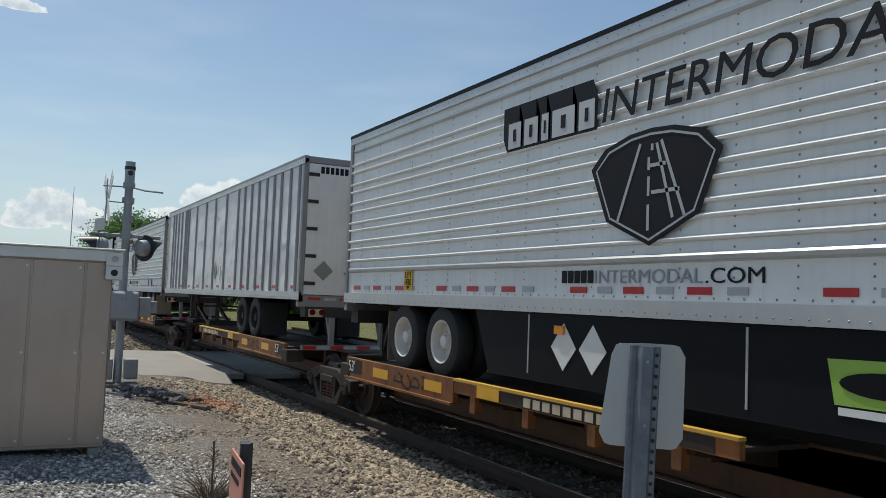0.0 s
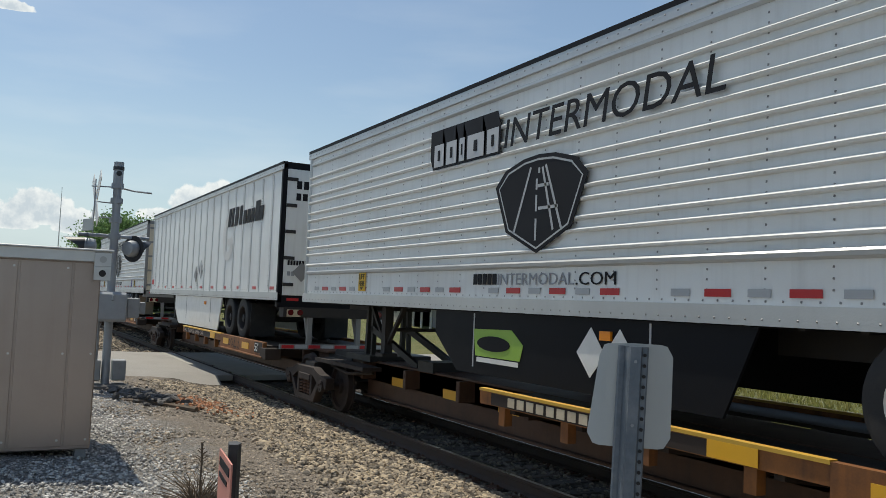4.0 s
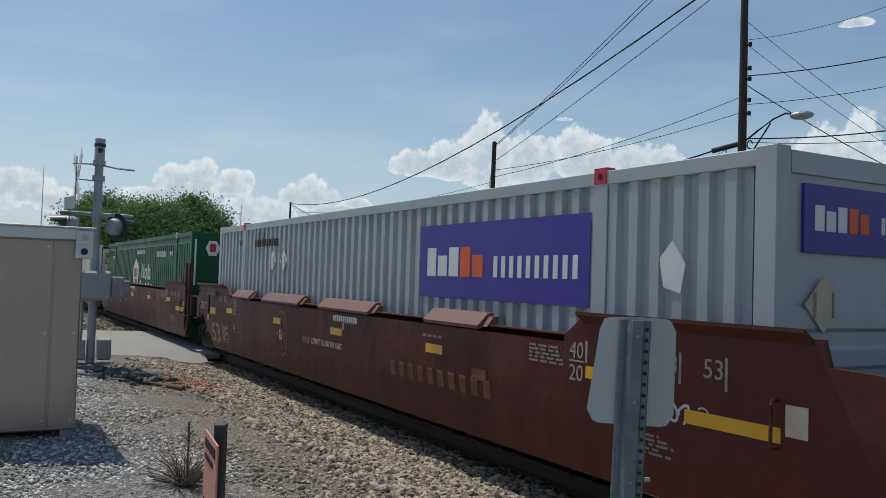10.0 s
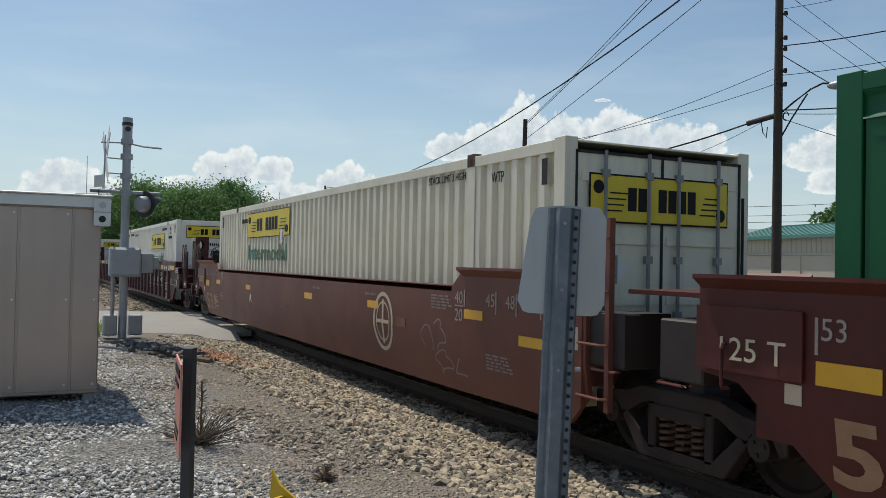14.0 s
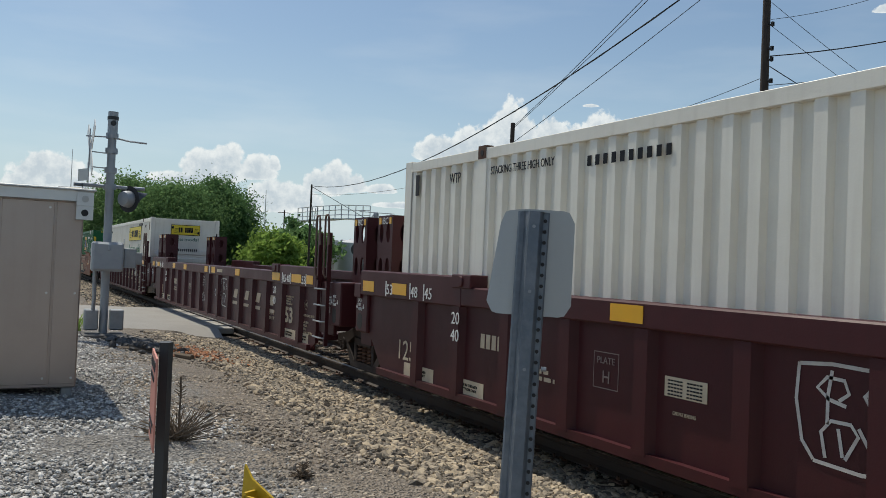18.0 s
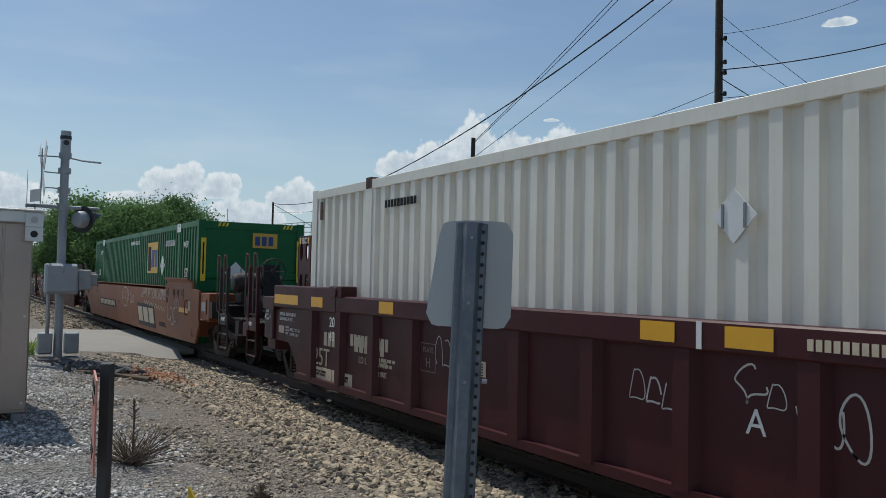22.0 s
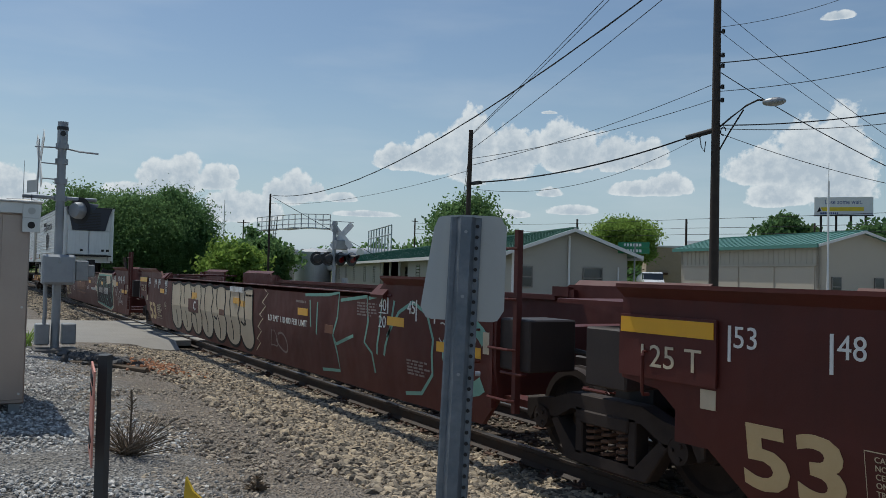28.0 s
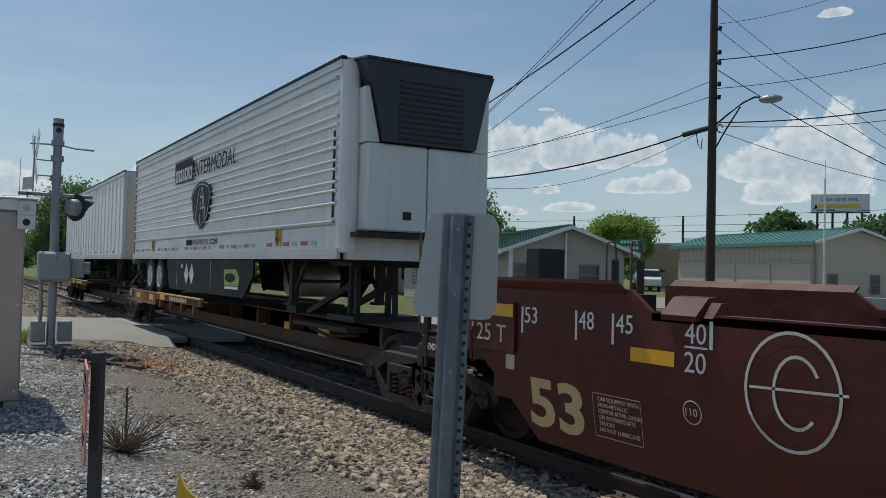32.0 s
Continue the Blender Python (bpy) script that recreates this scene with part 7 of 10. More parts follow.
# -- well cars with upright ribs
def ribbed_well(at, length, label, seed, right_end=False, left_end=False, letter="", mark=-2.02, tags=()):
    car = rides(thing("ribbed_well_car", label, "rail car", "container well cars"), at)
    colour = MAROON
    R, EL = 1.62 if right_end else -0.05, -length + (0.47 if left_end else 0.40)
    for s in (-1, 1):
        bm = bmesh.new()
        outline = [(R, 1.40), (EL, 1.40)]
        outline += [(EL, 0.81), (EL + 1.10, 0.79), (EL + 1.32, 0.62), (EL + 1.62, 0.30)] if left_end else [(EL, 0.82), (EL + 0.45, 0.80), (EL + 0.95, 0.30)]
        outline += [(-0.02, 0.30), (0.30, 0.62), (0.52, 0.79), (R, 0.81)] if right_end else [(-0.45, 0.30), (-0.05, 0.55)]
        prism(bm, outline, 1.39 * s, 1.43 * s, "y")
        box(bm, EL + (1.6 if left_end else 0.9), -0.05 if right_end else -0.5, min(1.34 * s, 1.50 * s), max(1.34 * s, 1.50 * s), 0.27, 0.36)
        part("side_sheet", bm, colour, car)
        lo_x, hi_x = EL + (0.58 if left_end else 0.24), R - 0.58 if right_end else -0.08
        bm = bmesh.new()
        box(bm, -length + 3.7, -2.5, min(1.28 * s, 1.52 * s), max(1.28 * s, 1.52 * s), 1.38, 1.60)
        for a, b in ((-2.5, hi_x), (lo_x, -length + 3.7)):
            box(bm, a, b, min(1.30 * s, 1.52 * s), max(1.30 * s, 1.52 * s), 1.36, 1.72)
        part("top_chord", bm, colour, car, bevel=0.015)
        for a, b in ((hi_x, R),) * right_end + ((EL, lo_x),):
            bm = bmesh.new()
            box(bm, a, b, min(1.20 * s, 1.52 * s), max(1.20 * s, 1.52 * s), 1.31, 1.52)
            part("end_ledge", bm, colour, car, bevel=0.012)
    count = int((length - 1.65 - 0.9) / 1.07) + 1
    rib = bmesh.new()
    prism(rib, [(-0.13, -1.43), (-0.08, -1.51), (0.08, -1.51), (0.13, -1.43)], 0.33, 1.38, "z")
    me = finish("rib", rib, colour)
    for i in range(count):
        x = mark + 0.99 - 1.07 * (count - 1 - i)
        if x < EL + (1.75 if left_end else 0.9):
            continue
        part("rib", me, colour, car).matrix_basis = pose(x, 0, 0)
    well_floor(car, length, colour)
    for x in (-2.45, -length + 3.72):
        bm = bmesh.new()
        box(bm, x - 0.22, x + 0.22, -1.54, -1.30, 1.58, 1.74)
        rod(bm, (x, -1.56, 1.66), (x, -1.28, 1.66), 0.07, 10)
        part("container_lock", bm, colour, car, bevel=0.01)
    loose = seed == 37
    strips = [(0.35, 0.94), (-1.92, 0.47)] if right_end else [(-0.40, 0.34), (-1.15, 0.55), (-2.42, 0.50)]
    strips += [(-5.45, 0.4), (-7.9, 0.4), (-8.75, 0.36), (-11.6, 0.42), (-13.4, 0.4)]
    strips += [(-length + 1.65, 1.1), (-length + 3.0, 0.45)] if left_end else [(-length + 2.0, 0.46), (-length + 0.95, 0.4)]
    for x, w in strips:
        plate(car, "reflector", rect(x - w / 2, x + w / 2, 1.42, 1.57), -1.521, REFLEX_Y)
    for x, w, tick in (((-0.47, "53", 0.215), (-1.0, "48", -0.045), (-1.43, "45", -0.045)) if right_end else ((-0.83, "53", 0.215), (-1.72, "48", 0.215), (-1.97, "45", -0.035))) + (() if left_end else ((-length + 1.6, "53", -0.035), (-length + 2.37, "48", -0.035), (-length + 2.77, "45", -0.035))):
        letters(w, 0.14, WHITE, car, pose(x, -1.525, 1.41, 90), width=0.2)
        plate(car, "tick", rect(x + tick, x + tick + 0.025, 1.38, 1.59), -1.521, WHITE)
    plate(car, "tick", rect(-8.36, -8.31, 1.39, 1.59), -1.521, WHITE)
    bars(car, -7.45, 1.45, -1.522, 0.55, 0.075, 9, CREAM)
    for x in (mark - 0.55, -length + 3.5):
        letters("20", 0.14, WHITE, car, pose(x, -1.525, 1.16, 90))
        letters("40", 0.14, WHITE, car, pose(x, -1.525, 0.96, 90))
    near_rib = mark + 0.66
    letters("53", 0.27, CREAM, car, pose(mark, -1.436, 0.66, 90), width=0.48, bold=0.05)
    letters("125T", 0.26, CREAM, car, pose(-length + (2.6 if left_end else 1.9), -1.436, 0.56, 90), width=0.72)
    small_text(car, "TRUCK EQUIPPED WITH|NON-METALLIC CTR|PLT BOWLLINER|DO NOT LUBRICATE", near_rib - 0.66, 1.12, 0.032, CREAM, -1.43)
    small_text(car, "2 INCH TREAD COND. SHOES", 0.23 if right_end else -1.20, 1.05 if right_end else 0.83, 0.045, CREAM, -1.43)
    small_text(car, "SPECIAL BRAKE BEAM|  SEE BADGE PLATE|38 INCH WHEELS|MINER TCC-IV-45LT SIDE BRG", -0.69 if right_end else -1.20, 1.06 if right_end else 0.71, 0.042, CREAM, -1.43)
    small_text(car, "IL 53' 1\"|IW 8' 9\"", -3.05, 0.72, 0.07, CREAM, -1.43)
    bm = bmesh.new()
    ribbon(bm, oval(-1.18, 1.04, 0.075, 0.095), 0.014, -1.433, True)
    ribbon(bm, [(-1.18, 0.97), (-1.18, 1.11)], 0.04, -1.433)
    ribbon(bm, [(-1.24, 1.04), (-1.12, 1.04)], 0.035, -1.434)
    part("round_mark", bm, SPRAY_GREY, car, smooth=False)
    bm = bmesh.new()
    ribbon(bm, oval(-0.80, 1.04, 0.075, 0.085), 0.008, -1.433, True)
    part("round_mark", bm, CREAM, car, smooth=False)
    letters("110", 0.055, CREAM, car, pose(-0.855, -1.436, 1.015, 90), width=0.11)
    for x, w in ((-0.93, 0.64), (mark + 0.28, 0.84), (-length + (3.0 if left_end else 2.5), 0.85), (-length + 3.8, 0.7)):
        plate(car, "jack_patch", rect(x - w / 2, x + w / 2, 0.362, 0.53), -1.432, CREAM)
        small_text(car, "JACK IN THIS AREA|EMPTY CAR ONLY", x - 0.17, 0.455, 0.032, INK, -1.438)
    # faded maker's marks: four slanted blocks, each over a short bar
    for x in (mark - 4.05, mark - 3.05, mark - 2.12, mark - 1.1):
        plate(car, "mark_block", [(x, 0.90), (x + 0.30, 0.90), (x + 0.42, 1.10), (x + 0.12, 1.10)], -1.433, SPRAY_TAN)
        plate(car, "mark_bar", [(x - 0.07, 0.75), (x + 0.36, 0.75), (x + 0.40, 0.82), (x - 0.03, 0.82)], -1.433, SPRAY_TAN)
    letters(letter, 0.18, WHITE, car, pose(-7.45 if right_end else -7.99, -1.436, 0.84, 90)) if letter else None
    plate(car, "notice", rect(-length + 7.0, -length + 7.46, 0.86, 1.02), -1.432, CREAM)
    bars(car, -length + 4.05, 0.93, -1.432, 1.2, 0.16, 10, CREAM)
    fine_print(car, -length + 4.6, 0.80, 0.9, 2, CREAM, seed, 0.04, -1.432)
    for x in tags:
        bm = bmesh.new()
        for pts in (((0.02, 0.98), (0.0, 0.62), (0.06, 0.22), (0.16, 0.06)), ((0.02, 0.97), (0.3, 1.0), (0.72, 0.98), (0.88, 0.9), (0.92, 0.5), (0.90, 0.06), (0.55, 0.02), (0.16, 0.05)), ((0.30, 0.94), (0.27, 0.7), (0.27, 0.42)),
                    ((0.42, 0.62), (0.28, 0.66), (0.18, 0.76), (0.26, 0.87), (0.40, 0.86), (0.44, 0.74), (0.36, 0.66)), ((0.78, 0.66), (0.62, 0.62), (0.56, 0.74), (0.64, 0.86), (0.78, 0.84), (0.78, 0.74), (0.58, 0.74)),
                    ((0.26, 0.10), (0.22, 0.34), (0.30, 0.46), (0.46, 0.46), (0.52, 0.36), (0.42, 0.12)), ((0.36, 0.40), (0.40, 0.14)), ((0.52, 0.44), (0.72, 0.04)), ((0.72, 0.36), (0.68, 0.28), (0.74, 0.22), (0.78, 0.28), (0.73, 0.36))):
            ribbon(bm, [(x + 0.9 * a, 0.62 + 0.68 * b) for a, b in pts], 0.026, -1.436)
        part("graffiti", bm, SPRAY, car, "white sprayed tag in a frame", smooth=False)
    if left_end:
        small_text(car, "SPECIAL BRAKE BEAM|SEE BADGE PLATE", -length + 1.12, 1.22, 0.055, WHITE, -1.43)
        small_text(car, "SPRG 7 OC D5|2 B-433 2 B-4", -length + 1.62, 0.98, 0.05, WHITE, -1.43)
        small_text(car, "CHAIN|TRUCK|HERE", -length + 1.42, 1.02, 0.035, WHITE, -1.43)
        plate(car, "badge", rect(-length + 1.10, -length + 1.36, 0.93, 1.05), -1.431, CREAM)
        letters("LD LMT 117700", 0.09, CREAM, car, pose(-length + 4.35, -1.436, 0.72, 90), width=0.85)
        letters("PER UNIT", 0.07, CREAM, car, pose(-length + 4.85, -1.436, 0.6, 90), width=0.35)
        bars(car, -length + 3.1, 0.86, -1.433, 0.6, 0.2, 4, CREAM)
        bars(car, -length + 4.2, 0.86, -1.433, 0.95, 0.2, 6, CREAM)
    if loose:
        scrawl(car, -2.75, 0.82, -1.515, 1.0, 0.42, 4, SPRAY, seed, 0.013)
    if loose:
        for x, z, w, h, n, q in ((-9.15, 0.78, 0.55, 0.5, 3, 61), (-8.05, 0.95, 0.4, 0.4, 2, 62), (-7.6, 0.70, 0.5, 0.65, 3, 63), (-12.3, 0.72, 0.5, 0.6, 3, 64)):
            scrawl(car, x, z, -1.434, w, h, n, SPRAY, q, 0.014)
    bm = bmesh.new()
    ribbon(bm, rect(-length + 6.08, -length + 6.42, 0.80, 1.12), 0.012, -1.434, True)
    part("notice_frame", bm, SPRAY_GREY, car, smooth=False)
    letters("PLATE", 0.06, SPRAY_GREY, car, pose(-length + 6.13, -1.436, 1.02, 90), width=0.24)
    letters("H", 0.11, SPRAY_GREY, car, pose(-length + 6.20, -1.436, 0.85, 90))
    for k in range(5):
        bars(car, -length + 7.04, 0.985 - 0.028 * k, -1.4375, 0.17, 0.012, 5, INK)
        bars(car, -length + 7.25, 0.985 - 0.028 * k, -1.4375, 0.17, 0.012, 5, INK)
    letters("CAR PAT PENDING", 0.03, CREAM, car, pose(-length + 7.1, -1.436, 0.72, 90), width=0.25)
    for x, way, ended in ((0.0, 1, right_end), (-length, -1, left_end)):
        x0, x1 = (R - 0.46, R) if ended and way > 0 else (0.58, 1.02) if way > 0 else (EL, EL + 0.44)
        z0 = 0.80
        for s in (-1, 1):
            bm = bmesh.new()
            box(bm, x0, x1, min(0.85 * s, 1.48 * s), max(0.85 * s, 1.48 * s), z0, 1.50)
            part("corner_block", bm, colour, car, bevel=0.02)
        bm = bmesh.new()
        box(bm, x0, x1, -0.85, 0.85, 1.40, 1.50)
        part("cross_plate", bm, colour, car, bevel=0.01)
        bm = bmesh.new()
        prism(bm, [(x0 + 0.17 + 0.09 * math.cos(q), (1.0 if q < math.pi else 0.92) + 0.08 * math.sin(q)) for q in [2 * math.pi * k / 18 for k in range(18)]], -1.482, -1.478, "y")
        part("lift_hole", bm, HITCH, car)
        small_text(car, "JACK|LIFT|HERE", x0 + 0.10, 1.25, 0.045, WHITE, -1.482)
        for dx in (0.05, 0.30):
            plate(car, "arrow", [(x0 + dx, 1.22), (x0 + dx + 0.03, 1.15), (x0 + dx - 0.03, 1.15)], -1.482, WHITE, 0.003)
    if right_end:
        small_text(car, "PULL RELEASE ROD|AT TRUCKS B & D|TO RELEASE BRAKES", R - 0.5, 1.46, 0.04, WHITE, -1.522)
        plate(car, "badge", rect(0.81, 1.09, 0.92, 1.05), -1.432, WHITE)
        small_text(car, "MINER TCC-IV-60LT SIDE BRG", 0.11, 0.87, 0.042, CREAM, -1.43)
    else:
        bm = bmesh.new()
        box(bm, -0.06, 0.60, -1.42, -1.36, 0.62, 1.48)
        part("end_panel", bm, colour, car, bevel=0.01)
        small_text(car, "PULL RELEASE ROD|AT TRUCKS B & D|TO RELEASE BRAKES", 0.15, 1.22, 0.035, WHITE, -1.423)
        plate(car, "badge", rect(0.16, 0.42, 0.98, 1.08), -1.422, SPRAY_GREY)
        for dx in (0.06, 0.50):
            bm = bmesh.new()
            box(bm, dx - 0.035, dx + 0.035, -1.55, -1.48, 1.50, 2.30)
            part("ladder_post", bm, MAROON, car, bevel=0.006)
        ladder(car, 0.28, 0.45, 1.55, -1.54, 0.44, 4, MAROON, GREY_STEEL, label="maroon side ladder with bright rungs")
    for x in (() if right_end else (0.08, 0.5)):
        bm = bmesh.new()
        pipe(bm, [(x, -1.56, 1.55), (x, -1.60, 1.62), (x, -1.60, 2.54), (x + 0.03, -1.6, 2.58), (x + 0.12, -1.6, 2.58), (x + 0.15, -1.60, 2.54), (x + 0.15, -1.58, 2.1)], 0.018)
        part("hand_hold", bm, WORN_RAIL, car)
    # pierced stacking frames that stand over the end of the well
    for off, y in ((1.3 if right_end else -0.08, -1.12), (1.3 if right_end else -0.08, 0.62), (-length + (0.45 if left_end else -0.36), -1.12), (-length + (0.45 if left_end else -0.36), 0.62)):
        bm = bmesh.new()
        for dy in (0.0, 0.40):
            pierced(bm, 0.66, 1.16, 1.50, 2.56, y + dy, y + dy + 0.03, 2, 2, 0.072, 0.155)
        for xx in (0.64, 1.16):
            pierced(bm, y, y + 0.43, 1.50, 2.56, xx, xx + 0.03, 1, 2, 0.09, 0.155, True)
        for v in bm.verts:
            v.co.x += off
        part("stacking_frame", bm, MAROON, car, "maroon frame pierced with round holes")
        plate(car, "reflector", rect(0.69 + off, 0.77 + off, 2.43, 2.53), y - 0.001, REFLEX_Y)
        plate(car, "reflector", rect(1.07 + off, 1.14 + off, 2.43, 2.53), y - 0.001, REFLEX_Y)
        letters("IBC", 0.10, WHITE, car, pose(0.82 + off, y - 0.004, 2.43, 90), width=0.2)
    if right_end:
        end_platform(car, 1.45, 1, MAROON, seed, bogie=-0.5)
    if left_end:
        end_platform(car, -length + 0.65, -1, MAROON, seed + 1, tank=False, bogie=-0.5)
    else:
        truck(car, -length - 0.15)
        bm = bmesh.new()
        box(bm, -length - 1.3, -length + 0.1, -0.4, 0.4, 0.66, 1.0)
        part("articulated_joint", bm, BLACK, car)
        bm = bmesh.new()
        box(bm, -length - 1.0, -length - 0.1, -0.8, 0.8, 1.42, 1.48)
        part("bridge_plate", bm, MAROON, car)
    return car


# -- spine cars that carry trailers
def spine_unit(at, length, rear, label, seed, last=False, first=False, words=""):
    """at: the joint at its +x end. rear: metres behind `at` where the trailer's tail stands; way -1 runs the platform to -x."""
    tail, way = rear
    car = rides(thing("spine_car", label, "rail car", "trailer spine cars"), at)
    bm = bmesh.new()
    box(bm, -length + 1.3, -1.3, -0.34, 0.34, 0.36, 0.98)
    box(bm, -length + 0.5, -0.5, -0.34, 0.34, 0.62, 0.98)
    box(bm, -length + 0.5, -0.5, -0.46, 0.46, 0.96, 1.0)
    box(bm, -length + 1.3, -1.3, -0.42, 0.42, 0.33, 0.37)
    for k in range(9):
        x = -1.6 - (length - 3.2) * k / 8
        box(bm, x - 0.05, x + 0.05, -0.6, 0.6, 0.66, 0.96)
    part("centre_sill", bm, SILL, car, bevel=0.01)
    for d, w in ((9.6, 0.5), (11.2, 0.45), (13.0, 0.5)):
        x = tail + way * d
        plate(car, "reflector", rect(x - w / 2, x + w / 2, 0.62, 0.76), -0.345, REFLEX_Y)

    def P(d):
        return tail + way * d
    # deep pan under the wheels, then the long shallow rail
    for s in (-1, 1):
        bm = bmesh.new()
        x0, x1 = sorted((P(0.35), P(4.0)))
        box(bm, x0, x1, min(1.34 * s, 1.42 * s), max(1.34 * s, 1.42 * s), 0.78, 1.09)
        box(bm, x0, x1, min(1.30 * s, 1.46 * s), max(1.30 * s, 1.46 * s), 0.76, 0.79)
        part("wheel_pan_side", bm, SPINE, car)
        bm = bmesh.new()
        x0, x1 = sorted((P(4.0), P(8.6)))
        box(bm, x0, x1, min(1.35 * s, 1.41 * s), max(1.35 * s, 1.41 * s), 0.92, 1.07)
        for k in range(4):
            x = x0 + (x1 - x0) * (k + 0.4) / 4
            box(bm, x - 0.06, x + 0.06, min(1.3 * s, 1.40 * s), max(1.3 * s, 1.40 * s), 0.72, 0.95)
        part("guide_rail", bm, SPINE, car)
        bm = bmesh.new()
        box(bm, x0, x1, min(1.34 * s, 1.425 * s), max(1.34 * s, 1.425 * s), 1.07, 1.10)
        part("rail_edge", bm, EDGE, car, "worn yellow top edge")
        bm = bmesh.new()
        x0, x1 = sorted((P(0.35), P(8.6)))
        box(bm, x0, x1, min(0.62 * s, 1.35 * s), max(0.62 * s, 1.35 * s), 0.98, 1.02)
        for k in range(7):
            x = x0 + (x1 - x0) * (k + 0.5) / 7
            prism(bm, [(0.34 * s, 0.70), (1.34 * s, 0.86), (1.34 * s, 0.98), (0.34 * s, 0.98)], x - 0.05, x + 0.05, "x")
        part("wheel_platform", bm, SPINE_DARK, car)
        bm = bmesh.new()
        xa, xb = sorted((P(0.1), P(0.5)))
        box(bm, xa, xb, min(1.1 * s, 1.44 * s), max(1.1 * s, 1.44 * s), 0.74, 0.98)
        part("end_bracket", bm, SPINE_DARK, car, bevel=0.015)
    a, b = sorted((P(0.45), P(0.85)))
    plate(car, "number_board", rect(P(0.42) if way > 0 else P(0.98), P(0.98) if way > 0 else P(0.42), 0.85, 1.07), -1.421, SPINE_DARK)
    letters("53'", 0.17, WHITE, car, pose(min(P(0.45), P(0.95)), -1.432, 0.88, 90))
    for d, w in ((1.45, 0.55), (3.2, 0.5), (4.6, 0.5)):
        z = 0.87 if d < 4 else 0.93
        plate(car, "reflector", rect(min(P(d), P(d + w)), max(P(d), P(d + w)), z, z + 0.14), -1.421, REFLEX_Y)
    plate(car, "number_board", rect(min(P(8.35), P(5.1)), max(P(8.35), P(5.1)), 0.93, 1.06), -1.411, SPINE_DARK, 0.004)
    if words:
        letters(words, 0.10, FADED_MARK, car, pose(min(P(8.3), P(5.2)), -1.418, 0.945, 90), width=2.4)
    else:
        bars(car, min(P(8.0), P(5.6)), 0.945, -1.416, 1.8, 0.10, 10, CREAM)
    scrawl(car, min(P(2.2), P(3.3)), 0.8, -1.4225, 1.1, 0.26, 4, SPINE_DARK, seed, 0.03, label="dark scrawled tag")
    # hitch under the trailer's nose
    h = tail + way * 14.25
    bm = bmesh.new()
    box(bm, h - 0.4, h + 0.5, -0.62, 0.62, 1.88, 1.97)
    hitch = part("trailer_hitch", bm, HITCH, car, "black steel trailer hitch", bevel=0.008)
    for q in (-0.35, 0.35):
        for pts, nm in (([(h - 0.16, 1.0), (h - 0.07, 1.0), (h - 0.02, 1.90), (h - 0.11, 1.90)], "hitch_leg"), ([(h + 0.10, 1.9), (h + 0.17, 1.9), (h + 0.20, 1.0), (h + 0.13, 1.0)], "hitch_leg"),
                        ([(h - way * 0.1, 1.50), (h - way * 0.1, 1.62), (h - way * 2.0, 1.06), (h - way * 2.0, 0.96)], "hitch_strut")):
            bm = bmesh.new()
            prism(bm, pts, q - 0.04, q + 0.04, "y")
            part(nm, bm, HITCH, hitch)
    for a, b, c, z in ((h - 0.5, h + 0.6, 0.6, 1.08), (h - way * 2.5 - 0.25, h - way * 2.5 + 0.25, 0.5, 1.14)):
        bm = bmesh.new()
        box(bm, a, b, -c, c, 0.98, z)
        part("hitch_base", bm, HITCH, hitch)
    for q in (-1, 1):
        bm = bmesh.new()
        box(bm, h - 1.2, h + 1.1, min(0.6 * q, 0.95 * q), max(0.6 * q, 0.95 * q), 0.86, 0.93)
        part("side_walkway", bm, SPINE_DARK, car)
        bm = bmesh.new()
        pipe(bm, [(h - 1.0, 0.7 * q, 0.8), (h + 0.2, 0.85 * q, 0.75), (h + 1.0, 0.7 * q, 0.82)], 0.03)
        part("air_pipe", bm, SPINE_DARK, car)
    # joint and bogie at the +x end
    if not first:
        truck(car, 0.0)
    bm = bmesh.new()
    box(bm, -0.7, 0.55, -0.36, 0.36, 0.60, 0.95)
    box(bm, -0.25, 0.25, -1.0, 1.0, 0.70, 0.84)
    prism(bm, [(-0.6, 0.95), (0.5, 0.95), (0.2, 1.05), (-0.4, 1.05)], -0.3, 0.3, "y")
    part("articulated_joint", bm, BLACK, car)
    if last:
        x = -length
        truck(car, x + 1.7)
        bm = bmesh.new()
        box(bm, x - 0.1, x + 1.0, -1.3, 1.3, 0.80, 0.98)
        box(bm, x - 0.1, x + 0.15, -1.35, 1.35, 0.72, 1.02)
        part("end_sill", bm, SPINE, car, bevel=0.01)
        bm = bmesh.new()
        for k in range(9):
            box(bm, x, x + 1.0, -1.3 + 0.29 * k, -1.3 + 0.29 * k + 0.05, 1.0, 1.03)
        part("walkway_grating", bm, BLACK, car)
        bm = bmesh.new()
        pipe(bm, [(x + 0.2, -1.36, 0.95), (x + 0.2, -1.38, 0.40), (x + 0.7, -1.38, 0.40), (x + 0.7, -1.36, 0.95)], 0.02)
        pipe(bm, [(x + 0.2, -1.38, 0.66), (x + 0.7, -1.38, 0.66)], 0.018)
        part("sill_step", bm, SPINE_DARK, car)
        coupler(car, x, -1)
        bm = bmesh.new()
        c = Vector((x + 0.45, 0.9, 1.55))
        pipe(bm, [c + Vector((0, 0.24 * math.cos(a), 0.24 * math.sin(a))) for a in [2 * math.pi * i / 18 for i in range(19)]], 0.016, 6)
        for k in range(5):
            pipe(bm, [c, c + Vector((0, 0.24 * math.cos(1.26 * k), 0.24 * math.sin(1.26 * k)))], 0.012, 5)
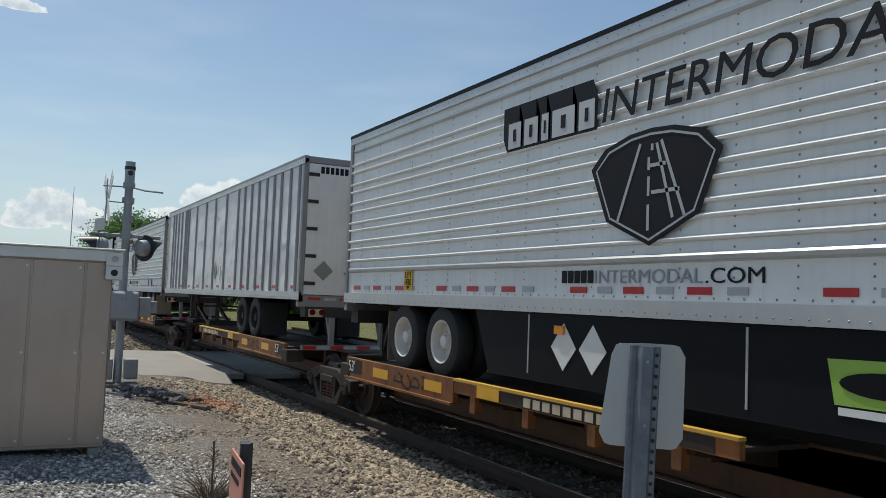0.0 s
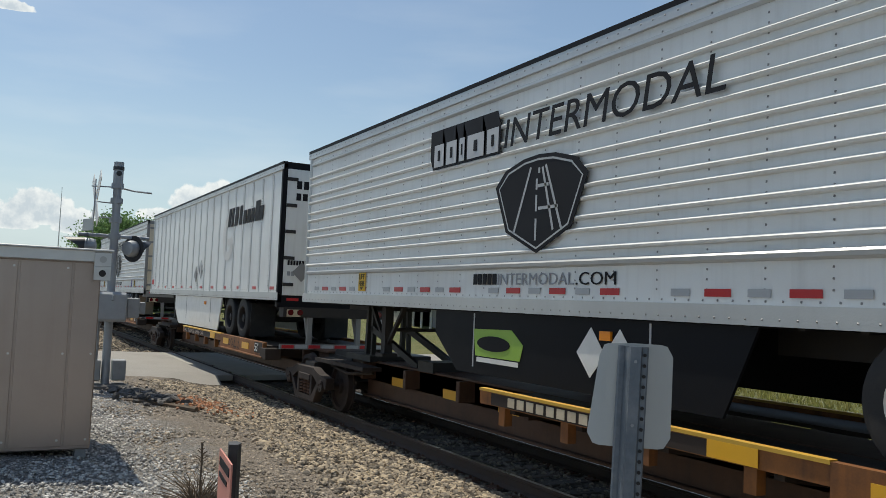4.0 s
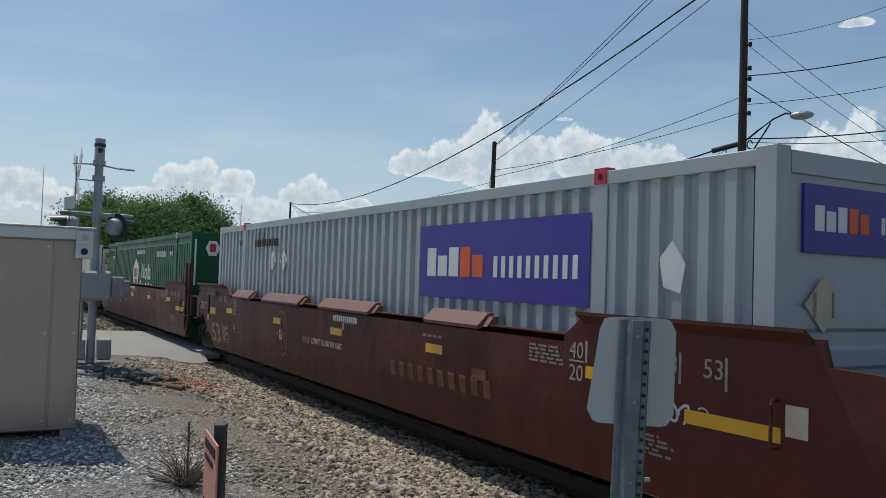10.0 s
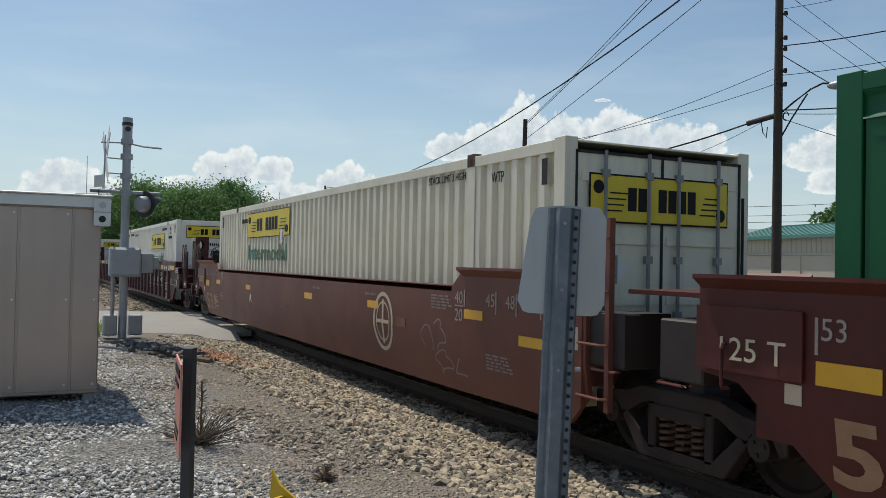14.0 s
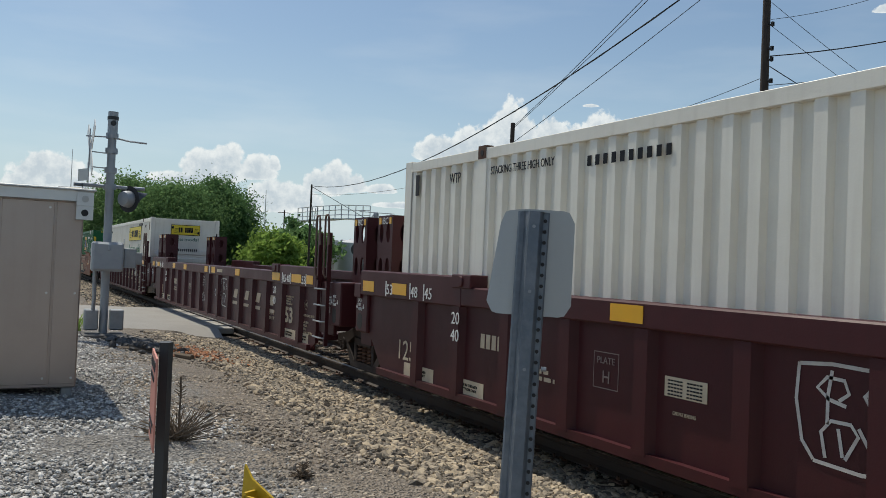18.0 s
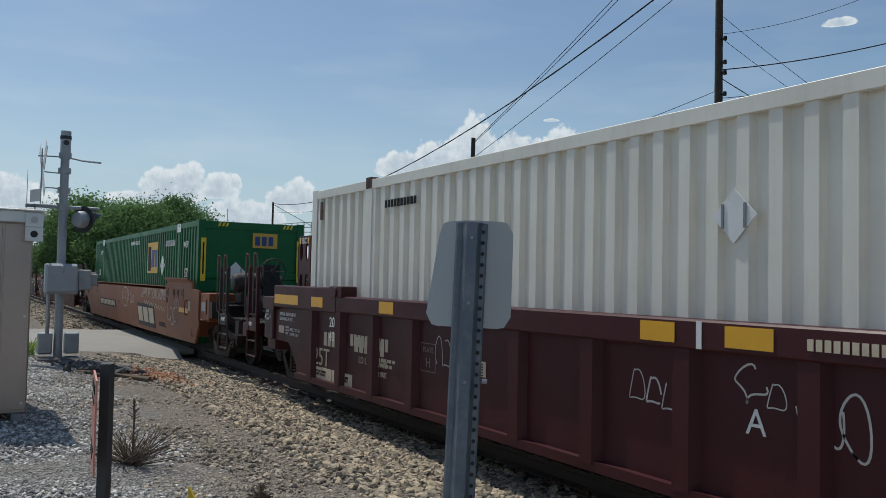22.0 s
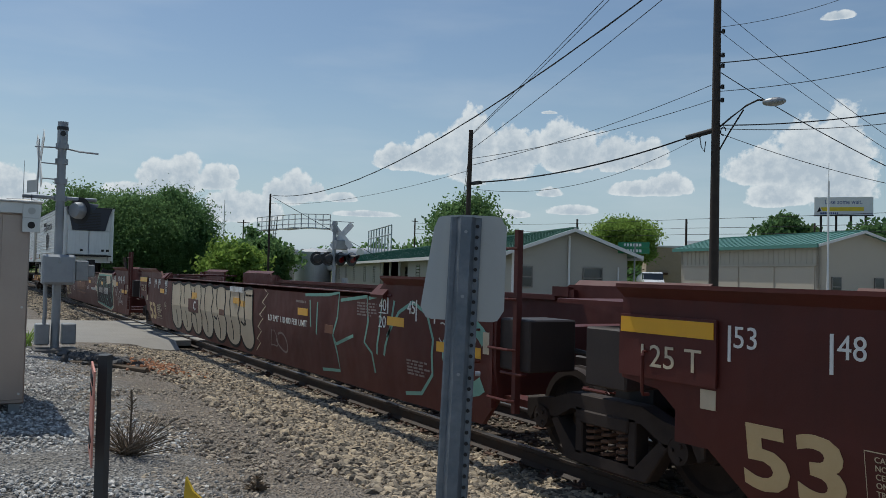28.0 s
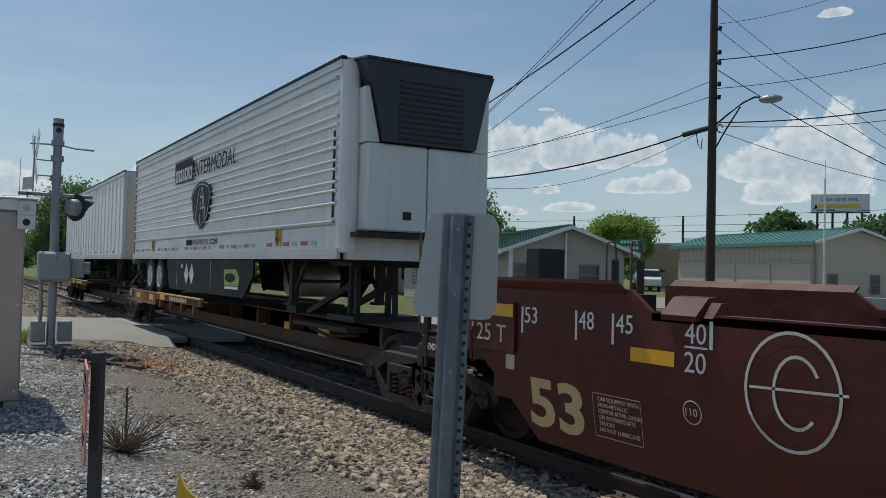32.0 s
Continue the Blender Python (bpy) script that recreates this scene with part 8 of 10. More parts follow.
        box(bm, x + 0.4, x + 0.55, 0.82, 0.98, 0.98, 1.6)
        part("brake_wheel", bm, BLACK, car)
    return car


# -- trailers
def dual_wheel_mesh(rim):
    bm = bmesh.new()
    for y in (-1.10,):
        lathe(bm, [(0.29, y - 0.13), (0.40, y - 0.14), (0.46, y - 0.12), (0.485, y - 0.08), (0.49, y), (0.485, y + 0.08), (0.46, y + 0.12), (0.29, y + 0.13), (0.27, y), (0.29, y - 0.13)], 30, caps=False)
    tyre = finish("tyre", bm, RUBBER)
    bm = bmesh.new()
    lathe(bm, [(0.25, -0.95), (0.292, -1.0), (0.30, -1.225), (0.292, -1.238), (0.275, -1.225), (0.262, -1.19), (0.255, -1.07), (0.17, -1.05), (0.16, -1.08), (0.10, -1.10), (0.085, -1.20), (0.03, -1.215)], 28)
    for k in range(10):
        a = 2 * math.pi * k / 10
        rod(bm, (0.20 * math.cos(a), -1.06, 0.20 * math.sin(a)), (0.20 * math.cos(a), -1.10, 0.20 * math.sin(a)), 0.018, 6)
    return tyre, finish("rim", bm, rim)


WHEEL_WHITE, WHEEL_BLACK = dual_wheel_mesh(RIM_WHITE), dual_wheel_mesh(BLACK)


def trailer(at, length, tail_right, style, label, seed, top=4.85, reefer=False, skirt=None, wheels=None, axles=(2.3, 3.5)):
    """A road trailer; at is its +x end. style: beads, posts or plates. tail_right: the doors look to +x."""
    tr = rides(thing("road_trailer", label, "trailer", "road trailers"), at)
    sheet = {"beads": TRAILER, "posts": TRAILER_OLD, "plates": TRAILER}[style]
    bottom = 1.98

    def T(d):                                   # metres from the tail
        return -d if tail_right else -length + d
    bm = bmesh.new()
    box(bm, -length + 0.06, -0.06, WALL + 0.03, -WALL - 0.03, bottom + 0.12, top - 0.06)
    part("body", bm, sheet, tr)
    bm = bmesh.new()
    for s in (-1, 1):
        y0, y1 = sorted((s * 1.25, s * 1.305))
        box(bm, -length, 0, y0, y1, bottom, bottom + 0.16)
        box(bm, -length, 0, y0, y1, top - 0.14, top - 0.02)
    part("edge_rail", bm, ALLOY, tr)
    bm = bmesh.new()
    box(bm, -length + 0.01, -0.01, -1.27, 1.27, top - 0.03, top + 0.005)
    part("roof", bm, POST, tr)
    bm = bmesh.new()
    for s in (-1, 1):
        y0, y1 = sorted((s * 1.22, s * 1.309))
        box(bm, -length - 0.002, 0.002, y0, y1, top - 0.035, top + 0.02)
    part("roof_edge", bm, SKIRT_BLACK if style != "posts" else POST, tr, "dark roof edge strip")
    if style == "beads":
        for s in (-1, 1):
            y = s * 1.268
            bm = bmesh.new()
            prism(bm, [(y, -0.030), (y + s * 0.040, -0.020), (y + s * 0.048, 0.0), (y + s * 0.036, 0.012), (y, 0.026)], -length + 0.12, -0.12, "x")
            bead = finish("side_bead", bm, sheet)
            for z in (2.69, 2.88, 3.01, 3.20, 3.33, 3.52, 3.66, 3.86, 3.99, 4.20, 4.33):
                part("side_bead", bead, sheet, tr).matrix_basis = pose(0, 0, z + top - 4.84)
        bm = bmesh.new()
        for s in (-1, 1):
            y = s * 1.268
            prism(bm, [(y, bottom + 0.50), (y + s * 0.05, bottom + 0.52), (y + s * 0.055, bottom + 0.555), (y + s * 0.03, bottom + 0.58), (y, bottom + 0.585)], -length + 0.2, -0.2, "x")
            prism(bm, [(y, top - 0.30), (y + s * 0.045, top - 0.28), (y + s * 0.045, top - 0.245), (y, top - 0.235)], -length + 0.2, -0.2, "x")
        part("rub_rail", bm, ALLOY, tr)
    if style == "posts":
        r = random.Random(seed)
        xs = [0.35, 0.95, 1.6, 2.15, 2.75, 3.4, 4.06, 4.71, 5.34, 6.62, 7.95, 9.18, 10.54, 11.73, 12.05, 12.32, 12.95, 13.53, 14.08, 14.51]
        for s in (-1, 1):
            y = s * 1.268
            bm = bmesh.new()
            prism(bm, [(-0.075, y), (-0.07, y + s * 0.012), (-0.03, y + s * 0.03), (0.03, y + s * 0.03), (0.07, y + s * 0.012), (0.075, y)], bottom + 0.14, top - 0.13, "z")
            upright = finish("side_post", bm, POST)
            for x in xs:
                part("side_post", upright, POST, tr).matrix_basis = pose(T(x), 0, 0)
    if style == "plates":
        for s in (-1, 1):
            y0, y1 = sorted((s * 1.262, s * 1.277))
            bm = bmesh.new()
            box(bm, -0.05, 0.05, y0, y1, bottom + 0.14, top - 0.13)
            seam = finish("seam_strip", bm, sheet)
            for k in range(1, 20):
                part("seam_strip", seam, sheet, tr).matrix_basis = pose(-length * k / 20, 0, 0)
    # rivets: along the rails and up the seams
    bm = bmesh.new()
    n = int(length / 0.16)
    studs = [(-length + length * (k + 0.5) / n, z) for k in range(n) for z in ((bottom + 0.04, bottom + 0.20, top - 0.09) if style != "beads" else (bottom + 0.05, bottom + 0.19, top - 0.08))]
    if style == "beads":
        studs += [(-length * k / 26, bottom + 0.28 + 0.084 * j) for k in range(1, 26) for j in range(29)]
    elif style == "plates":
        studs += [(-length * k / 20 + dx, bottom + 0.25 + 0.054 * j) for k in range(1, 20) for j in range(46) for dx in (-0.032, 0.032)]
    else:
        studs += [(T(x) + dx, bottom + 0.25 + 0.056 * j) for x in xs for j in range(44) for dx in (-0.024, 0.024)]
    for x, z in studs:
        y = -1.2982 if style == "posts" and bottom + 0.22 < z < top - 0.15 else -1.278 if style == "plates" and bottom + 0.22 < z < top - 0.15 else (-1.27 if bottom + 0.17 < z < top - 0.15 else -1.306)
        a = [bm.verts.new((x + 0.013 * math.cos(q), y, z + 0.013 * math.sin(q))) for q in (0.5, 2.1, 3.7, 5.3)]
        c = bm.verts.new((x, y - 0.007, z))
        for i in range(4):
            bm.faces.new((a[i], a[(i + 1) % 4], c))
    tagged(part("rivets", bm, {"beads": POST, "plates": RIVET}.get(style, SPINE_DARK), tr, smooth=False), kind="stuff")
    # red and silver reflecting strips
    r = random.Random(seed + 5)
    x, k = 0.5, 0
    while x < length - 0.6:
        for d, w, me in ((0.0, 0.28, REFLEX_R), (0.42, 0.22, REFLEX_W)):
            if style == "beads" or me is REFLEX_R:
                plate(tr, "reflex_strip", rect(T(x + d) - w / 2, T(x + d) + w / 2, bottom + 0.22, bottom + 0.285), -1.271, me)
        x += 0.84 if (style == "beads" and k % 3 != 2) else 1.35
        k += 1
    # tail frame and doors
    e = 0.0 if tail_right else -length
    s = 1 if tail_right else -1
    bm = bmesh.new()
    box(bm, min(e, e - 0.10 * s), max(e, e - 0.10 * s), -1.30, -1.20, bottom - 0.05, top + 0.01)
    box(bm, min(e, e - 0.10 * s), max(e, e - 0.10 * s), 1.20, 1.30, bottom - 0.05, top + 0.01)
    box(bm, min(e, e - 0.10 * s), max(e, e - 0.10 * s), -1.30, 1.30, top - 0.12, top + 0.015)
    box(bm, min(e, e - 0.14 * s), max(e, e - 0.14 * s), -1.30, 1.30, bottom - 0.14, bottom + 0.10)
    part("door_frame", bm, {"beads": POST, "posts": POST, "plates": SKIRT_BLACK}[style], tr, bevel=0.01)
    door_paint = TRAILER_DOOR if style == "beads" else sheet
    for y0, y1 in ((-1.20, -0.02), (0.02, 1.20)):
        bm = bmesh.new()
        box(bm, min(e + 0.012 * s, e - 0.06 * s), max(e + 0.012 * s, e - 0.06 * s), y0, y1, bottom + 0.11, top - 0.13)
        door = part("door", bm, door_paint, tr, bevel=0.008)
        edge = y0 if y0 < -0.5 else y1
        for z in (bottom + 0.3, bottom + 0.85, bottom + 1.4, bottom + 1.95, bottom + 2.5):
            yy = sorted((edge - 0.06 * (1 if edge > 0 else -1) * 0, edge - 0.22 * (1 if edge > 0 else -1)))
            bm = bmesh.new()
            box(bm, min(e, e + 0.035 * s), max(e, e + 0.035 * s), yy[0], yy[1], z, z + 0.07)
            part("hinge", bm, POST if style == "beads" else BLACK, door)
        bm = bmesh.new()
        for yy in ((-0.30, -0.12) if y0 < -0.5 else (0.12, 0.30)):
            rod(bm, (e + 0.03 * s, yy, bottom + 0.12), (e + 0.03 * s, yy, top - 0.15), 0.014, 8)
            for z in (bottom + 0.25, bottom + 1.2, bottom + 2.4):
                box(bm, min(e, e + 0.05 * s), max(e, e + 0.05 * s), yy - 0.03, yy + 0.03, z, z + 0.06)
        mid = -0.21 if y0 < -0.5 else 0.21
        box(bm, min(e + 0.03 * s, e + 0.06 * s), max(e + 0.03 * s, e + 0.06 * s), mid - 0.16, mid + 0.16, bottom + 0.55, bottom + 0.58)
        part("lock_rod", bm, POST if style != "posts" else BLACK, door)
        bm = bmesh.new()
        cy = (y0 + y1) / 2 - 0.2
        prism(bm, [(cy - 0.2, bottom + 0.6), (cy, bottom + 0.4), (cy + 0.2, bottom + 0.6), (cy, bottom + 0.8)], e + 0.014 * s, e + 0.03 * s, "x")
        part("placard_holder", bm, POST if style != "beads" else CREAM, door)
    for k in range(7):
        y = -1.1 + 0.34 * k
        plate(tr, "reflex_strip", [(y, bottom + 0.0), (y + 0.26, bottom + 0.0), (y + 0.26, bottom + 0.055), (y, bottom + 0.055)], e + (0.001 if s > 0 else -0.006), REFLEX_R if k % 2 == 0 else REFLEX_W, axis="x")
    for y in (-1.0, -0.8, 0.8, 1.0):
        bm = bmesh.new()
        rod(bm, (e, y, bottom - 0.24), (e + 0.04 * s, y, bottom - 0.24), 0.06, 14)
        part("tail_lamp", bm, LAMP_RED, tr, "round red tail lamp")
    plate(tr, "number_plate", rect(-1.08, -0.78, bottom - 0.33, bottom - 0.18), e + (0.004 if s > 0 else -0.012), CREAM, 0.006, "x")
    bm = bmesh.new()
    box(bm, min(e, e - 0.3 * s), max(e, e - 0.3 * s), -1.15, 1.15, bottom - 0.34, bottom - 0.13)
    part("tail_beam", bm, BLACK, tr)
    guard_paint = BLACK if not tail_right else POST
    bm = bmesh.new()
    box(bm, min(e, e - 0.1 * s), max(e, e - 0.1 * s), -1.18, 1.18, bottom - 1.0, bottom - 0.90)
    guard = part("underride_guard", bm, guard_paint, tr)
    for y in (-0.55, 0.55):
        bm = bmesh.new()
        prism(bm, [(e - 0.12 * s, bottom - 0.3), (e - 0.02 * s, bottom - 0.3), (e - 0.02 * s, bottom - 0.95), (e - 0.12 * s, bottom - 0.95)], y - 0.05, y + 0.05, "y")
        part("guard_post", bm, guard_paint, guard)
        bm = bmesh.new()
        prism(bm, [(e - 0.5 * s, bottom - 0.1), (e - 0.4 * s, bottom - 0.1), (e - 0.02 * s, bottom - 0.85), (e - 0.12 * s, bottom - 0.85)], y - 0.03, y + 0.03, "y")
        part("guard_brace", bm, guard_paint, guard)
    for k in range(8):
        y = -1.15 + 0.29 * k
        plate(tr, "reflex_strip", rect(y, y + 0.26, bottom - 0.985, bottom - 0.915), e + (0.001 if s > 0 else -0.006), REFLEX_R if k % 2 == 0 else REFLEX_W, axis="x")
    # running gear
    tyre, rim = wheels or WHEEL_WHITE
    for d in axles:
        for q in (1, -1):
            w = new("wheel", tyre)
            w.parent, w.matrix_basis = tr, pose(T(d), 0, 1.515) if q > 0 else pose(T(d), 0, 1.515, 0, 0, 180)
            o = new("rim", rim)
            o.parent = w
            o = new("inner_tyre", tyre)
            o.parent, o.matrix_basis = w, pose(0, 0.32, 0)
    bm = bmesh.new()
    for d in axles:
        rod(bm, (T(d), -1.0, 1.515), (T(d), 1.0, 1.515), 0.07, 10)
    for y in (-0.5, 0.5):
        a, b = sorted((T(1.2), T(5.2)))
        box(bm, a, b, y - 0.05, y + 0.05, bottom - 0.25, bottom - 0.02)
        for d in axles:
            prism(bm, [(T(d) - 0.35, bottom - 0.22), (T(d) + 0.35, bottom - 0.22), (T(d) + 0.1, 1.55), (T(d) - 0.1, 1.55)], y - 0.04, y + 0.04, "y")
    part("slider_frame", bm, BLACK, tr)
    for q in (-1, 1):
        a, b = sorted((T(axles[0] - 0.62), T(axles[0] - 0.605)))
        bm = bmesh.new()
        box(bm, a, b, min(0.62 * q, 1.20 * q), max(0.62 * q, 1.20 * q), 1.12, bottom - 0.1)
        part("mud_flap", bm, paint("tan_dirty_mudflap", (0.30, 0.24, 0.17), 0.8, dirt=0.4) if seed % 2 == 0 else RUBBER, tr)
    x = T(length - 2.9)
    for q in (-1, 1):
        bm = bmesh.new()
        box(bm, x - 0.07, x + 0.07, 0.85 * q - 0.07, 0.85 * q + 0.07, 1.22, bottom)
        leg = part("landing_leg", bm, BLACK, tr)
        bm = bmesh.new()
        box(bm, x - 0.14, x + 0.14, 0.85 * q - 0.13, 0.85 * q + 0.13, 1.17, 1.22)
        part("foot", bm, BLACK, leg)
        for d in (-1, 1):
            bm = bmesh.new()
            prism(bm, [(x, 1.35), (x + 0.06 * d, 1.35), (x + 0.66 * d, bottom), (x + 0.58 * d, bottom)], 0.85 * q - 0.03, 0.85 * q + 0.03, "y")
            part("brace", bm, BLACK, leg)
    bm = bmesh.new()
    rod(bm, (x, -0.85, 1.6), (x, 0.85, 1.6), 0.03, 8)
    part("cross_shaft", bm, BLACK, tr)
    bm = bmesh.new()
    for k in range(30):
        x = -0.4 - (length - 0.8) * k / 29
        box(bm, x - 0.03, x + 0.03, -1.24, 1.24, bottom - 0.02, bottom + 0.13)
    box(bm, -length + 0.2, -0.2, -1.24, 1.24, bottom + 0.10, bottom + 0.13)
    part("floor_beam", bm, BLACK, tr)
    if skirt:
        a, b = axles[-1] + ((1.3 if tail_right else 0.95) if skirt is SKIRT_BLACK else 0.75), (10.1 if tail_right else length - 4.0) if skirt is SKIRT_BLACK else 10.85
        for q in (-1, 1):
            bm = bmesh.new()
            lo = 1.22 if skirt is SKIRT_BLACK else 1.12
            prism(bm, [(T(a + 0.35), lo), (T(b - 0.6), lo), (T(b), lo + 0.45), (T(b), bottom - 0.01), (T(a), bottom - 0.01)], 1.24 * q - 0.015, 1.24 * q + 0.015, "y")
            part("side_skirt", bm, skirt, tr, "black side skirt" if skirt is SKIRT_BLACK else "white side skirt")
        for x in (T(a + 1.2), T(a + 4.3)):
            plate(tr, "skirt_seam", rect(x - 0.012, x + 0.012, 1.3, bottom - 0.03), -1.256, REFLEX_W if skirt is SKIRT_BLACK else POST)
        plate(tr, "marker_lamp", rect(T(a + 1.8) - 0.08, T(a + 1.8) + 0.08, bottom - 0.22, bottom - 0.13), -1.257, AMBER, 0.03)
    if reefer:
        nose = T(length)
        q = -s
        bm = bmesh.new()
        prism(bm, [(-1.12, top - 0.08), (1.12, top - 0.08), (0.98, top - 0.45), (0.80, top - 1.25), (-0.80, top - 1.25), (-0.98, top - 0.45)], nose, nose + 0.42 * q, "x")
        unit = part("cooling_unit_grille", bm, paint("blue_black_plastic", (0.025, 0.028, 0.045), 0.4, dirt=0.2), tr, "dark blue-black cooling unit top")
        bm = bmesh.new()
        for k in range(11):
            z = top - 0.35 - 0.085 * k
            box(bm, min(nose + 0.42 * q, nose + 0.435 * q), max(nose + 0.42 * q, nose + 0.435 * q), -0.55, 0.55, z, z + 0.03)
        part("louvre", bm, BLACK, unit)
        for y0, y1 in ((-1.02, -0.01), (0.01, 1.02)):
            bm = bmesh.new()
            box(bm, min(nose, nose + 0.36 * q), max(nose, nose + 0.36 * q), y0, y1, bottom + 0.42, top - 1.27)
            part("cooling_unit_door", bm, TRAILER, tr, "white cooling unit door", bevel=0.03)
        for e0 in (-1, 1):
            bm = bmesh.new()
            prism(bm, [(0.82 * e0, top - 1.26), (1.0 * e0, top - 0.46), (1.06 * e0, top - 0.46), (1.04 * e0, top - 1.26)], nose, nose + 0.34 * q, "x")
            part("cooling_unit_cheek", bm, TRAILER, tr, "white side cheek")
        bm = bmesh.new()
        box(bm, min(nose, nose + 0.4 * q), max(nose, nose + 0.4 * q), -1.15, 1.15, bottom + 0.33, bottom + 0.40)
        pipe(bm, [(nose + 0.05 * q, -1.16, top - 0.05), (nose + 0.40 * q, -1.08, top - 0.06), (nose + 0.40 * q, 1.08, top - 0.06), (nose + 0.05 * q, 1.16, top - 0.05)], 0.035)
        rod(bm, (nose + 0.02 * q, -0.98, bottom + 0.35), (nose + 0.02 * q, -0.98, top - 0.1), 0.03, 8)
        for y in (-0.35, 0.7, 0.95):
            box(bm, min(nose + 0.36 * q, nose + 0.37 * q), max(nose + 0.36 * q, nose + 0.37 * q), y - 0.07, y + 0.07, bottom + 0.6, bottom + 0.72)
        part("cooling_unit_trim", bm, BLACK, tr)
        bm = bmesh.new()
        lathe(bm, [(0.1, -0.5), (0.3, -0.48), (0.33, -0.4), (0.33, 0.4), (0.3, 0.48), (0.1, 0.5)], 18, pose(T(length - 4.2), 0, 1.6))
        part("fuel_tank", bm, ALLOY, tr)
        bm = bmesh.new()
        for y in (-1.14, 1.14):
            rod(bm, (nose - 0.02 * q, y, bottom + 0.1), (nose - 0.02 * q, y, top - 0.05), 0.15, 16)
        box(bm, min(nose, nose - 0.1 * q), max(nose, nose - 0.1 * q), -1.15, 1.15, bottom, top - 0.04)
        part("nose_corner", bm, TRAILER, tr)
    else:
        nose = T(length)
        bm = bmesh.new()
        for y in (-1.22, 1.22):
            rod(bm, (nose + 0.07 * s, y, bottom + 0.02), (nose + 0.07 * s, y, top), 0.08, 14)
        box(bm, min(nose + 0.02 * s, nose + 0.1 * s), max(nose + 0.02 * s, nose + 0.1 * s), -1.22, 1.22, bottom, top)
        part("nose_corner", bm, ALLOY, tr)
        bm = bmesh.new()
        rod(bm, (nose - 0.01 * s, 0.2, bottom + 0.5), (nose - 0.12 * s, 0.2, bottom + 0.5), 0.09, 10)
        part("air_coupling", bm, POST, tr)
    return tr


def haulier_marks(tr, length, tail_right, x0=-10.33, lift=-13.05):
    """Block name, the word beside it, the road shield, the web line, lift notices, skirt marks."""
    y = -1.312
    x = x0 + 0.10
    for w in (0.30, 0.31, 0.17, 0.44, 0.30):                     # block name with a raised dark edge, in place of letters
        plate(tr, "name_shadow", [(x - 0.015, 3.85), (x + w + 0.015, 3.85), (x + w + 0.015, 4.20), (x + w - 0.06, 4.38), (x - 0.10, 4.38), (x - 0.10, 4.02)], y, INK)
        plate(tr, "name_block", rect(x + 0.02, x + w - 0.02, 3.88, 4.18), y - 0.006, NAME_GREY)
        plate(tr, "name_slot", rect(x + w * 0.42, x + w * 0.60, 3.96, 4.10), y - 0.012, INK)
        x += w + 0.035
    letters("INTERMODAL", 0.34, INK, tr, pose(x0 + 1.86, y - 0.004, 3.90, 90), width=3.35, shear=0.15)
    sx, sz = x0 + 2.58, 3.18
    shield = [(-0.87, 0.26), (-0.66, 0.44), (-0.3, 0.53), (0.0, 0.55), (0.3, 0.53), (0.66, 0.44), (0.87, 0.26), (0.62, -0.28), (0.0, -0.54), (-0.62, -0.28)]
    plate(tr, "shield", [(sx + a, sz + b) for a, b in shield], y, INK)
    bm = bmesh.new()
    ribbon(bm, [(sx + a * 0.9, sz + b * 0.9) for a, b in shield], 0.022, y - 0.009, True)
    for pts in (((-0.45, -0.30), (-0.14, 0.42)), ((0.45, -0.30), (0.14, 0.42)), ((0.3, -0.30), (0.08, 0.40)), ((-0.02, -0.40), (-0.02, -0.16)), ((-0.02, -0.08), (-0.02, 0.10)), ((-0.02, 0.16), (-0.02, 0.28)), ((0.02, 0.34), (0.02, 0.40)), ((0.02, -0.05), (0.38, -0.05)), ((0.0, 0.2), (0.2, 0.2))):
        ribbon(bm, [(sx + a, sz + b) for a, b in pts], 0.035, y - 0.009)
    part("shield_line", bm, REFLEX_W, tr, smooth=False)
    bars(tr, x0 + 1.2, 2.30, -1.272, 0.55, 0.13, 5, INK, gap=0.2)
    letters("INTERMODAL", 0.13, INK_GREY, tr, pose(x0 + 1.76, -1.275, 2.30, 90), width=1.45)
    letters(".COM", 0.13, INK, tr, pose(x0 + 3.24, -1.275, 2.30, 90), width=0.62)
    for x in (lift, -2.75):
        plate(tr, "lift_notice", rect(x, x + 0.27, 2.20, 2.49), -1.279, LIFT_Y)
        letters("LIFT", 0.09, INK, tr, pose(x + 0.03, -1.287, 2.385, 90), width=0.21)
        letters("HERE", 0.09, INK, tr, pose(x + 0.03, -1.287, 2.275, 90), width=0.21)
        plate(tr, "arrow", [(x + 0.08, 2.26), (x + 0.19, 2.26), (x + 0.135, 2.215)], -1.285, INK)
    if tail_right:
        plate(tr, "purple_notice", rect(-3.5, -3.3, 2.22, 2.5), -1.279, PURPLE)
    for x in ((-6.84, -6.41) if tail_right else (x0 + 1.24, x0 + 1.73)):
        plate(tr, "diamond_placard", [(x, 1.38), (x + 0.22, 1.62), (x, 1.88), (x - 0.22, 1.62)], -1.257, WHITE)
    x = -8.56 if tail_right else x0 + 4.95
    plate(tr, "oval_badge", [(x - 0.48, 1.44), (x + 0.48, 1.44), (x + 0.54, 1.62), (x + 0.3, 1.78), (x - 0.54, 1.76)], -1.257, LIME)
    plate(tr, "oval_badge_line", oval(x - 0.08, 1.60, 0.36, 0.09), -1.264, SKIRT_BLACK)
    plate(tr, "oval_badge_line", rect(x - 0.45, x + 0.45, 1.37, 1.425), -1.258, WHITE)


